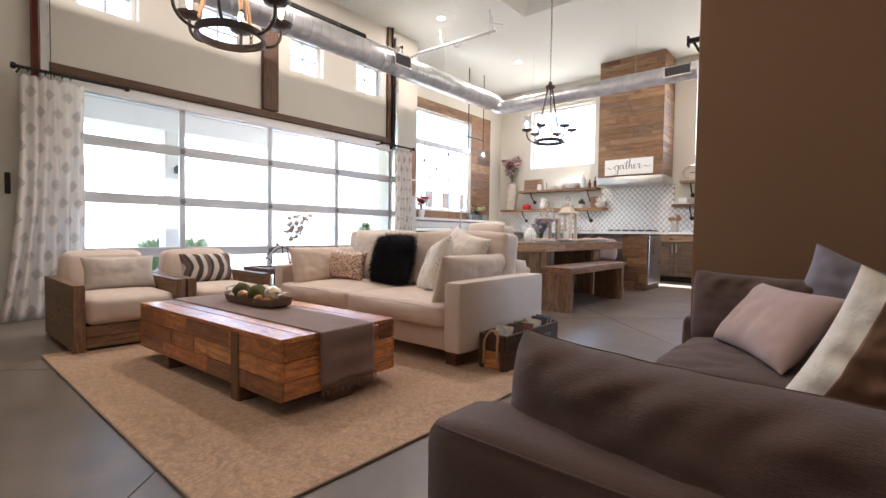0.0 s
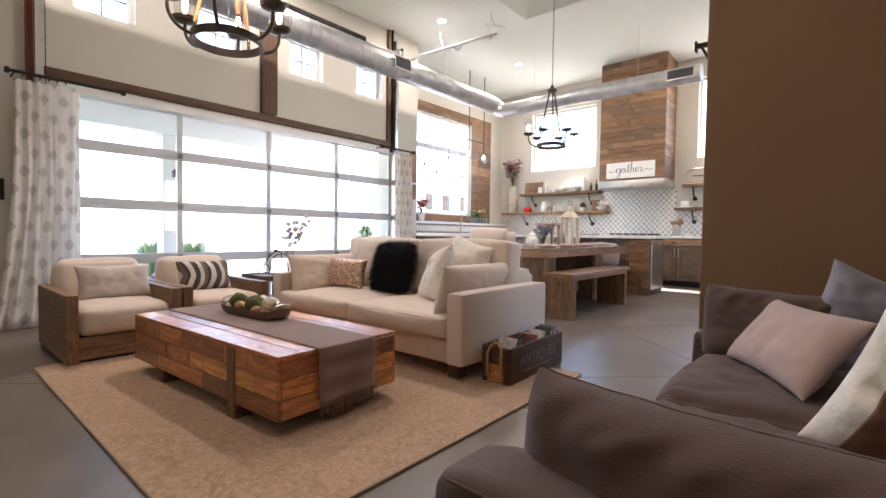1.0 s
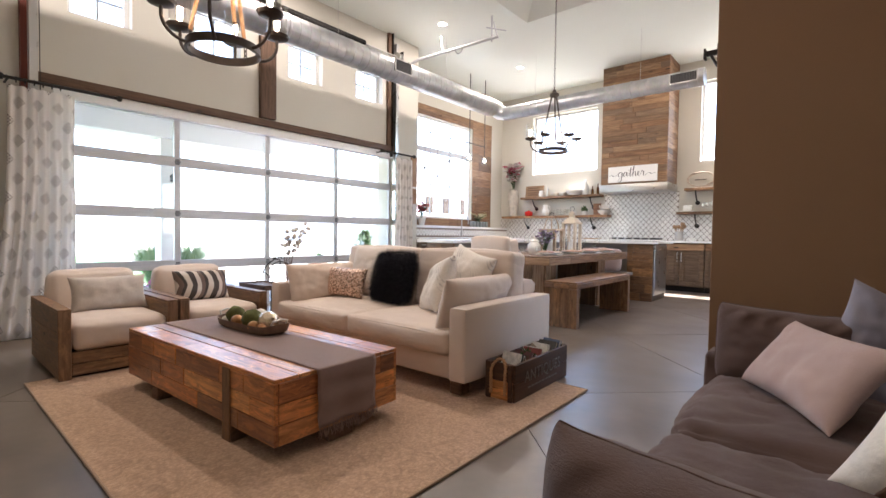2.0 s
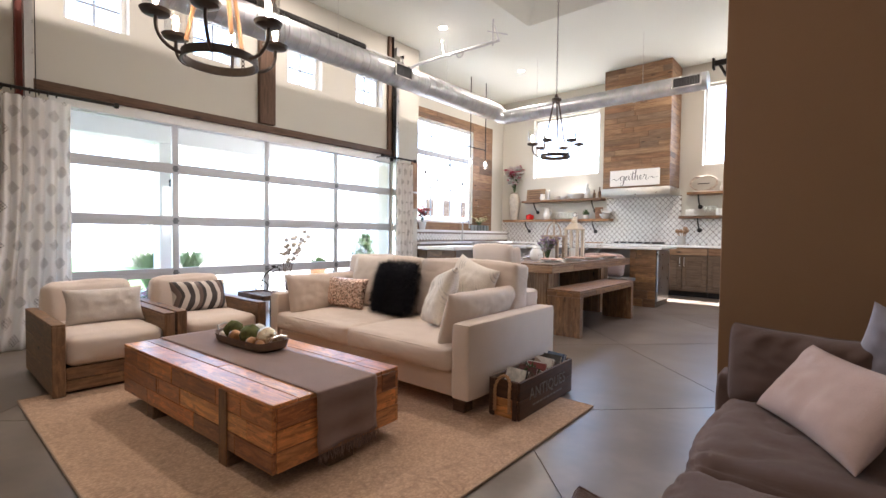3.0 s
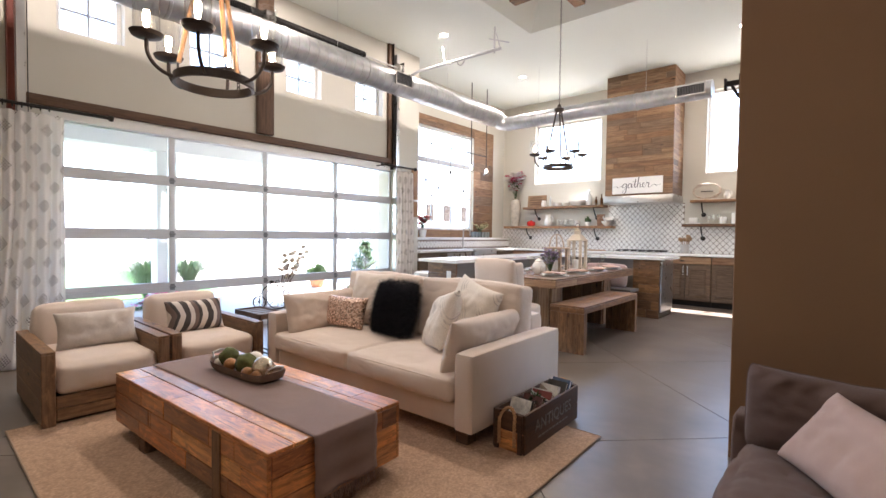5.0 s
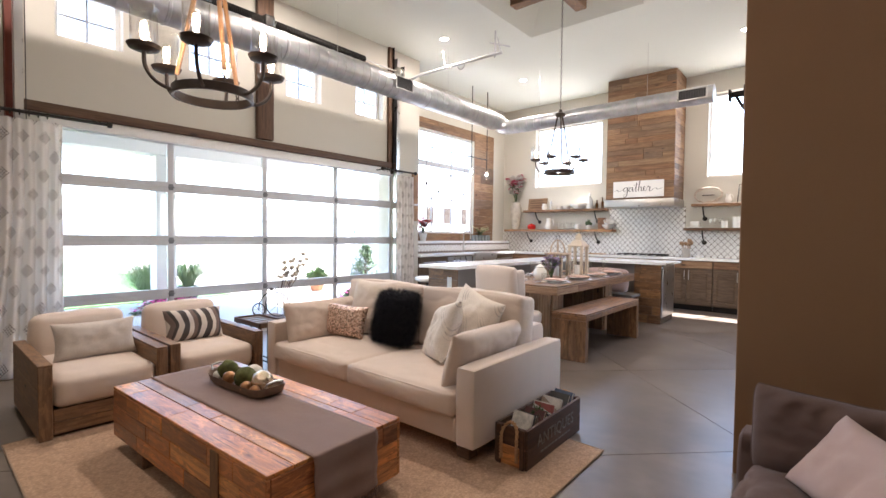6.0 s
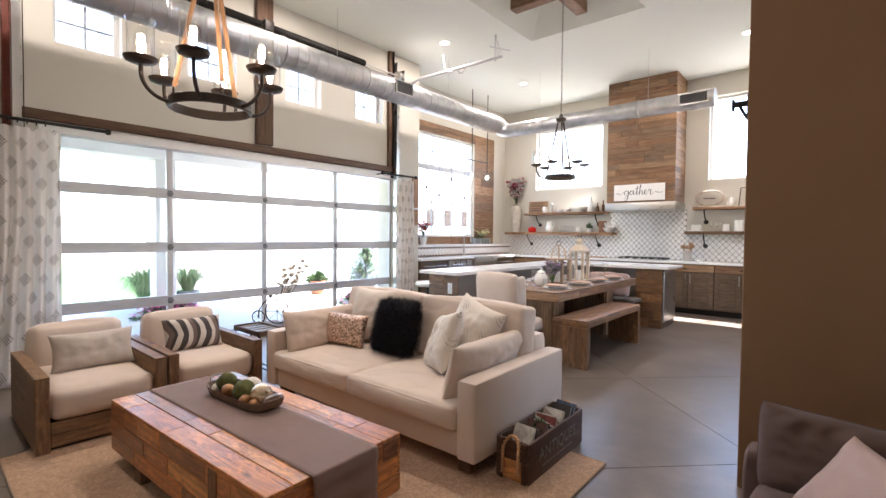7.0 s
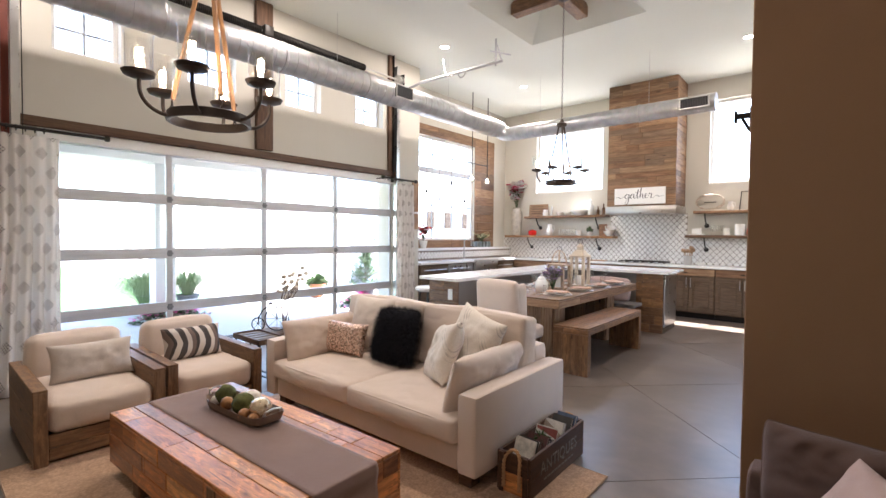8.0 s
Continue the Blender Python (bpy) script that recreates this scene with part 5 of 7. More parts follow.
def base_cabinet(x0, x1, label, flip=None):
    """A unit against the back wall with a drawer over two doors."""
    c = thing("cabinet", ((x0 + x1) / 2, 9.25, 0), label, "cabinet", "kitchen base cabinets")
    w = (x1 - x0) / 2 - 0.002
    part("body", box(bmesh.new(), -w, w, 0.02, 0.58, 0.10, CT - 0.042), cabinet_wood, c, smooth=0)
    part("plinth", box(bmesh.new(), -w, w, 0.07, 0.09, 0.0, 0.10), black_iron, c, smooth=0)
    part("drawer_front", box(bmesh.new(), -w + 0.006, w - 0.006, -0.062, 0.062, 0, 0.02, 0.003, 1), reclaimed_grey, c, "", axes((0, 0.02, 0.825), (1, 0, 0), (0, 0, 1), (0, -1, 0)))
    for s in (-1, 1):
        d = part("door", box(bmesh.new(), min(0, s * w) + 0.005, max(0, s * w) - 0.005, 0.0, 0.018, 0.115, 0.75, 0.003, 1), cabinet_wood, c)
        f = bmesh.new()
        a, b = min(0, s * w) + 0.006, max(0, s * w) - 0.006
        for x_0, x_1, z_0, z_1 in ((a, a + 0.055, 0.116, 0.749), (b - 0.055, b, 0.116, 0.749), (a + 0.055, b - 0.055, 0.116, 0.18), (a + 0.055, b - 0.055, 0.685, 0.749)):
            box(f, x_0, x_1, -0.010, -0.0005, z_0, z_1, 0.002, 1)
        part("door_frame", f, cabinet_wood, d)
        part("raised_panel", box(bmesh.new(), a + 0.08, b - 0.08, -0.008, -0.0005, 0.205, 0.66, 0.006, 1), cabinet_wood, d)
        part("handle", tube(bmesh.new(), [(s * 0.035, -0.012, 0.56), (s * 0.035, -0.038, 0.565), (s * 0.035, -0.038, 0.715), (s * 0.035, -0.012, 0.72)], 0.006, 8), steel, d, "brushed steel bar handle")
    return c


x = -5.66
for k in range(11):
    base_cabinet(x, x + 0.815, "dark stained wooden base cabinet with panelled doors")
    x += 0.815
# run under the window
for k in range(4):
    y0 = YJ + 0.01 + 0.78 * k
    c = thing("cabinet", (-5.62, y0 + 0.39, 0), "dark stained base cabinet under the kitchen window", "cabinet", "window base cabinets")
    part("body", box(bmesh.new(), -0.64, -0.002, -0.388, 0.388, 0.1, CT - 0.042), cabinet_wood, c, smooth=0)
    part("door", box(bmesh.new(), 0.0, 0.018, -0.382, 0.382, 0.115, CT - 0.06, 0.003, 1), cabinet_wood if k != 1 else steel, c, "" if k != 1 else "stainless appliance front")
    part("handle", tube(bmesh.new(), [(0.02, -0.3, 0.8), (0.045, -0.295, 0.8), (0.045, 0.295, 0.8), (0.02, 0.3, 0.8)], 0.007, 8), steel, c)

# ledge behind the sink with its tiles
single("window_ledge", box(bmesh.new(), XK + 0.001, -6.10, YJ + 0.003, YB - 0.001, 1.13, 1.18, 0.006, 2), quartz, "white ledge under the kitchen window", "ledge", kind="structure")
single("ledge_wall", box(bmesh.new(), XK + 0.001, -6.115, YJ + 0.003, YB - 0.001, CT, 1.129), grout, "low tiled wall behind the sink", "wall", kind="structure", smooth=0)


def diamond(w, h, t):
    """One lantern shaped tile in the xz plane, facing -y."""
    bm = bmesh.new()
    pts = []
    for k in range(4):
        a = math.pi / 2 * k
        p = Vector((math.cos(a) * w / 2, 0, math.sin(a) * h / 2))
        q = Vector((math.cos(a + math.pi / 2) * w / 2, 0, math.sin(a + math.pi / 2) * h / 2))
        pts += [p, p.lerp(q, 0.5) * 1.01]
    back = [bm.verts.new(p) for p in pts]
    front = [bm.verts.new(p * 0.9 + Vector((0, -t, 0))) for p in pts]
    bm.faces.new(front)
    for i in range(8):
        j = (i + 1) % 8
        bm.faces.new((back[i], back[j], front[j], front[i]))
    return bm


TW, THT = 0.105, 0.115
TILE = (TW * 0.91, THT * 0.91, 0.006)
tile_mesh = mesh_of("tile", diamond(*TILE), tile_white, 0)
bs = single("backsplash", box(box(bmesh.new(), -6.29, XE - 0.01, YB - 0.012, YB - 0.001, CT, 1.43), -3.63, -2.17, YB - 0.012, YB - 0.001, 1.43, 1.9), grout, "backsplash of white lantern tiles with dark grout", "backsplash", kind="structure", smooth=0)
rest_v, rest_f, count = [], [], 0


def lay(vs, fs, bm, m):
    """Adds a tile to the joined field."""
    bm.verts.index_update()
    i = len(vs)
    vs += [tuple(m @ v.co) for v in bm.verts]
    fs += [tuple(i + v.index for v in f.verts) for f in bm.faces]
    bm.free()


def trimmed(x, z, sides):
    """A tile at (x, z) cut along the field's edges; sides: (axis, sign, limit)."""
    bm = diamond(*TILE)
    for axis, sign, limit in sides:
        co, no = ((limit - x, 0, 0), (sign, 0, 0)) if axis == "x" else ((0, 0, limit - z), (0, 0, sign))
        bmesh.ops.bisect_plane(bm, geom=list(bm.verts) + list(bm.edges) + list(bm.faces), plane_co=co, plane_no=no, clear_outer=True)
    return bm


for r in range(0, 20):
    z = CT + 0.02 + r * THT / 2
    for k in range(0, 66):
        x = -6.29 + k * TW + (r % 2) * TW / 2
        high = -3.63 < x < -2.17
        top = 1.885 if high else 1.43
        if z - THT / 2 > top:
            continue
        sides = [("z", 1, top)] * (z + THT / 2 > top) + [("z", -1, CT + 0.002)] * (z - THT / 2 < CT)
        sides += [("x", -1, -3.63)] * (high and z > 1.43 and x - TW / 2 < -3.63) + [("x", 1, -2.17)] * (high and z > 1.43 and x + TW / 2 > -2.17)
        m = pose(x, YB - 0.012, z)
        if high and not sides and count < 300:
            part("tile", tile_mesh, None, bs, m=m)
            count += 1
        else:
            bm = trimmed(x, z, sides)
            if len(bm.faces):
                lay(rest_v, rest_f, bm, m)
for r in range(3):
    for k in range(42):
        lay(rest_v, rest_f, diamond(*TILE), pose(-6.115, YJ + 0.08 + k * 0.089 + (r % 2) * 0.0445, CT + 0.055 + r * 0.0405, 0, 0, 90) @ Matrix.Diagonal((0.85, 1, 0.70, 1)))
me = bpy.data.meshes.new("tiles")
me.from_pydata(rest_v, [], rest_f)
me.materials.append(tile_white)
tagged(part("tile_field", me, None, bs), kind="stuff")

# window lining of reclaimed boards
lining = thing("window_lining", (XK, 7.5, 0), "reclaimed plank surround of the kitchen window", "window surround", kind="structure")
rw = random.Random(8)
boards(lining, (0.001, 1.08, 1.18), (0, 1, 0), (0, 0, 1), 0.76, 2.47, 13, (1, 1, 2), reclaimed_grey, rw, 0.022)
boards(lining, (0.001, -1.43, 3.44), (0, 1, 0), (0, 0, 1), 2.508, 0.21, 2, (2, 3), reclaimed_grey, rw, 0.022)
boards(lining, (0.001, -1.43, 1.18), (0, 1, 0), (0, 0, 1), 2.508, 0.16, 1, (2, 3), reclaimed_grey, rw, 0.022)
kw = high_window("window_7", "x", XK, *KWIN, 3, 3, "large kitchen window with white glazing bars", 0.06)
part("transom", box(bmesh.new(), XK - 0.12, XK - 0.05, KWIN[0], KWIN[1], 2.72, 2.82, 0.004, 1), backlit_white, kw)

# hood
hood = thing("range_hood", (-2.78, 9.15, 0), "tall range hood clad in reclaimed planks with steel base", "range hood")
part("core", box(bmesh.new(), -0.66, 0.54, 0.02, 0.698, 2.03, ZC - 0.002), walnut_dark, hood, smooth=0)
part("steel_base", box(bmesh.new(), -0.70, 0.575, -0.01, 0.698, 1.885, 2.03, 0.006, 2), steel, hood, "brushed steel base")
rh = random.Random(14)
boards(hood, (-0.68, 0.02, 2.035), (1, 0, 0), (0, 0, 1), 1.24, ZC - 2.04, 22, (2, 2, 3, 3), reclaimed_grey, rh, 0.02)
boards(hood, (0.54, 0.02, 2.035), (0, 1, 0), (0, 0, 1), 0.675, ZC - 2.04, 22, (1, 2), reclaimed_grey, rh, 0.02)
boards(hood, (-0.66, 0.695, 2.035), (0, -1, 0), (0, 0, 1), 0.675, ZC - 2.04, 22, 1, reclaimed_grey, rh, 0.02)


def words(name, text, size, material, parent, m, shear=0.0, space=1.0):
    cu = bpy.data.curves.new(name, "FONT")
    cu.offset = -0.0028 if shear else 0.0
    cu.body, cu.size, cu.extrude, cu.shear, cu.align_x, cu.align_y, cu.space_character = text, size, 0.0012, shear, "CENTER", "CENTER", space
    cu.materials.append(material)
    ob = new(name, cu)
    ob.parent, ob.matrix_basis = parent, m
    return ob


sg = thing("sign", (-2.84, 9.128, 2.215), "white wooden sign with flowing black script on the hood", "sign")
part("board", box(bmesh.new(), -0.46, 0.46, -0.022, 0.0, -0.155, 0.155, 0.003, 1), plain("white sign paint", (0.78, 0.76, 0.73), 0.6, var=0.04), sg)
ink = plain("black ink", (0.02, 0.018, 0.018), 0.7, bump=0.0)


def stroke(name, points, parent, sx, sz, x0, z0, thin=0.0026, thick=0.0075):
    """A pen stroke through the points, thick on its way down and thin on its way up, raised a little off the board."""
    p = [Vector((x, 0, z)) for x, z in points]
    p = [p[0]] + p + [p[-1]]
    line = []
    for a, b, c, d in zip(p, p[1:], p[2:], p[3:]):
        for k in range(7):
            t = k / 7
            line.append(0.5 * (2 * b + (c - a) * t + (2 * a - 5 * b + 4 * c - d) * t * t + (3 * b - a - 3 * c + d) * t ** 3))
    line.append(p[-1])
    radii = []
    for k in range(len(line)):
        step = line[min(k + 1, len(line) - 1)] - line[max(k - 1, 0)]
        radii.append(thin + (thick - thin) * max(0.0, -step.normalized().z) if step.length > 1e-6 else thin)
    soft = [sum(radii[max(0, k - 2):k + 3]) / len(radii[max(0, k - 2):k + 3]) for k in range(len(radii))]
    bm = tube(bmesh.new(), [Vector((x0 + q.x * sx, 0, z0 + q.z * sz)) for q in line], thin, 8, True, soft)
    bm.transform(Matrix.Translation((0, -0.0225, 0)) @ Matrix.Diagonal((1, 0.15, 1, 1)))
    part(name, bm, ink, parent)


LETTERS = {
    "letter_g": [(-1.9, 0.25), (-1.4, 0.45), (-0.9, 0.15), (-0.4, 0.3), (0.1, 0.75), (0.85, 0.95), (0.4, 1.0), (0.05, 0.55), (0.2, 0.05), (0.6, 0.25), (0.92, 0.95), (0.86, 0.0), (0.7, -0.9), (0.3, -1.3), (0.05, -0.95), (0.45, -0.35), (1.05, 0.15)],
    "letter_a": [(1.05, 0.15), (1.3, 0.6), (1.9, 0.92), (1.5, 1.0), (1.2, 0.5), (1.35, 0.04), (1.7, 0.25), (1.97, 0.95), (1.93, 0.3), (2.1, 0.02), (2.35, 0.35)],
    "letter_t": [(2.35, 0.35), (2.65, 1.2), (2.8, 2.0), (2.68, 1.0), (2.62, 0.2), (2.8, 0.0), (3.05, 0.4)],
    "crossbar": [(2.2, 1.32), (2.6, 1.42), (3.2, 1.5)],
    "letter_h": [(3.05, 0.4), (3.35, 1.4), (3.55, 2.2), (3.38, 2.2), (3.28, 1.0), (3.2, 0.0), (3.35, 0.7), (3.65, 1.0), (3.76, 0.6), (3.75, 0.1), (3.95, 0.05), (4.15, 0.35)],
    "letter_e": [(4.15, 0.35), (4.5, 0.6), (4.6, 0.95), (4.35, 1.0), (4.22, 0.5), (4.38, 0.05), (4.7, 0.15), (4.95, 0.6)],
    "letter_r": [(4.95, 0.6), (5.12, 1.15), (5.2, 0.9), (5.5, 0.98), (5.48, 0.5), (5.4, 0.1), (5.65, -0.05), (6.1, 0.3), (6.6, 0.55), (7.1, 0.25), (7.9, 0.5)],
}
for nm, pts in LETTERS.items():
    stroke(nm, pts, sg, 0.088, 0.083, -0.265, -0.045)


# shelves
def shelf(x0, x1, z, brackets, label):
    s = thing("wall_shelf", ((x0 + x1) / 2, YB, z), label, "shelf", "kitchen shelves")
    h = (x1 - x0) / 2
    part("plank", box(bmesh.new(), -h, h, -0.125, 0.125, -0.05, 0.0, 0.004, 1), bench_wood, s, "", pose(0, -0.127, 0))
    for bx in brackets:
        x_ = bx - (x0 + x1) / 2
        part("bracket", tube(bmesh.new(), [(x_, -0.225, -0.05), (x_, -0.22, -0.09), (x_, -0.15, -0.19), (x_, -0.06, -0.255), (x_, -0.005, -0.27)], 0.013, 8), black_iron, s, "black iron bracket")
        part("flange", lathe(bmesh.new(), [(0, 0), (0.042, 0), (0.042, 0.012), (0.02, 0.018), (0, 0.02)], 16, m=pose(x_, -0.014, -0.27, 90, 0, 0)), black_iron, s)


shelf(-5.6, -3.66, 1.905, (-5.28, -3.88), "reclaimed wood upper shelf on iron brackets")
shelf(-6.12, -3.48, 1.46, (-5.5, -3.86), "long reclaimed wood lower shelf on iron brackets")
shelf(-2.03, -0.3, 1.935, (-1.84,), "reclaimed wood shelf beside the hood")
shelf(-2.16, -0.3, 1.49, (-1.84,), "reclaimed wood lower shelf beside the hood")


def turned(name, profile, material, label, category, at, n=22, group=""):
    return single(name, lathe(bmesh.new(), profile, n), material, label, category, m=at, group=group)


def jug(at, s=1.0):
    j = thing("jug", at, "white ceramic jug on the shelf", "jug")
    part("body", lathe(bmesh.new(), [(0, 0), (0.05 * s, 0), (0.075 * s, 0.05 * s), (0.07 * s, 0.11 * s), (0.045 * s, 0.17 * s), (0.055 * s, 0.22 * s), (0.05 * s, 0.22 * s), (0.04 * s, 0.17 * s), (0, 0.16 * s)], 24), ceramic, j)
    part("handle", tube(bmesh.new(), [(0.045 * s, 0, 0.19 * s), (0.09 * s, 0, 0.19 * s), (0.105 * s, 0, 0.14 * s), (0.09 * s, 0, 0.09 * s), (0.065 * s, 0, 0.07 * s)], 0.008 * s, 8), ceramic, j)


SU, SL = 1.906, 1.461
jug((-4.98, 9.7, SL), 1.15)
single("vase", lathe(bmesh.new(), [(0, 0), (0.09, 0), (0.10, 0.05), (0.13, 0.35), (0.135, 0.5), (0.11, 0.6), (0.085, 0.63), (0.095, 0.66), (0.08, 0.66), (0.07, 0.62), (0, 0.6)], 28), plain("mottled stoneware", (0.50, 0.45, 0.38), 0.6, var=0.25, scale=12, bump=0.4), "tall mottled stoneware vase on the lower shelf", "vase", m=(-5.86, 9.70, SL))
petal_pink, petal_white, leaf = plain("pink petals", (0.55, 0.07, 0.15), 0.7, var=0.2), plain("white petals", (0.76, 0.70, 0.68), 0.7, var=0.1), plain("green leaf", (0.07, 0.12, 0.04), 0.6, var=0.3)


def spray(name, at, stems, height, spread, heads, head_r, label, category, seed, leafy=10, stem_mat=None):
    """A bunch: bent stems, each set with heads of small petals, and leaves."""
    t = thing(name, at, label, category)
    rnd = random.Random(seed)
    st, lf = bmesh.new(), bmesh.new()
    heads_bm = [bmesh.new() for _ in heads]
    for k in range(stems):
        a, l = 2 * math.pi * k / stems + rnd.uniform(-0.4, 0.4), rnd.uniform(0.3, 1.0) * spread
        top = Vector((l * math.cos(a), l * math.sin(a), height * rnd.uniform(0.75, 1.0)))
        mid = Vector((top.x * 0.35, top.y * 0.35, top.z * 0.55))
        pts = [Vector((0, 0, 0)).lerp(mid, q / 5) for q in range(5)] + [mid.lerp(top, q / 6) for q in range(7)]
        tube(st, pts, 0.003, 5)
        for q in range(5, 12):
            if rnd.random() < 0.8:
                p = pts[q] + Vector((rnd.uniform(-1, 1), rnd.uniform(-1, 1), rnd.uniform(-0.5, 0.5))) * head_r
                hb = heads_bm[rnd.randrange(len(heads))]
                for e in range(6):
                    w = 2 * math.pi * e / 6 + rnd.uniform(0, 1)
                    d = Vector((math.cos(w), math.sin(w), rnd.uniform(-0.3, 0.6))).normalized()
                    sd = d.cross(Vector((0, 0, 1))).normalized() * head_r * 0.45
                    tip = p + d * head_r
                    mid_ = p + d * head_r * 0.6 + Vector((0, 0, head_r * 0.25))
                    hb.faces.new([hb.verts.new(v) for v in (p, mid_ - sd, tip, mid_ + sd)])
        for q in range(leafy):
            p = pts[rnd.randrange(2, 9)]
            d = Vector((rnd.uniform(-1, 1), rnd.uniform(-1, 1), rnd.uniform(-0.2, 0.8))).normalized()
            sd = d.cross(Vector((0, 0, 1))).normalized() * head_r * 0.3
            lf.faces.new([lf.verts.new(v) for v in (p, p + d * head_r * 0.9 - sd, p + d * head_r * 2, p + d * head_r * 0.9 + sd)])
    part("stems", st, stem_mat or leaf, t)
    if leafy:
        part("leaves", lf, leaf, t)
    else:
        lf.free()
    for hb, mt in zip(heads_bm, heads):
        part("blossoms", hb, mt, t)
    return t


spray("flowers", (-5.86, 9.70, SL + 0.58), 14, 0.70, 0.24, [petal_pink, petal_white, petal_white], 0.075, "pink and white gladioli in the stoneware vase", "flowers", 3, 3)
turned("enamel_pot", [(0, 0), (0.075, 0), (0.095, 0.03), (0.095, 0.09), (0.08, 0.11), (0.03, 0.125), (0.012, 0.14), (0, 0.142)], red_enamel, "small red enamel pot on the lower shelf", "pot", (-5.42, 9.7, SL))
for k in range(5):
    g = turned("glass_tumbler", [(0.032, 0.0), (0.036, 0.004), (0.038, 0.15), (0.036, 0.15), (0.033, 0.008), (0, 0.008)], lamp_glass, "clear glass tumbler on the lower shelf", "glass", (-4.72 + 0.085 * k, 9.68 + 0.02 * (k % 2), SL), 18, "shelf tumblers")
turned("mug", [(0, 0), (0.05, 0), (0.055, 0.02), (0.055, 0.11), (0.05, 0.11), (0.05, 0.02), (0, 0.015)], ceramic, "plain white mug on the lower shelf", "mug", (-4.28, 9.7, SL))
turned("platter", [(0, 0), (0.12, 0), (0.16, 0.018), (0.155, 0.02), (0, 0.01)], ceramic, "flat grey platter on the lower shelf", "platter", (-4.42, 9.73, SL))
turned("plant_pot", [(0, 0), (0.045, 0), (0.058, 0.09), (0.05, 0.09), (0, 0.07)], ceramic, "small white plant pot on the shelf", "pot", (-4.02 - 0.02, 9.7, SL))


def succulent(at, r, h, n, seed, label, name="potted_plant"):
    bm = bmesh.new()
    rnd = random.Random(seed)
    for k in range(n):
        a, e = rnd.uniform(0, 6.28), rnd.uniform(0.2, 1.4)
        d = Vector((math.cos(a) * math.cos(e), math.sin(a) * math.cos(e), math.sin(e)))
        s = d.cross(Vector((0.1, 0.2, 1))).normalized() * r * 0.09
        L = rnd.uniform(0.6, 1.0)
        bend = Vector((0, 0, -0.25 * h * L * (1 - math.sin(e))))
        p = [Vector((0, 0, 0)), d * r * 0.5 * L + Vector((0, 0, h * 0.3)), Vector((d.x * r * L, d.y * r * L, d.z * h * L)) + bend]
        v = [bm.verts.new(q) for q in (p[0] - s * 0.5, p[0] + s * 0.5, p[1] + s, p[2], p[1] - s)]
        bm.faces.new(v)
    return single(name, bm, leaf, label, "plant", m=at)


succulent((-4.04, 9.7, SL + 0.075), 0.12, 0.17, 60, 2, "spiky green succulent in a white pot")
single("picture_block", box(bmesh.new(), -0.085, 0.085, -0.02, 0.02, 0, 0.25, 0.004, 1), plain("brown printed box", (0.25, 0.13, 0.07), 0.6, var=0.6, scale=20), "small brown framed print leaning on the shelf", "picture", m=(-3.78 + 0.03, 9.74, SL, 8, 0, 0))
bowl = [(0, 0), (0.04, 0), (0.1, 0.06), (0.115, 0.10), (0.108, 0.10), (0.09, 0.06), (0, 0.012)]
turned("bowl", bowl, ceramic, "white bowl on the lower shelf", "bowl", (-3.62, 9.70, SL))
turned("bowl", bowl, ceramic, "white bowl tilted in the other bowl", "bowl", (-3.60, 9.71, SL + 0.085, 25, 15, 0))
# upper shelf
pl = thing("wood_plaque", (-5.33, 9.79, SU, -7, 0, 0), "weathered wooden plaque with faded lettering", "plaque")
part("board", box(bmesh.new(), -0.24, 0.24, -0.015, 0.015, 0, 0.28, 0.003, 1), reclaimed_grey, pl)
for k in range(4):
    part("text_bar", box(bmesh.new(), -0.18, 0.18 - 0.05 * (k % 2), -0.0175, -0.0155, 0.05 + 0.055 * k, 0.07 + 0.055 * k), plain("faded brown ink", (0.12, 0.07, 0.045), 0.8, bump=0.0) if k == 0 else bpy.data.materials["faded brown ink"], pl, smooth=0)
turned("cream_jug", [(0, 0), (0.05, 0), (0.065, 0.05), (0.05, 0.11), (0.055, 0.14), (0.045, 0.14), (0, 0.1)], ceramic, "small white cream jug on the upper shelf", "jug", (-5.08, 9.68, SU))
turned("pepper_mill", [(0, 0), (0.032, 0), (0.035, 0.05), (0.024, 0.09), (0.03, 0.13), (0.026, 0.18), (0.012, 0.2), (0.016, 0.22), (0, 0.235)], steel, "grey turned pepper mill on the upper shelf", "mill", (-4.93, 9.7, SU))
for xx in (-4.72, -4.55):
    turned("bowl", [(0, 0), (0.05, 0), (0.085, 0.04), (0.09, 0.075), (0.084, 0.075), (0.07, 0.035), (0, 0.01)], ceramic, "white cereal bowl on the upper shelf", "bowl", (xx, 9.7, SU), group="cereal bowls")
turned("serving_bowl", [(0, 0), (0.10, 0), (0.19, 0.07), (0.20, 0.11), (0.19, 0.11), (0.16, 0.06), (0, 0.02)], ceramic, "wide white serving bowl on the upper shelf", "bowl", (-4.25, 9.68, SU))
turned("bottle", [(0, 0), (0.06, 0), (0.065, 0.02), (0.065, 0.19), (0.03, 0.24), (0.02, 0.28), (0.028, 0.29), (0.028, 0.31), (0.012, 0.33), (0, 0.335)], plain("frosted glass", (0.72, 0.74, 0.74), 0.2, var=0.03, bump=0.0), "pale glass bottle with a stopper", "bottle", (-4.02, 9.7, SU))
amber = plain("amber glass", (0.10, 0.045, 0.015), 0.15, var=0.2, bump=0.0)
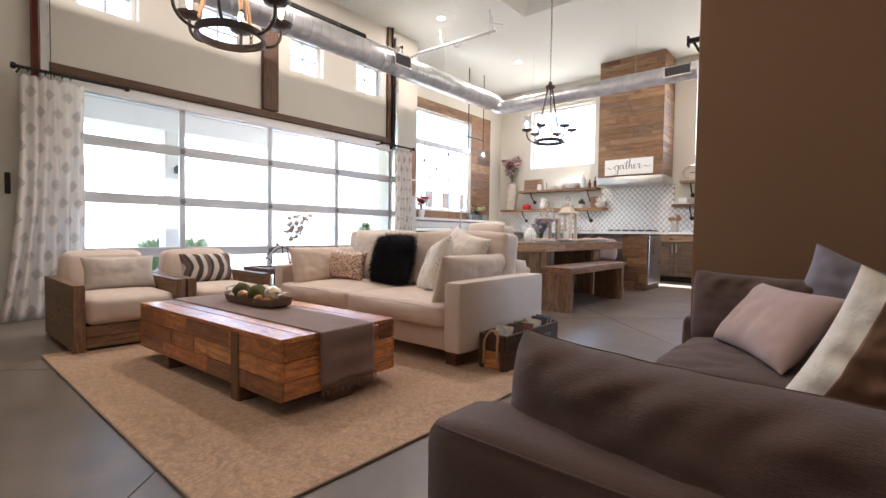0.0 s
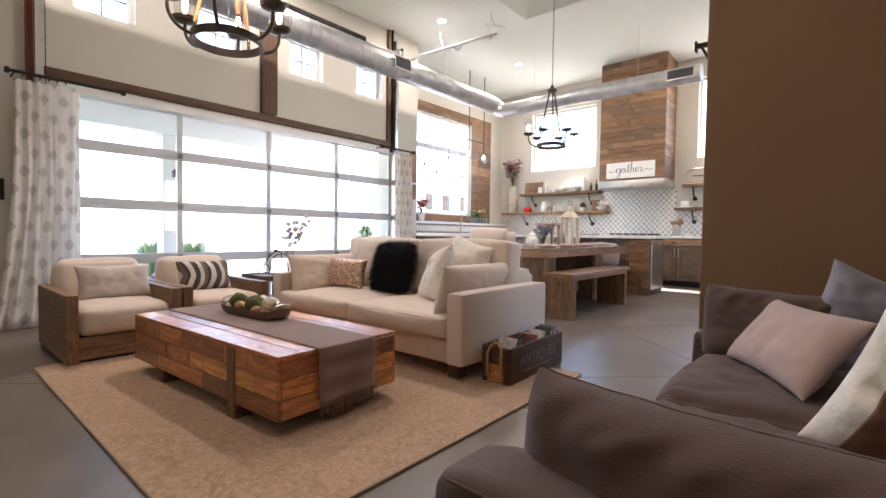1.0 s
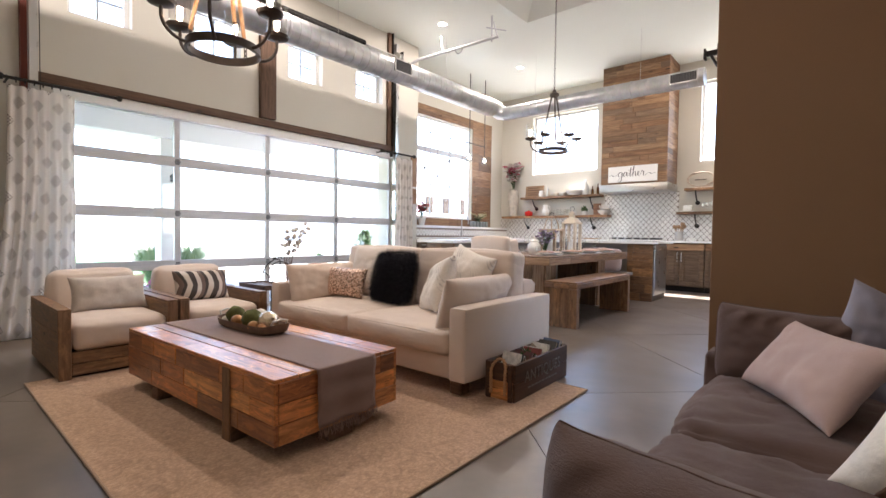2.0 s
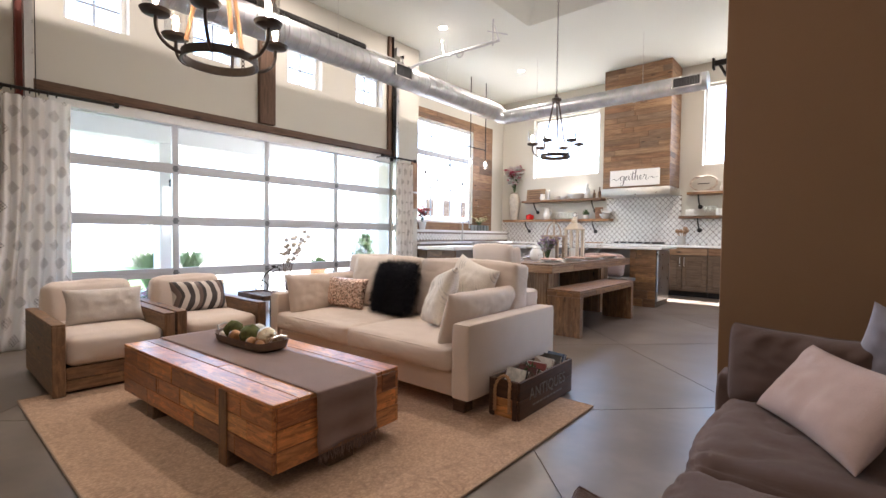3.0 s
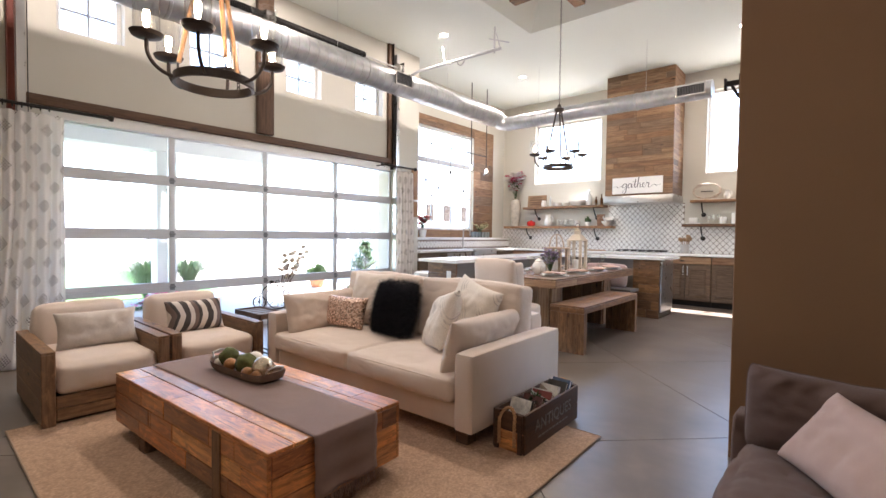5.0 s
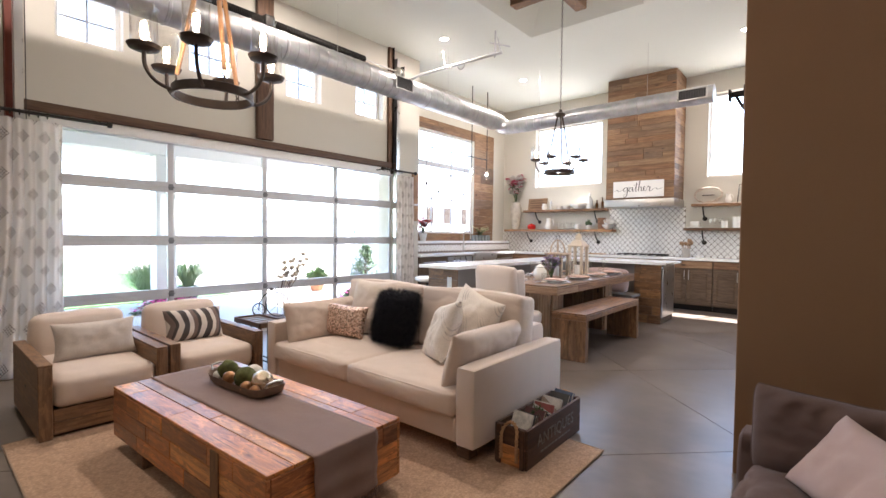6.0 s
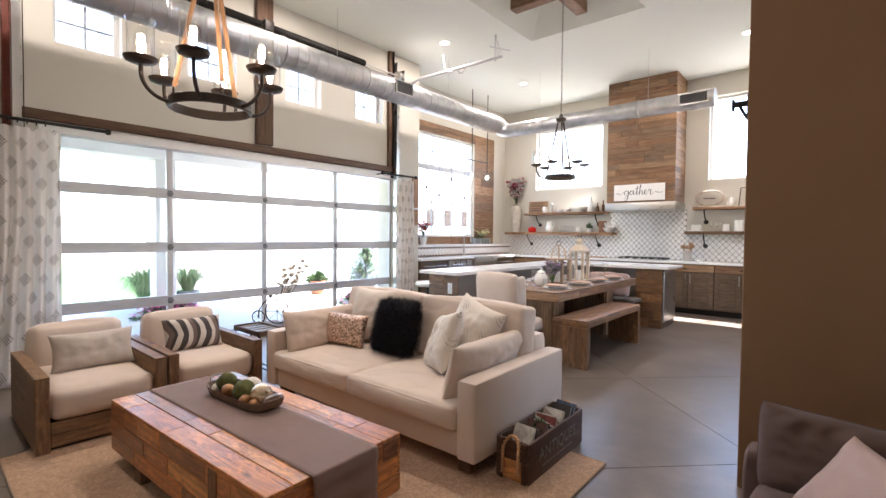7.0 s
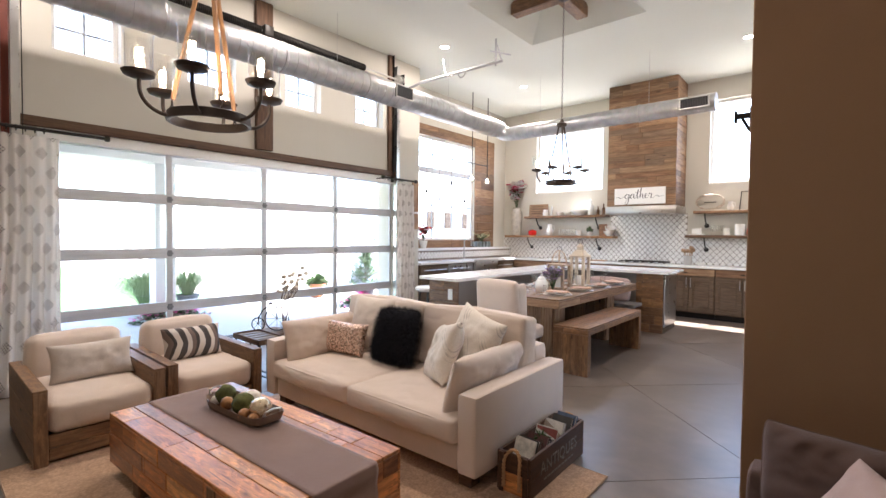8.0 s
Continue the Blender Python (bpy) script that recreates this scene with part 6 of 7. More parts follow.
for xx, hh in ((-3.86, 0.9), (-3.74, 1.15)):
    turned("bottle", [(0, 0), (0.028, 0), (0.03, 0.01), (0.03, 0.11 * hh), (0.012, 0.14 * hh), (0.012, 0.19 * hh), (0.016, 0.2 * hh), (0, 0.205 * hh)], amber, "small amber glass bottle on the upper shelf", "bottle", (xx, 9.7, SU), 18, "amber bottles")
# shelves by the hood
RU, RL = 1.936, 1.491
bm = bmesh.new()
for k in range(4):
    tube(bm, [((0.235 - 0.008 * k) * math.cos(a), 0.01 * math.sin(5 * a + k), 0.165 + (0.145 - 0.006 * k) * math.sin(a + 0.05 * k) + 0.006 * math.sin(9 * a + k)) for a in [2 * math.pi * e / 36 for e in range(37)]], 0.007, 6, False)
tw = single("twig_wreath", bm, plain("bleached twig", (0.50, 0.42, 0.34), 0.85, var=0.3, scale=30), "oval bleached twig frame on the shelf", "wreath", m=(-1.78, 9.74, RU))
part("panel_bar", box(bmesh.new(), -0.1, 0.1, -0.004, 0.004, 0.15, 0.165), ink, tw, smooth=0)
jug((-1.45, 9.68, RU), 0.72)
single("wire_easel", tube(bmesh.new(), [(-0.12, 0, 0.0), (-0.12, 0, 0.05), (-0.1, 0.02, 0.33), (0.1, 0.02, 0.33), (0.12, 0, 0.05), (0.12, 0, 0)], 0.008, 8), black_iron, "thin black wire easel on the shelf", "easel", m=(-1.2, 9.76, RU))
single("butter_dish", box(box(bmesh.new(), -0.13, 0.13, -0.07, 0.07, 0, 0.018, 0.006, 1), -0.075, 0.075, -0.045, 0.045, 0.019, 0.12, 0.012, 2), ceramic, "white butter dish on the lower shelf", "dish", m=(-1.98, 9.70, RL))
for k in range(3):
    turned("stem_glass", [(0.03, 0), (0.03, 0.003), (0.004, 0.006), (0.004, 0.07), (0.03, 0.1), (0.035, 0.16), (0.032, 0.18), (0.03, 0.18), (0.03, 0.1), (0, 0.075)], lamp_glass, "clear stemmed glass on the shelf", "glass", (-1.73 + 0.08 * k, 9.7, RL), 18, "shelf stem glasses")
turned("canister", [(0, 0), (0.055, 0), (0.055, 0.12), (0.05, 0.125), (0, 0.125)], ceramic, "short white canister on the shelf", "canister", (-1.5, 9.7, RL))
turned("canister", [(0, 0), (0.075, 0), (0.075, 0.19), (0.07, 0.195), (0, 0.195)], ceramic, "tall white canister on the shelf", "canister", (-1.30, 9.7, RL))
turned("enamel_pot", [(0, 0), (0.06, 0), (0.07, 0.02), (0.07, 0.1), (0.06, 0.115), (0.02, 0.12), (0.01, 0.135), (0, 0.135)], red_enamel, "red enamel canister on the shelf", "pot", (-1.13, 9.7, RL))
# worktop things
ck = thing("cooktop", (-2.85, 9.52, CT), "black gas cooktop with iron grates on the worktop", "cooktop")
part("plate", box(bmesh.new(), -0.45, 0.45, -0.25, 0.25, 0.0, 0.012, 0.004, 1), steel, ck)
for k in range(3):
    g = bmesh.new()
    for q in range(4):
        box(g, -0.42 + 0.285 * k, -0.15 + 0.285 * k, -0.21 + 0.135 * q, -0.195 + 0.135 * q, 0.028, 0.042)
    for xx in (-0.42, -0.285, -0.165):
        box(g, xx + 0.285 * k, xx + 0.015 + 0.285 * k, -0.22, 0.22, 0.012, 0.04)
    part("grate", g, black_iron, ck, smooth=0)
for k in range(5):
    part("knob", lathe(bmesh.new(), [(0, 0), (0.02, 0), (0.018, 0.025), (0, 0.026)], 14, (-0.3 + 0.15 * k, -0.23, 0.012)), steel, ck)
uc = thing("utensil_crock", (-2.08, 9.55, CT), "grey crock of wooden spoons on the worktop", "utensil crock")
part("crock", lathe(bmesh.new(), [(0, 0), (0.07, 0), (0.075, 0.02), (0.07, 0.17), (0.062, 0.17), (0.06, 0.03), (0, 0.02)], 24), plain("grey crock", (0.42, 0.39, 0.36), 0.5, var=0.15), uc)
rk = random.Random(4)
for k in range(8):
    a, l = rk.uniform(0, 6.28), rk.uniform(0.24, 0.32)
    e = Vector((0.09 * math.cos(a), 0.09 * math.sin(a), l))
    b = tube(bmesh.new(), [(0.02 * math.cos(a), 0.02 * math.sin(a), 0.03), tuple(e * 0.85)], 0.006, 6)
    ball(b, 0.028, tuple(e), 2, 1.4)
    part("spoon", b, tan_wood, uc, "wooden spoon")
turned("salt_bowl", [(0, 0), (0.045, 0), (0.07, 0.05), (0.06, 0.05), (0, 0.015)], ceramic, "small white salt bowl on the worktop", "bowl", (-1.86, 9.5, CT))
single("cutting_board", box(bmesh.new(), -0.16, 0.16, -0.1, 0.1, 0, 0.022, 0.005, 1), tan_wood, "wooden cutting board on the worktop", "cutting board", m=(-3.75, 9.5, CT))
fc = thing("faucet", (-6.0, 7.85, CT), "tall chrome gooseneck kitchen faucet", "faucet")
part("spout", tube(bmesh.new(), [(0, 0, 0), (0, 0, 0.36)] + [(0.09 - 0.09 * math.cos(a), 0, 0.36 + 0.1 * math.sin(a)) for a in [math.pi * k / 10 for k in range(1, 11)]] + [(0.18, 0, 0.28)], 0.013, 10), steel, fc)
part("spring_coil", tube(bmesh.new(), [(0, 0, 0.02), (0, 0, 0.2)], 0.022, 12), steel, fc)
part("lever", tube(bmesh.new(), [(0, 0.02, 0.08), (0.02, 0.09, 0.12)], 0.008, 8), steel, fc)
sk = thing("sink", (-5.74, 8.05, 0.0), "white farmhouse sink under the window", "sink")
part("apron", box(bmesh.new(), -0.2, 0.20, -0.4, 0.4, 0.66, CT + 0.006, 0.012, 2), steel, sk)
for k, (y, n) in enumerate(((6.78, 1),)):
    turned("flower_pot", [(0, 0), (0.055, 0), (0.08, 0.12), (0.085, 0.15), (0.07, 0.15), (0, 0.12)], ceramic, "white flower pot on the window ledge", "pot", (-6.19, y, 1.18))
    spray("flowers", (-6.19, y, 1.30), 10, 0.32, 0.16, [plain("red petals", (0.6, 0.03, 0.02), 0.6, var=0.2)], 0.045, "red flowers in a white pot on the ledge", "flowers", 6, 10)
wb = thing("herb_planter", (-6.19, 8.74, 1.18), "glass jar planter with white blossoms on the ledge", "planter")
for k in range(6):
    part("jar", lathe(bmesh.new(), [(0, 0), (0.035, 0), (0.038, 0.11), (0.03, 0.13), (0, 0.13)], 14, (0, -0.3 + 0.12 * k, 0)), plain("grey jar glass", (0.25, 0.28, 0.28), 0.2, var=0.1, bump=0.0) if k == 0 else bpy.data.materials["grey jar glass"], wb)
spray("flowers", (-6.19, 8.72, 1.29), 12, 0.22, 0.34, [plain("cream petals", (0.72, 0.66, 0.40), 0.7, var=0.1)], 0.03, "cream blossoms in glass jars on the ledge", "flowers", 9, 8)
# pot rail and pendants by the window
pr = thing("pot_rail", (-5.72, 7.2, 2.92), "twisted iron rail with jar pendants before the window", "rail")
part("bar", tube(bmesh.new(), [(0.004 * math.sin(k * 1.3), -1.05 + 0.035 * k, 0.004 * math.cos(k * 1.3)) for k in range(61)], 0.010, 6), black_iron, pr)
for y, low in ((0.52, -0.24), (1.06, -0.24)):
    part("drop_rod", tube(bmesh.new(), [(0, y, ZC - 2.92), (0, y, low)], 0.009, 8), black_iron, pr)
    g = part("jar_shade", lathe(bmesh.new(), [(0.045, low - 0.16), (0.05, low - 0.15), (0.05, low - 0.03), (0.03, low), (0.027, low), (0.047, low - 0.03), (0.047, low - 0.15)], 18, (0, y, 0)), lamp_glass, pr, "clear glass jar shade")
    part("bulb", ball(bmesh.new(), 0.022, (0, y, low - 0.07), 2, 1.3), bulb_glow, pr, "glowing bulb")
for y, low in ((-0.85, -0.66), (-0.5, -0.78), (-0.15, -0.45), (0.28, -0.78)):
    part("cord", tube(bmesh.new(), [(0, y, 0), (0, y, low)], 0.0025, 5), black_iron, pr)
    part("socket", lathe(bmesh.new(), [(0, low - 0.05), (0.02, low - 0.045), (0.02, low), (0.008, low + 0.02), (0, low + 0.02)], 12, (0, y, 0)), black_iron, pr)
wp = thing("wall_board", (XG + 0.002, 5.965, 1.96), "weathered wooden board hung on the wall end", "wall board")
part("board", box(bmesh.new(), -0.42, 0.42, -0.075, 0.075, 0, 0.022, 0.003, 1), reclaimed_grey, wp, "", axes((0, 0, 0), (0, 0, 1), (0, -1, 0), (1, 0, 0)))
part("hook_plate", box(bmesh.new(), 0.022, 0.05, -0.06, 0.06, -0.15, -0.12, 0.003, 1), white_trim, wp)


# ---- island ----
isl = thing("kitchen_island", (-3.65, 6.3, 0), "kitchen island with reclaimed plank ends and grey panels", "island")
part("body", box(bmesh.new(), -0.20, 0.22, -1.88, 1.85, 0.0, 0.889), grey_panel, isl, "grey painted panel body", smooth=0)
part("body", box(bmesh.new(), 0.222, 1.32, 1.19, 1.85, 0.0, 0.889), grey_panel, isl, "grey painted panel body", smooth=0)
ri = random.Random(30)
boards(isl, (-0.22, -1.882, 0.0), (1, 0, 0), (0, 0, 1), 0.46, 0.885, 7, (1, 1, 2), bench_wood, ri, 0.02)
boards(isl, (1.32, 1.152, 0.0), (1, 0, 0), (0, 0, 1), 0.39, 0.885, 7, (1, 2), bench_wood, ri, 0.02)
part("end_block", box(bmesh.new(), 1.322, 1.70, 1.153, 1.85, 0.0, 0.887), cabinet_wood, isl, smooth=0)
part("appliance", box(bmesh.new(), 1.702, 1.722, 1.19, 1.83, 0.09, 0.87, 0.004, 1), steel, isl, "stainless wine fridge front")
part("outlet_plate", box(bmesh.new(), 0.09, 0.16, -1.91, -1.903, 0.66, 0.79, 0.003, 1), white_trim, isl, "white outlet plate")
bm = bmesh.new()
pts = [(-0.30, -2.0), (0.30, -2.0), (0.30, 1.06), (1.80, 1.06), (1.80, 1.93), (-0.30, 1.93)]
top = [bm.verts.new((*p, 0.93)) for p in pts]
low = [bm.verts.new((*p, 0.892)) for p in pts]
bm.faces.new(top)
bm.faces.new(low[::-1])
for i in range(6):
    j = (i + 1) % 6
    bm.faces.new((low[i], low[j], top[j], top[i]))
bmesh.ops.bevel(bm, geom=list(bm.edges), offset=0.004, segments=1, affect="EDGES")
single("island_top", bm, quartz, "white quartz island top", "worktop", m=(-3.65, 6.3, 0))


def bar_stool(at):
    s = thing("bar_stool", at, "bar stool with a white round seat by the island", "stool", "bar stools")
    part("seat", lathe(bmesh.new(), [(0, 0.60), (0.16, 0.605), (0.185, 0.63), (0.185, 0.66), (0.16, 0.675), (0, 0.68)], 28), ceramic, s)
    for k in range(4):
        a = math.pi / 4 + math.pi / 2 * k
        part("leg", tube(bmesh.new(), [(0.11 * math.cos(a), 0.11 * math.sin(a), 0.61), (0.19 * math.cos(a), 0.19 * math.sin(a), 0)], 0.012, 8), black_iron, s)
    part("foot_ring", tube(bmesh.new(), [(0.165 * math.cos(a), 0.165 * math.sin(a), 0.2) for a in [2 * math.pi * k / 20 for k in range(21)]], 0.008, 6, False), black_iron, s)


for y in (5.2, 6.0, 6.8):
    bar_stool((-4.62, y, 0))


# ---- dining ----
def slab_box(parent, x0, x1, y0, y1, z0, z1, rows, along, rnd, mt, core=True):
    """A thick board block: a core with boards on its top and sides. along: 'x' or 'y'."""
    t = 0.018
    part("core", box(bmesh.new(), x0 + t - 0.002, x1 - t + 0.002, y0 + t - 0.002, y1 - t + 0.002, z0 + 0.002, z1 - t + 0.002), walnut_dark, parent, smooth=0)
    if along == "y":
        boards(parent, (x1, y0, z1 - t), (0, 1, 0), (-1, 0, 0), y1 - y0, x1 - x0, rows, (1, 2), mt, rnd, t, jut=0.0008)
    else:
        boards(parent, (x0, y0, z1 - t), (1, 0, 0), (0, 1, 0), x1 - x0, y1 - y0, rows, (1, 2), mt, rnd, t, jut=0.0008)
    zt = z1 - t - 0.001
    boards(parent, (x0, y0 + t, z0), (1, 0, 0), (0, 0, 1), x1 - x0, zt - z0, 1, (2, 3), mt, rnd, t, jut=0.0008)
    boards(parent, (x1, y1 - t, z0), (-1, 0, 0), (0, 0, 1), x1 - x0, zt - z0, 1, (2, 3), mt, rnd, t, jut=0.0008)
    boards(parent, (x1 - t, y0 + t, z0), (0, 1, 0), (0, 0, 1), y1 - y0 - 2 * t, zt - z0, 1, (2, 3), mt, rnd, t, jut=0.0008)
    boards(parent, (x0 + t, y1 - t, z0), (0, -1, 0), (0, 0, 1), y1 - y0 - 2 * t, zt - z0, 1, (2, 3), mt, rnd, t, jut=0.0008)


rd = random.Random(41)
dt = thing("dining_table", (-2.72, 5.86, 0), "long chunky reclaimed wood dining table set for a meal", "dining table")
slab_box(dt, -0.52, 0.50, -1.25, 1.24, 0.665, 0.765, 7, "y", rd, reclaimed_grey)
for y in (-0.85, 0.72):
    lg = part("leg_block", box(bmesh.new(), -0.30, 0.30, y - 0.13, y + 0.13, 0.0, 0.664, 0.004, 1), walnut_dark, dt)
    for k in range(4):
        part("plank", box(bmesh.new(), -0.33, 0.33, -0.073, 0.073, 0, 0.018, 0.002, 1), reclaimed_grey, lg, "", axes((-0.225 + 0.15 * k, y - 0.131, 0.332), (0, 0, 1), (-1, 0, 0), (0, -1, 0)))
    for k in range(2):
        part("plank", box(bmesh.new(), -0.33, 0.33, -0.063, 0.063, 0, 0.018, 0.002, 1), reclaimed_grey, lg, "", axes((0.301, y - 0.065 + 0.13 * k, 0.332), (0, 0, 1), (0, -1, 0), (1, 0, 0)))
part("stretcher", box(bmesh.new(), -0.08, 0.08, -0.72, 0.59, 0.1, 0.26, 0.004, 1), walnut_dark, dt)

bn = thing("dining_bench", (-2.08, 5.46, 0), "reclaimed wood bench beside the dining table", "bench")
slab_box(bn, -0.205, 0.18, -0.84, 0.84, 0.425, 0.50, 4, "y", rd, bench_wood)
for y in (-0.80, 0.80):
    lg = part("leg_slab", box(bmesh.new(), -0.19, 0.165, y - 0.022, y + 0.022, 0.0, 0.424), walnut_dark, bn, smooth=0)
    for k in range(4):
        for d in (-1, 1):
            part("plank", box(bmesh.new(), -0.212, 0.212, -0.047, 0.047, 0, 0.016, 0.002, 1), bench_wood, lg, "", axes((-0.155 + 0.096 * k, y + d * 0.022, 0.212), (0, 0, 1), (-d * -1, 0, 0) if d > 0 else (-1, 0, 0), (0, d, 0)))
    part("edge_plank", box(bmesh.new(), -0.212, 0.212, -0.036, 0.036, 0, 0.014, 0.002, 1), bench_wood, lg, "", axes((0.166, y, 0.212), (0, 0, 1), (0, -1, 0), (1, 0, 0)))


def dining_chair(at, label):
    c = thing("dining_chair", at, label, "chair", "upholstered dining chairs")
    part("seat", cushion(0.50, 0.50, 0.14, 0.04, 0.02, 3, 0.003), linen, c, "", pose(0, 0.03, 0.42))
    part("backrest", cushion(0.51, 0.10, 0.60, 0.04, 0.012, 6, 0.003), linen, c, "", pose(0, -0.22, 0.68, 5, 0, 0))
    for s in (-1, 1):
        part("wing", cushion(0.06, 0.16, 0.50, 0.03, 0.004, 8, 0.002), linen, c, "", pose(s * 0.235, -0.15, 0.70, 5, 0, 0))
        for y in (-0.2, 0.24):
            part("leg", box(bmesh.new(), s * 0.21 - 0.022, s * 0.21 + 0.022, y - 0.022, y + 0.022, 0, 0.36, 0.004, 1), walnut_dark, c)


dining_chair((-2.64, 4.34, 0, 0, 0, -4), "cream upholstered dining chair at the table's end")
bq = thing("upholstered_bench", (-2.69, 7.2, 0), "grey upholstered bench against the island", "bench")
part("seat", cushion(0.94, 0.40, 0.05, 0.012, 0.004, 4, 0.001), plain("grey leatherette", (0.19, 0.172, 0.155), 0.5, var=0.08), bq, "", pose(0, 0, 0.425))
part("frame_box", box(bmesh.new(), -0.42, 0.30, -0.08, 0.18, 0.0, 0.40, 0.004, 1), grey_panel, bq)
single("bench_cushion", cushion(0.66, 0.12, 0.34, 0.04, 0.02, 5, 0.006), blush, "peach printed cushion standing on the bench", "cushion", m=(-2.72, 7.32, 0.625, -6, 0, 0))

# table setting
plate = [(0, 0), (0.085, 0), (0.10, 0.006), (0.145, 0.018), (0.148, 0.022), (0.10, 0.012), (0, 0.008)]
napkin_mat = cloth("rust napkin", (0.55, 0.36, 0.27), var=0.25)
for k, (x, y) in enumerate(((-2.42, 4.98), (-2.40, 5.55), (-2.40, 6.12), (-2.98, 4.98), (-3.0, 5.6), (-3.0, 6.2), (-2.40, 6.65))):
    turned("charger", [(0, 0), (0.13, 0), (0.165, 0.008), (0.167, 0.012), (0.13, 0.006), (0, 0.005)], plain("taupe charger", (0.70, 0.63, 0.56), 0.4) if k == 0 else bpy.data.materials["taupe charger"], "pale taupe charger plate on the dining table", "plate", (x, y, 0.766), 32, "charger plates")
    turned("plate", plate, ceramic, "white dinner plate on a charger", "plate", (x, y, 0.775), 32, "dinner plates")
    single("napkin", cushion(0.24, 0.14, 0.016, 0.007, 0.006, 60 + k, 0.034, 22, 0.01), napkin_mat, "folded rust brown napkin on the plate", "napkin", m=(x, y, 0.806, 0, 0, 30 * k), group="napkins")
    gx = x - 0.17 if x > -2.7 else x + 0.17
    turned("wine_glass", [(0.036, 0), (0.036, 0.003), (0.004, 0.008), (0.004, 0.09), (0.03, 0.12), (0.042, 0.16), (0.036, 0.22), (0.034, 0.22), (0.04, 0.16), (0.028, 0.122), (0, 0.094)], lamp_glass, "clear wine glass on the dining table", "glass", (gx, y + 0.16, 0.766), 20, "wine glasses")
    turned("tumbler", [(0.03, 0.0), (0.034, 0.004), (0.038, 0.10), (0.036, 0.10), (0.031, 0.008), (0, 0.008)], lamp_glass, "clear low tumbler on the dining table", "glass", (gx, y + 0.05, 0.766), 18, "table tumblers")
    fk = thing("fork", (x - 0.19 if x > -2.7 else x + 0.19, y - 0.06, 0.7665, 0, 0, 90), "silver fork laid beside the plate", "cutlery", "forks")
    part("handle", box(bmesh.new(), -0.05, 0.06, -0.006, 0.006, 0.0, 0.003, 0.001, 1), steel, fk)
    for q in range(4):
        part("tine", box(bmesh.new(), -0.095, -0.048, -0.009 + 0.005 * q, -0.006 + 0.005 * q, 0.0, 0.002), steel, fk, smooth=0)
turned("teapot", [(0, 0), (0.06, 0), (0.085, 0.05), (0.08, 0.11), (0.05, 0.15), (0.055, 0.16), (0.03, 0.18), (0.012, 0.19), (0.016, 0.21), (0, 0.22)], ceramic, "white lidded china pot on the dining table", "pot", (-2.72, 5.16, 0.766))


def lantern(at, w, h, material, label, domed):
    l = thing("lantern", at, label, "lantern", "table lanterns")
    part("base", box(bmesh.new(), -w, w, -w, w, 0, 0.025, 0.003, 1), material, l)
    for sx in (-1, 1):
        for sy in (-1, 1):
            part("post", box(bmesh.new(), sx * w * 0.84 - 0.018, sx * w * 0.84 + 0.018, sy * w * 0.84 - 0.018, sy * w * 0.84 + 0.018, 0.026, h, 0.002, 1), material, l)
    part("cap", box(bmesh.new(), -w * 1.08, w * 1.08, -w * 1.08, w * 1.08, h, h + 0.022, 0.003, 1), material, l)
    if domed:
        for k in range(6):
            a = 2 * math.pi * k / 6
            part("rib", tube(bmesh.new(), [(w * 0.9 * math.cos(a) * math.cos(e), w * 0.9 * math.sin(a) * math.cos(e), h + 0.02 + 0.17 * math.sin(e)) for e in [math.pi / 2 * q / 8 for q in range(9)]], 0.006, 6), material, l)
    else:
        part("roof", lathe(bmesh.new(), [(w * 1.3, h + 0.022), (w * 0.75, h + 0.085), (w * 0.45, h + 0.09), (w * 0.45, h + 0.13), (w * 0.55, h + 0.135), (0, h + 0.19)], 4, m=pose(0, 0, 0, 0, 0, 45)), material, l, smooth=0)
    part("ring_handle", tube(bmesh.new(), [(0.03 * math.cos(a), 0, h + 0.21 + 0.03 * math.sin(a)) for a in [2 * math.pi * q / 14 for q in range(15)]], 0.004, 6, False), black_iron, l)
    part("candle", lathe(bmesh.new(), [(0, 0.026), (w * 0.45, 0.026), (w * 0.45, 0.15), (0, 0.152)], 16), ceramic, l, "ivory pillar candle")


bleached = plain("bleached lantern wood", (0.46, 0.34, 0.24), 0.75, var=0.25, scale=18)
lantern((-2.70, 5.58, 0.766), 0.115, 0.30, bleached, "slatted wooden lantern with a domed top", True)
lantern((-2.62, 6.03, 0.766), 0.10, 0.40, plain("cream lantern paint", (0.60, 0.50, 0.38), 0.7, var=0.15), "cream wooden lantern with a peaked roof", False)
spray("flowers", (-2.66, 5.34, 0.766), 22, 0.30, 0.15, [plain("lavender petals", (0.30, 0.20, 0.34), 0.8, var=0.2)], 0.026, "lavender bunch on the dining table", "flowers", 12, 4)

# bracket at the wall's edge
wb2 = thing("wall_bracket", (-0.386, 3.15, 2.10), "black iron bracket on the end of the brown wall", "bracket")
part("plate", box(bmesh.new(), -0.009, 0.0, -0.03, 0.03, -0.09, 0.045, 0.002, 1), black_iron, wb2)
part("arm", box(bmesh.new(), -0.07, -0.009, -0.014, 0.014, -0.010, 0.018, 0.003, 1), black_iron, wb2)
part("end_plate", box(bmesh.new(), -0.082, -0.07, -0.022, 0.022, -0.03, 0.034, 0.003, 1), black_iron, wb2)
part("strut", tube(bmesh.new(), [(-0.045, 0, -0.008), (-0.009, 0, -0.08)], 0.008, 8), black_iron, wb2)


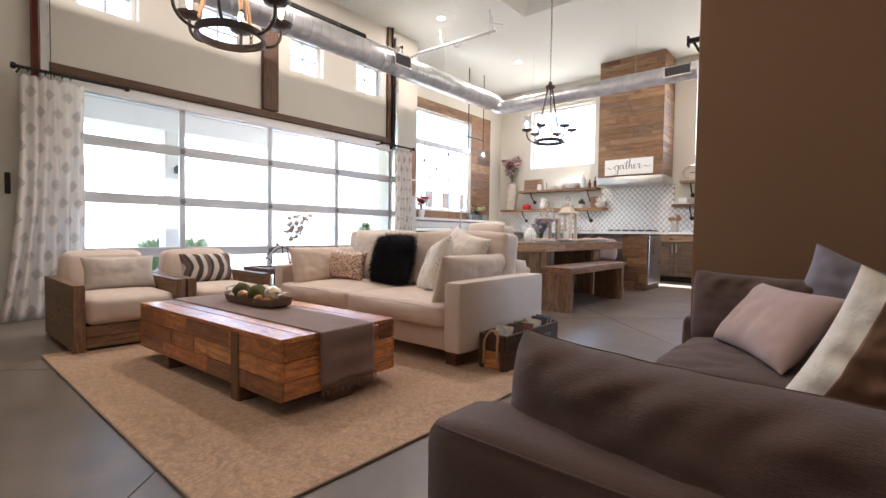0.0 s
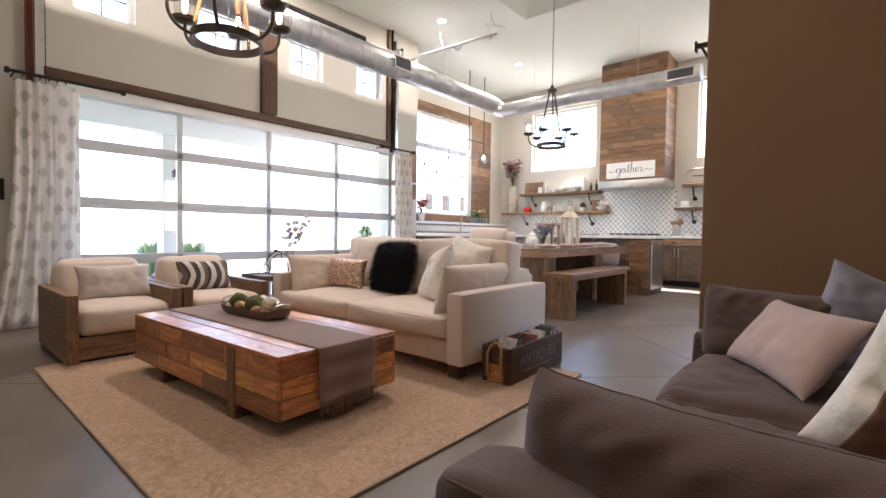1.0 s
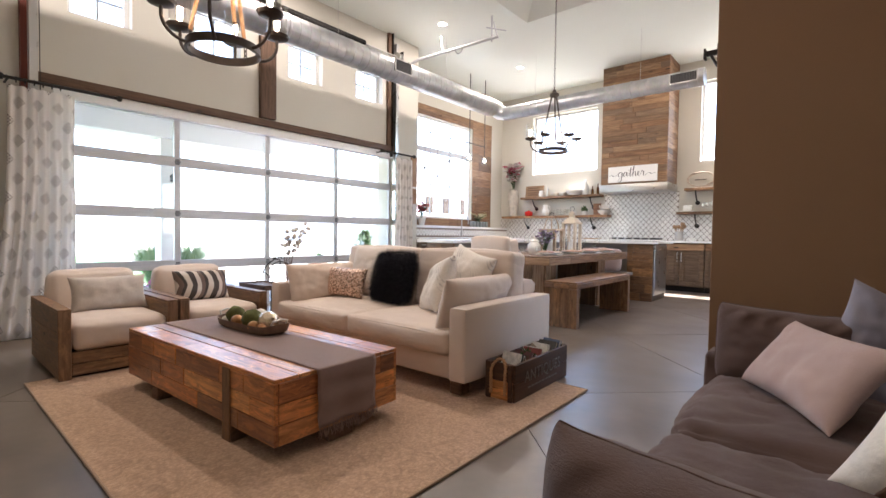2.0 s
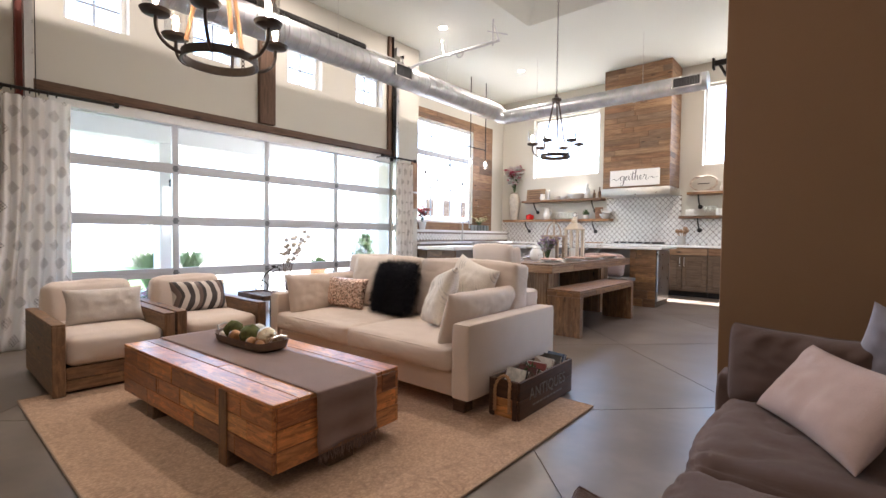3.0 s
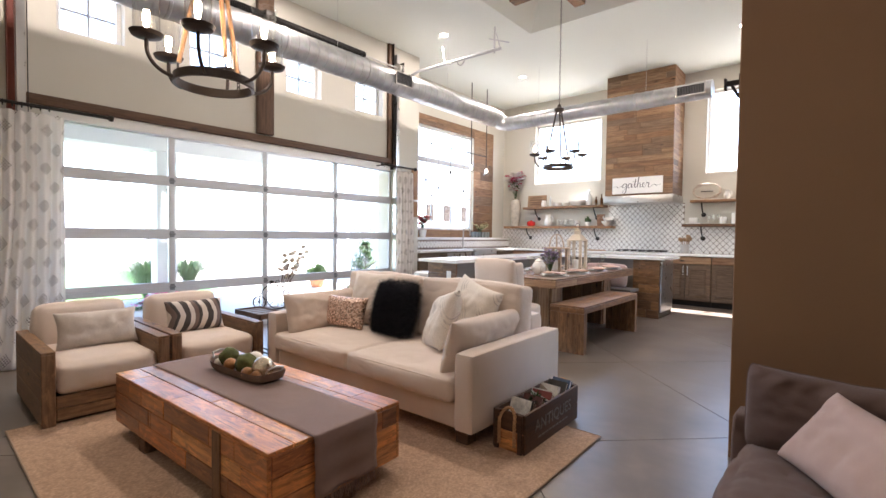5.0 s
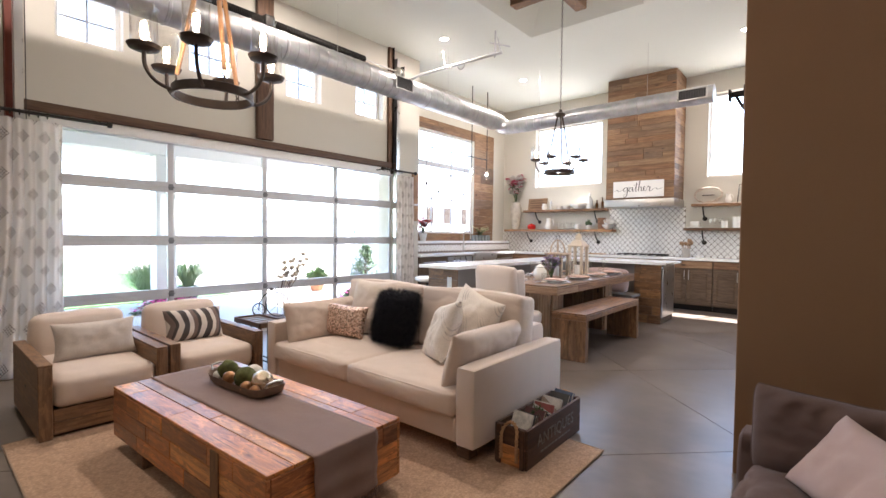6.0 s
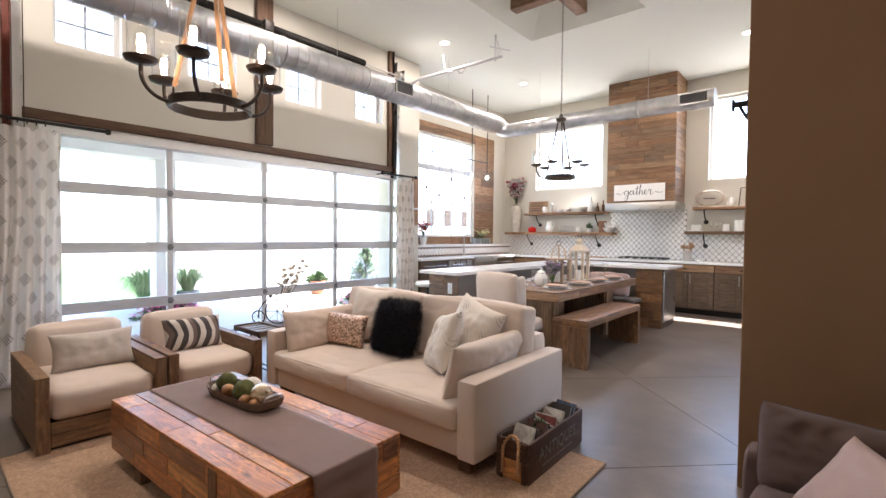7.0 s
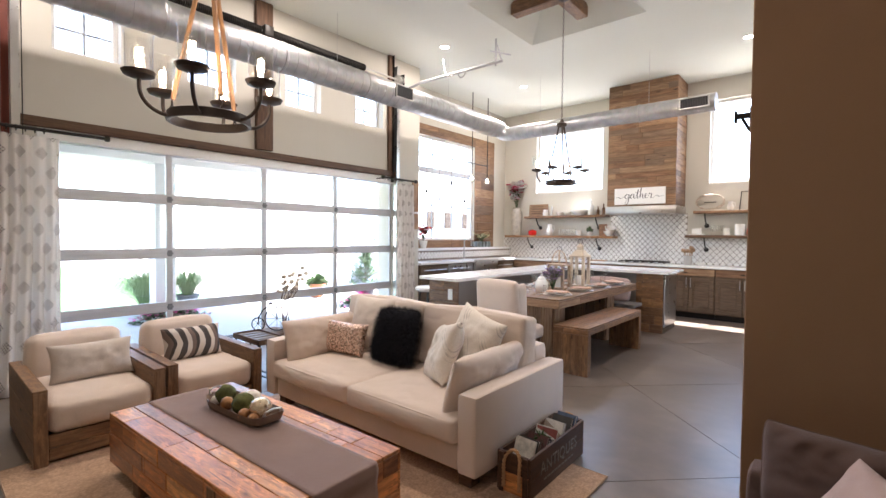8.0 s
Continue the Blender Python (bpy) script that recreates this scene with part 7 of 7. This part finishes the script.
# ---- small things of the living room ----
def crate():
    c = thing("wooden_crate", (-1.342, 2.655, 0.0115, 0, 0, 1), "dark wooden crate with rope handles and white lettering", "crate")
    w, l, h, t = 0.105, 0.355, 0.222, 0.018
    rnd = random.Random(2)
    part("bottom", box(bmesh.new(), -w + t, w - t, -l + t, l - t, 0.004, 0.02), crate_wood, c, smooth=0)
    for s in (-1, 1):
        for k, (z0, z1) in enumerate(((0.0, 0.11), (0.112, h))):
            part("side_board", box(bmesh.new(), -l, l, -(z1 - z0) / 2, (z1 - z0) / 2, 0, t, 0.003, 1), crate_wood, c, "", axes((s * w - (t if s > 0 else -t), 0, (z0 + z1) / 2), (0, s, 0), (0, 0, 1), (s, 0, 0)))
            part("end_board", box(bmesh.new(), -w + t, w - t, -(z1 - z0) / 2, (z1 - z0) / 2, 0, t, 0.003, 1), crate_wood if k else reclaimed, c, "", axes((0, s * (l - t), (z0 + z1) / 2), (-s, 0, 0), (0, 0, 1), (0, s, 0)))
        for x in (-w + 0.03, w - 0.03):
            part("corner_batten", box(bmesh.new(), x - 0.014, x + 0.014, min(s * l, s * (l + 0.012)), max(s * l, s * (l + 0.012)), 0.0, h, 0.002, 1), crate_wood, c)
        rope = bmesh.new()
        for q in range(2):
            pts = []
            for k in range(61):
                a = k / 60
                if a < 0.3:
                    p = Vector((-0.05, s * (l + 0.022), 0.04 + a / 0.3 * 0.13))
                elif a > 0.7:
                    p = Vector((0.05, s * (l + 0.022), 0.04 + (1 - a) / 0.3 * 0.13))
                else:
                    e = math.pi * (a - 0.3) / 0.4
                    p = Vector((-0.05 * math.cos(e), s * (l + 0.022) - s * 0.03 * math.sin(e), 0.17 + 0.075 * math.sin(e)))
                tw = a * 70 + math.pi * q
                pts.append(p + Vector((0.005 * math.cos(tw), 0.005 * math.sin(tw), 0.003 * math.sin(tw))))
            tube(rope, pts, 0.0065, 6)
        part("rope_handle", rope, plain("tan rope", (0.42, 0.24, 0.12), 0.9, var=0.2, scale=60) if s < 0 else bpy.data.materials["tan rope"], c, "twisted tan rope handle")
    chalk = plain("worn white stencil", (0.20, 0.17, 0.145), 0.8, var=0.4, scale=60)
    words("lettering", "ANTIQUES", 0.098, chalk, c, axes((w + 0.0015, 0.0, 0.125), (0, 1, 0), (0, 0, 1), (1, 0, 0)), 0.0, 1.05)
    for k in range(9):
        part("small_print_bar", box(bmesh.new(), w + 0.0005, w + 0.0015, -0.2 + 0.045 * k, -0.165 + 0.045 * k, 0.052, 0.062), chalk, c, smooth=0)


crate()
rb = random.Random(77)
cols = [(0.70, 0.66, 0.60), (0.12, 0.05, 0.045), (0.05, 0.05, 0.06), (0.55, 0.50, 0.45), (0.16, 0.10, 0.07), (0.10, 0.14, 0.22), (0.62, 0.58, 0.52), (0.34, 0.26, 0.2), (0.06, 0.055, 0.05), (0.66, 0.6, 0.52), (0.3, 0.08, 0.07)]
page = plain("book pages", (0.68, 0.62, 0.52), 0.9, var=0.1, scale=80)
covers = [plain("book cover %s" % "abcdefghijk"[k], c0, 0.6, var=0.3, scale=20) for k, c0 in enumerate(cols)]
for k in range(17):
    c0, cover = cols[(k * 4) % 11], covers[(k * 4) % 11]
    hh, th = rb.uniform(0.19, 0.26), rb.uniform(0.010, 0.028)
    b = thing("book", (-1.35 + rb.uniform(-0.012, 0.008), 2.375 + 0.033 * k, 0.034, rb.uniform(-32, -20), 0, rb.uniform(-6, 6)), "old %s book standing in the crate" % ("pale" if c0[0] > 0.4 else "dark"), "book", "books in the crate")
    part("cover", box(box(box(bmesh.new(), -0.066, 0.066, -th / 2, -th / 2 + 0.0025, 0, hh), -0.066, 0.066, th / 2 - 0.0025, th / 2, 0, hh), -0.066, -0.063, -th / 2 + 0.0025, th / 2 - 0.0025, 0, hh), cover, b, smooth=0)
    part("pages", box(bmesh.new(), -0.062, 0.061, -th / 2 + 0.003, th / 2 - 0.003, 0.003, hh - 0.004), page, b, smooth=0)
succulent((-1.33, 2.60, 0.19), 0.075, 0.11, 50, 8, "sprig of green leaves tucked among the books", "greenery")


def side_table(at, w, d, h, slats, label):
    t = thing("side_table", at, label, "side table", "nesting side tables")
    if slats:
        part("tray_rim", box(box(box(box(bmesh.new(), -w, w, -d, -d + 0.012, h - 0.045, h, 0.002, 1), -w, w, d - 0.012, d, h - 0.045, h, 0.002, 1), -w, -w + 0.012, -d, d, h - 0.045, h, 0.002, 1), w - 0.012, w, -d, d, h - 0.045, h, 0.002, 1), walnut_dark, t)
        part("tray_bottom", box(bmesh.new(), -w + 0.012, w - 0.012, -d + 0.012, d - 0.012, h - 0.04, h - 0.03), walnut_dark, t, smooth=0)
        for k in range(5):
            x = -w + 0.05 + (2 * w - 0.1) * k / 4
            part("slat", box(bmesh.new(), x - 0.035, x + 0.035, -d + 0.014, d - 0.014, h - 0.029, h - 0.014, 0.002, 1), cabinet_wood, t)
    else:
        part("top", box(bmesh.new(), -w, w, -d, d, h - 0.03, h, 0.004, 1), walnut_dark, t)
    zt = h - 0.046 if slats else h - 0.031
    for sx in (-1, 1):
        for sy in (-1, 1):
            part("leg", box(bmesh.new(), sx * (w - 0.02) - 0.008, sx * (w - 0.02) + 0.008, sy * (d - 0.02) - 0.008, sy * (d - 0.02) + 0.008, 0, zt, 0.002, 1), black_iron, t)
    for sy in (-1, 1):
        part("foot_rail", box(bmesh.new(), -w + 0.03, w - 0.03, sy * (d - 0.02) - 0.006, sy * (d - 0.02) + 0.006, 0.05, 0.062), black_iron, t, smooth=0)
    return t


side_table((-4.05, 2.26, 0), 0.24, 0.13, 0.50, True, "slatted dark wood tray table on black metal legs")
side_table((-4.42, 2.58, 0), 0.19, 0.15, 0.43, False, "small dark wood side table on black metal legs")


def penny_farthing():
    b = thing("bicycle_ornament", pose(-4.42, 2.58, 0.431, 0, 0, 42) @ Matrix.Diagonal((1.28, 1.28, 1.28, 1)), "black wire penny farthing ornament on the side table", "ornament")

    def wheel(name, x, r):
        w = bmesh.new()
        tube(w, [(x + r * math.cos(a), 0, r + 0.005 + r * math.sin(a)) for a in [2 * math.pi * k / 28 for k in range(29)]], 0.0045, 6, False)
        ob = part(name, w, black_iron, b)
        sp = bmesh.new()
        for k in range(8):
            a = 2 * math.pi * k / 8
            tube(sp, [(x, 0, r + 0.005), (x + r * math.cos(a), 0, r + 0.005 + r * math.sin(a))], 0.0016, 4)
        part("spokes", sp, black_iron, ob)

    wheel("large_wheel", 0.05, 0.095)
    wheel("small_wheel", -0.10, 0.05)
    part("backbone", tube(bmesh.new(), [(0.05, 0, 0.1), (0.045, 0, 0.21), (0.0, 0, 0.215), (-0.06, 0, 0.17), (-0.095, 0, 0.11), (-0.10, 0, 0.055)], 0.005, 6), black_iron, b)
    part("handlebar", tube(bmesh.new(), [(0.045, -0.05, 0.22), (0.045, -0.03, 0.235), (0.045, 0.03, 0.235), (0.045, 0.05, 0.22)], 0.004, 6), black_iron, b)
    part("saddle", ball(bmesh.new(), 0.02, (0.0, 0, 0.225), 2, 0.5), black_iron, b)


penny_farthing()
gv = turned("bud_vase", [(0.025, 0), (0.035, 0.01), (0.04, 0.06), (0.018, 0.12), (0.02, 0.15), (0.017, 0.15), (0.015, 0.12), (0.036, 0.06), (0, 0.008)], lamp_glass, "clear glass bud vase on the side table", "vase", (-4.30, 2.66, 0.431))


def cotton_stems():
    t = thing("cotton_branch", (-4.30, 2.66, 0.44), "brown cotton stems with fluffy white bolls in the vase", "dried stems")
    rnd = random.Random(19)
    st, husk = bmesh.new(), bmesh.new()
    for k in range(8):
        a, l = 6.28 * k / 8 + rnd.uniform(-0.3, 0.3), rnd.uniform(0.06, 0.2)
        top = Vector((l * math.cos(a) + 0.14, 0.7 * l * math.sin(a) + 0.03, rnd.uniform(0.40, 0.70)))
        mid = top * 0.5 + Vector((-0.03, -0.03, 0.03))
        pts = [Vector((0, 0, 0)).lerp(mid, q / 4) for q in range(4)] + [mid.lerp(top, q / 5) for q in range(6)]
        tube(st, pts, 0.003, 5)
        for q in range(6, 10):
            p = pts[q] + Vector((rnd.uniform(-1, 1), rnd.uniform(-1, 1), rnd.uniform(-0.3, 0.8))) * 0.05
            tube(st, [pts[q], p], 0.002, 4)
            part("boll", ball(bmesh.new(), rnd.uniform(0.017, 0.025), (0, 0, 0), 2, 0.9, 0.3, q + 10 * k), cotton_white, t, "fluffy white cotton boll", pose(*(p + Vector((0, 0, 0.006)))))
            for e in range(4):
                w = math.pi / 2 * e + q
                d = Vector((math.cos(w), math.sin(w), 0.35))
                s = Vector((-math.sin(w), math.cos(w), 0)) * 0.007
                husk.faces.new([husk.verts.new(v) for v in (p - Vector((0, 0, 0.012)), p + d * 0.012 - s, p + d * 0.034, p + d * 0.014 + s)])
    brown = plain("dry brown stem", (0.10, 0.05, 0.03), 0.9, var=0.2)
    part("stems", st, brown, t)
    tagged(part("husks", husk, brown, t), kind="stuff")


cotton_stems()
single("door_pull", box(bmesh.new(), 0, 0.035, -0.02, 0.02, -0.1, 0.1, 0.006, 2), black_iron, "black pull plate on the wall", "handle", m=(XG + 0.001, 0.53, 1.28))
single("switch_plate", box(bmesh.new(), 0, 0.008, -0.04, 0.04, -0.06, 0.06, 0.003, 1), white_trim, "white switch plate on the wall", "switch", m=(XG + 0.001, 0.36, 1.25))

# ---- garden ----
grass_mat = plain("ornamental grass", (0.16, 0.25, 0.09), 0.7, var=0.35, scale=30, bump=0.0)
pot_grey, terracotta = plain("grey planter", (0.16, 0.16, 0.165), 0.7, var=0.2), plain("terracotta", (0.42, 0.17, 0.08), 0.85, var=0.2)
POT = [(0, 0), (0.12, 0), (0.15, 0.05), (0.19, 0.28), (0.205, 0.29), (0.205, 0.32), (0.17, 0.32), (0.16, 0.27), (0, 0.26)]


def tuft(at, r, h, n, seed, label, mat, name="grass_clump", plume=None):
    rnd = random.Random(seed)
    vs, fs, pv, pf = [], [], [], []
    for k in range(n):
        a, q = rnd.uniform(0, 6.28), rnd.uniform(0.15, 1.0) ** 0.7
        d = Vector((math.cos(a), math.sin(a), 0))
        s = Vector((-d.y, d.x, 0)) * 0.005
        L = rnd.uniform(0.6, 1.0)
        base = d * 0.05 * rnd.random()
        p1, p2, p3 = base + d * r * q * 0.3 + Vector((0, 0, h * L * 0.6)), base + d * r * q * 0.7 + Vector((0, 0, h * L * (1 - 0.12 * q))), base + d * r * q * 1.05 + Vector((0, 0, h * L * (1 - 0.5 * q)))
        i = len(vs)
        vs += [base - s, base + s, p1 + s, p1 - s, p2 + s * 0.7, p2 - s * 0.7, p3]
        fs += [(i, i + 1, i + 2, i + 3), (i + 3, i + 2, i + 4, i + 5), (i + 5, i + 4, i + 6)]
    me = bpy.data.meshes.new(name)
    me.from_pydata([tuple(v) for v in vs], [], fs)
    me.materials.append(mat)
    ob = new(name, me)
    ob.matrix_basis = pose(*at)
    return tagged(ob, label, "plant")


tuft((-9.5, 3.0, -0.12), 0.62, 0.92, 700, 3, "arching clump of ornamental grass on the patio", grass_mat)
tuft((-9.35, 3.62, 0.2), 0.55, 0.55, 500, 4, "green grassy plant in a grey planter", grass_mat)
turned("planter", POT, pot_grey, "grey planter beside the porch column", "planter", (-9.35, 3.62, -0.05), 24)
plumes = spray("plume_grass", (-9.35, 3.05, 0.1), 9, 1.5, 0.35, [plain("tan plumes", (0.45, 0.36, 0.25), 0.9, var=0.2)], 0.04, "tall dry plume grass behind the planter", "plant", 31, 4)


def flower_bed(at, w, d, n, seed, label):
    rnd = random.Random(seed)
    t = thing("flower_bed", at, label, "flower bed")
    lf, fl = bmesh.new(), bmesh.new()
    for k in range(n):
        x, y = rnd.gauss(0, 0.4) * w, rnd.gauss(0, 0.4) * d
        z = 0.22 * math.exp(-(x / w) ** 2 - (y / d) ** 2) + rnd.uniform(-0.06, 0.05)
        for bm_, r, up in ((lf, 0.05, -0.04), (fl, 0.032, 0.03)):
            if bm_ is fl and rnd.random() < 0.35:
                continue
            p = Vector((x, y, max(0.01, z + up)))
            for e in range(4):
                a = rnd.uniform(0, 6.28)
                dv = Vector((math.cos(a), math.sin(a), rnd.uniform(-0.2, 0.7))) * r
                sd = Vector((-math.sin(a), math.cos(a), 0)) * r * 0.5
                bm_.faces.new([bm_.verts.new(v) for v in (p, p + dv * 0.6 - sd, p + dv, p + dv * 0.6 + sd)])
    part("leaves", lf, leaf, t)
    part("blossoms", fl, plain("magenta petals", (0.66, 0.06, 0.30), 0.7, var=0.3) if "magenta petals" not in bpy.data.materials else bpy.data.materials["magenta petals"], t, "magenta blossoms")


flower_bed((-8.55, 3.02, -0.05), 0.28, 0.5, 700, 6, "low mound of pink petunias by the patio")


def shrub(at, r, h, seed, label, name="shrub"):
    """A tapering shrub of many small leaf sprays."""
    t = thing(name, at, label, "shrub")
    rnd = random.Random(seed)
    st, lf = bmesh.new(), bmesh.new()
    tube(st, [(0, 0, 0), (0.01, 0, h * 0.5), (0, 0.01, h * 0.9)], 0.012, 6, True, [0.018, 0.01, 0.004])
    for k in range(150):
        z = h * rnd.uniform(0.08, 0.98)
        a = rnd.uniform(0, 6.28)
        rr = r * (1 - (z / h) ** 1.6) * rnd.uniform(0.35, 1.0) + 0.03
        tip = Vector((rr * math.cos(a), rr * math.sin(a), z + 0.25 * rr))
        tube(st, [(0, 0, max(0.02, z - 0.05)), tuple(tip)], 0.003, 4)
        for e in range(14):
            p = Vector((0, 0, z)).lerp(tip, rnd.uniform(0.4, 1.0))
            d = Vector((rnd.uniform(-1, 1), rnd.uniform(-1, 1), rnd.uniform(-0.2, 1))).normalized() * 0.085
            s = d.cross(Vector((0.3, 0.1, 1))).normalized() * 0.010
            lf.faces.new([lf.verts.new(v) for v in (p, p + d * 0.5 - s, p + d, p + d * 0.5 + s)])
    part("branches", st, bpy.data.materials["dry brown stem"], t)
    part("foliage", lf, leaf, t)


shrub((-7.75, 6.62, 0.2), 0.60, 0.85, 5, "conical evergreen shrub in a pot on the patio")
turned("planter", POT, pot_grey, "grey planter holding the evergreen", "planter", (-7.75, 6.62, -0.05), 24)
flower_bed((-7.6, 6.3, -0.05), 0.3, 0.45, 420, 9, "small clump of flowering plants on the patio")
turned("planter", POT, terracotta, "terracotta pot standing on the patio", "planter", (-9.3, 6.45, -0.05), 24)
succulent((-9.3, 6.45, 0.2), 0.34, 0.36, 140, 14, "leafy green plant in the terracotta pot", "patio_plant")
spray("shrub_blossom", (-9.8, 8.3, -0.1), 16, 2.0, 0.7, [plain("pale pink blossom", (0.52, 0.36, 0.38), 0.8, var=0.2)], 0.06, "airy pink flowering shrub beyond the patio", "shrub", 23, 8)
single("porch_lamp", box(tube(bmesh.new(), [(0, 0, 0), (0.12, 0, 0.03), (0.16, 0, -0.02)], 0.02, 8), 0.10, 0.22, -0.05, 0.05, -0.1, -0.02, 0.01, 2), black_iron, "small black lamp on the porch column", "lamp", m=(-8.74, 3.05, 1.95))

# far houses
roof_mat = plain("grey shingle roof", (0.20, 0.18, 0.17), 0.9, var=0.15)
dark_glass = plain("shaded far window", (0.34, 0.34, 0.34), 0.6, var=0.2, bump=0.0)


def house(at, w, d, h, label):
    hs = thing("house", at, label, "house", "far houses")
    part("wall", box(bmesh.new(), -w, w, -d, d, 0, h), stucco, hs, smooth=0)
    r = bmesh.new()
    vs = [r.verts.new(p) for p in ((-w - 0.5, -d - 0.5, h), (w + 0.5, -d - 0.5, h), (w + 0.5, d + 0.5, h), (-w - 0.5, d + 0.5, h), (-w * 0.6, 0, h + 2.2), (w * 0.6, 0, h + 2.2))]
    for f in ((0, 1, 5, 4), (1, 2, 5), (2, 3, 4, 5), (3, 0, 4), (3, 2, 1, 0)):
        r.faces.new([vs[i] for i in f])
    part("roof", r, roof_mat, hs, smooth=0)
    for k in range(4):
        x = -w * 0.75 + w * 0.5 * k
        wi = part("window", box(bmesh.new(), x - 0.7, x + 0.7, -d - 0.06, -d + 0.05, 0.9, 2.2), white_trim, hs, smooth=0)
        part("pane", box(bmesh.new(), x - 0.6, x + 0.6, -d - 0.07, -d - 0.061, 1.0, 2.1), dark_glass, wi, smooth=0)


house((-62, 8, -0.16, 0, 0, 96), 9, 5, 3.0, "single storey stucco house across the field")
house((-60, 34, -0.16, 0, 0, 64), 9, 5, 3.0, "stucco house with a grey roof across the field")
house((-40, 66, -0.16, 0, 0, 30), 9, 5, 3.0, "far stucco house across the field")
fn = thing("outbuilding", (-9.6, 11.4, -0.16), "pale outbuilding with brown wooden shutters outside the kitchen", "outbuilding")
part("wall", box(bmesh.new(), -2.4, 0.27, -1.85, 2.4, 0, 3.5), stucco, fn, smooth=0)
shutter_wood = timber("weathered shutter wood", [(0.075, 0.05, 0.032), (0.10, 0.066, 0.042)], 0.8, knots=False)
for y0, y1 in ((-1.10, -0.78), (-0.30, 0.05), (0.60, 1.02)):
    part("shutter", box(bmesh.new(), 0.272, 0.30, y0, y1, 1.82, 2.32, 0.01, 1), shutter_wood, fn, "brown wooden shutter")
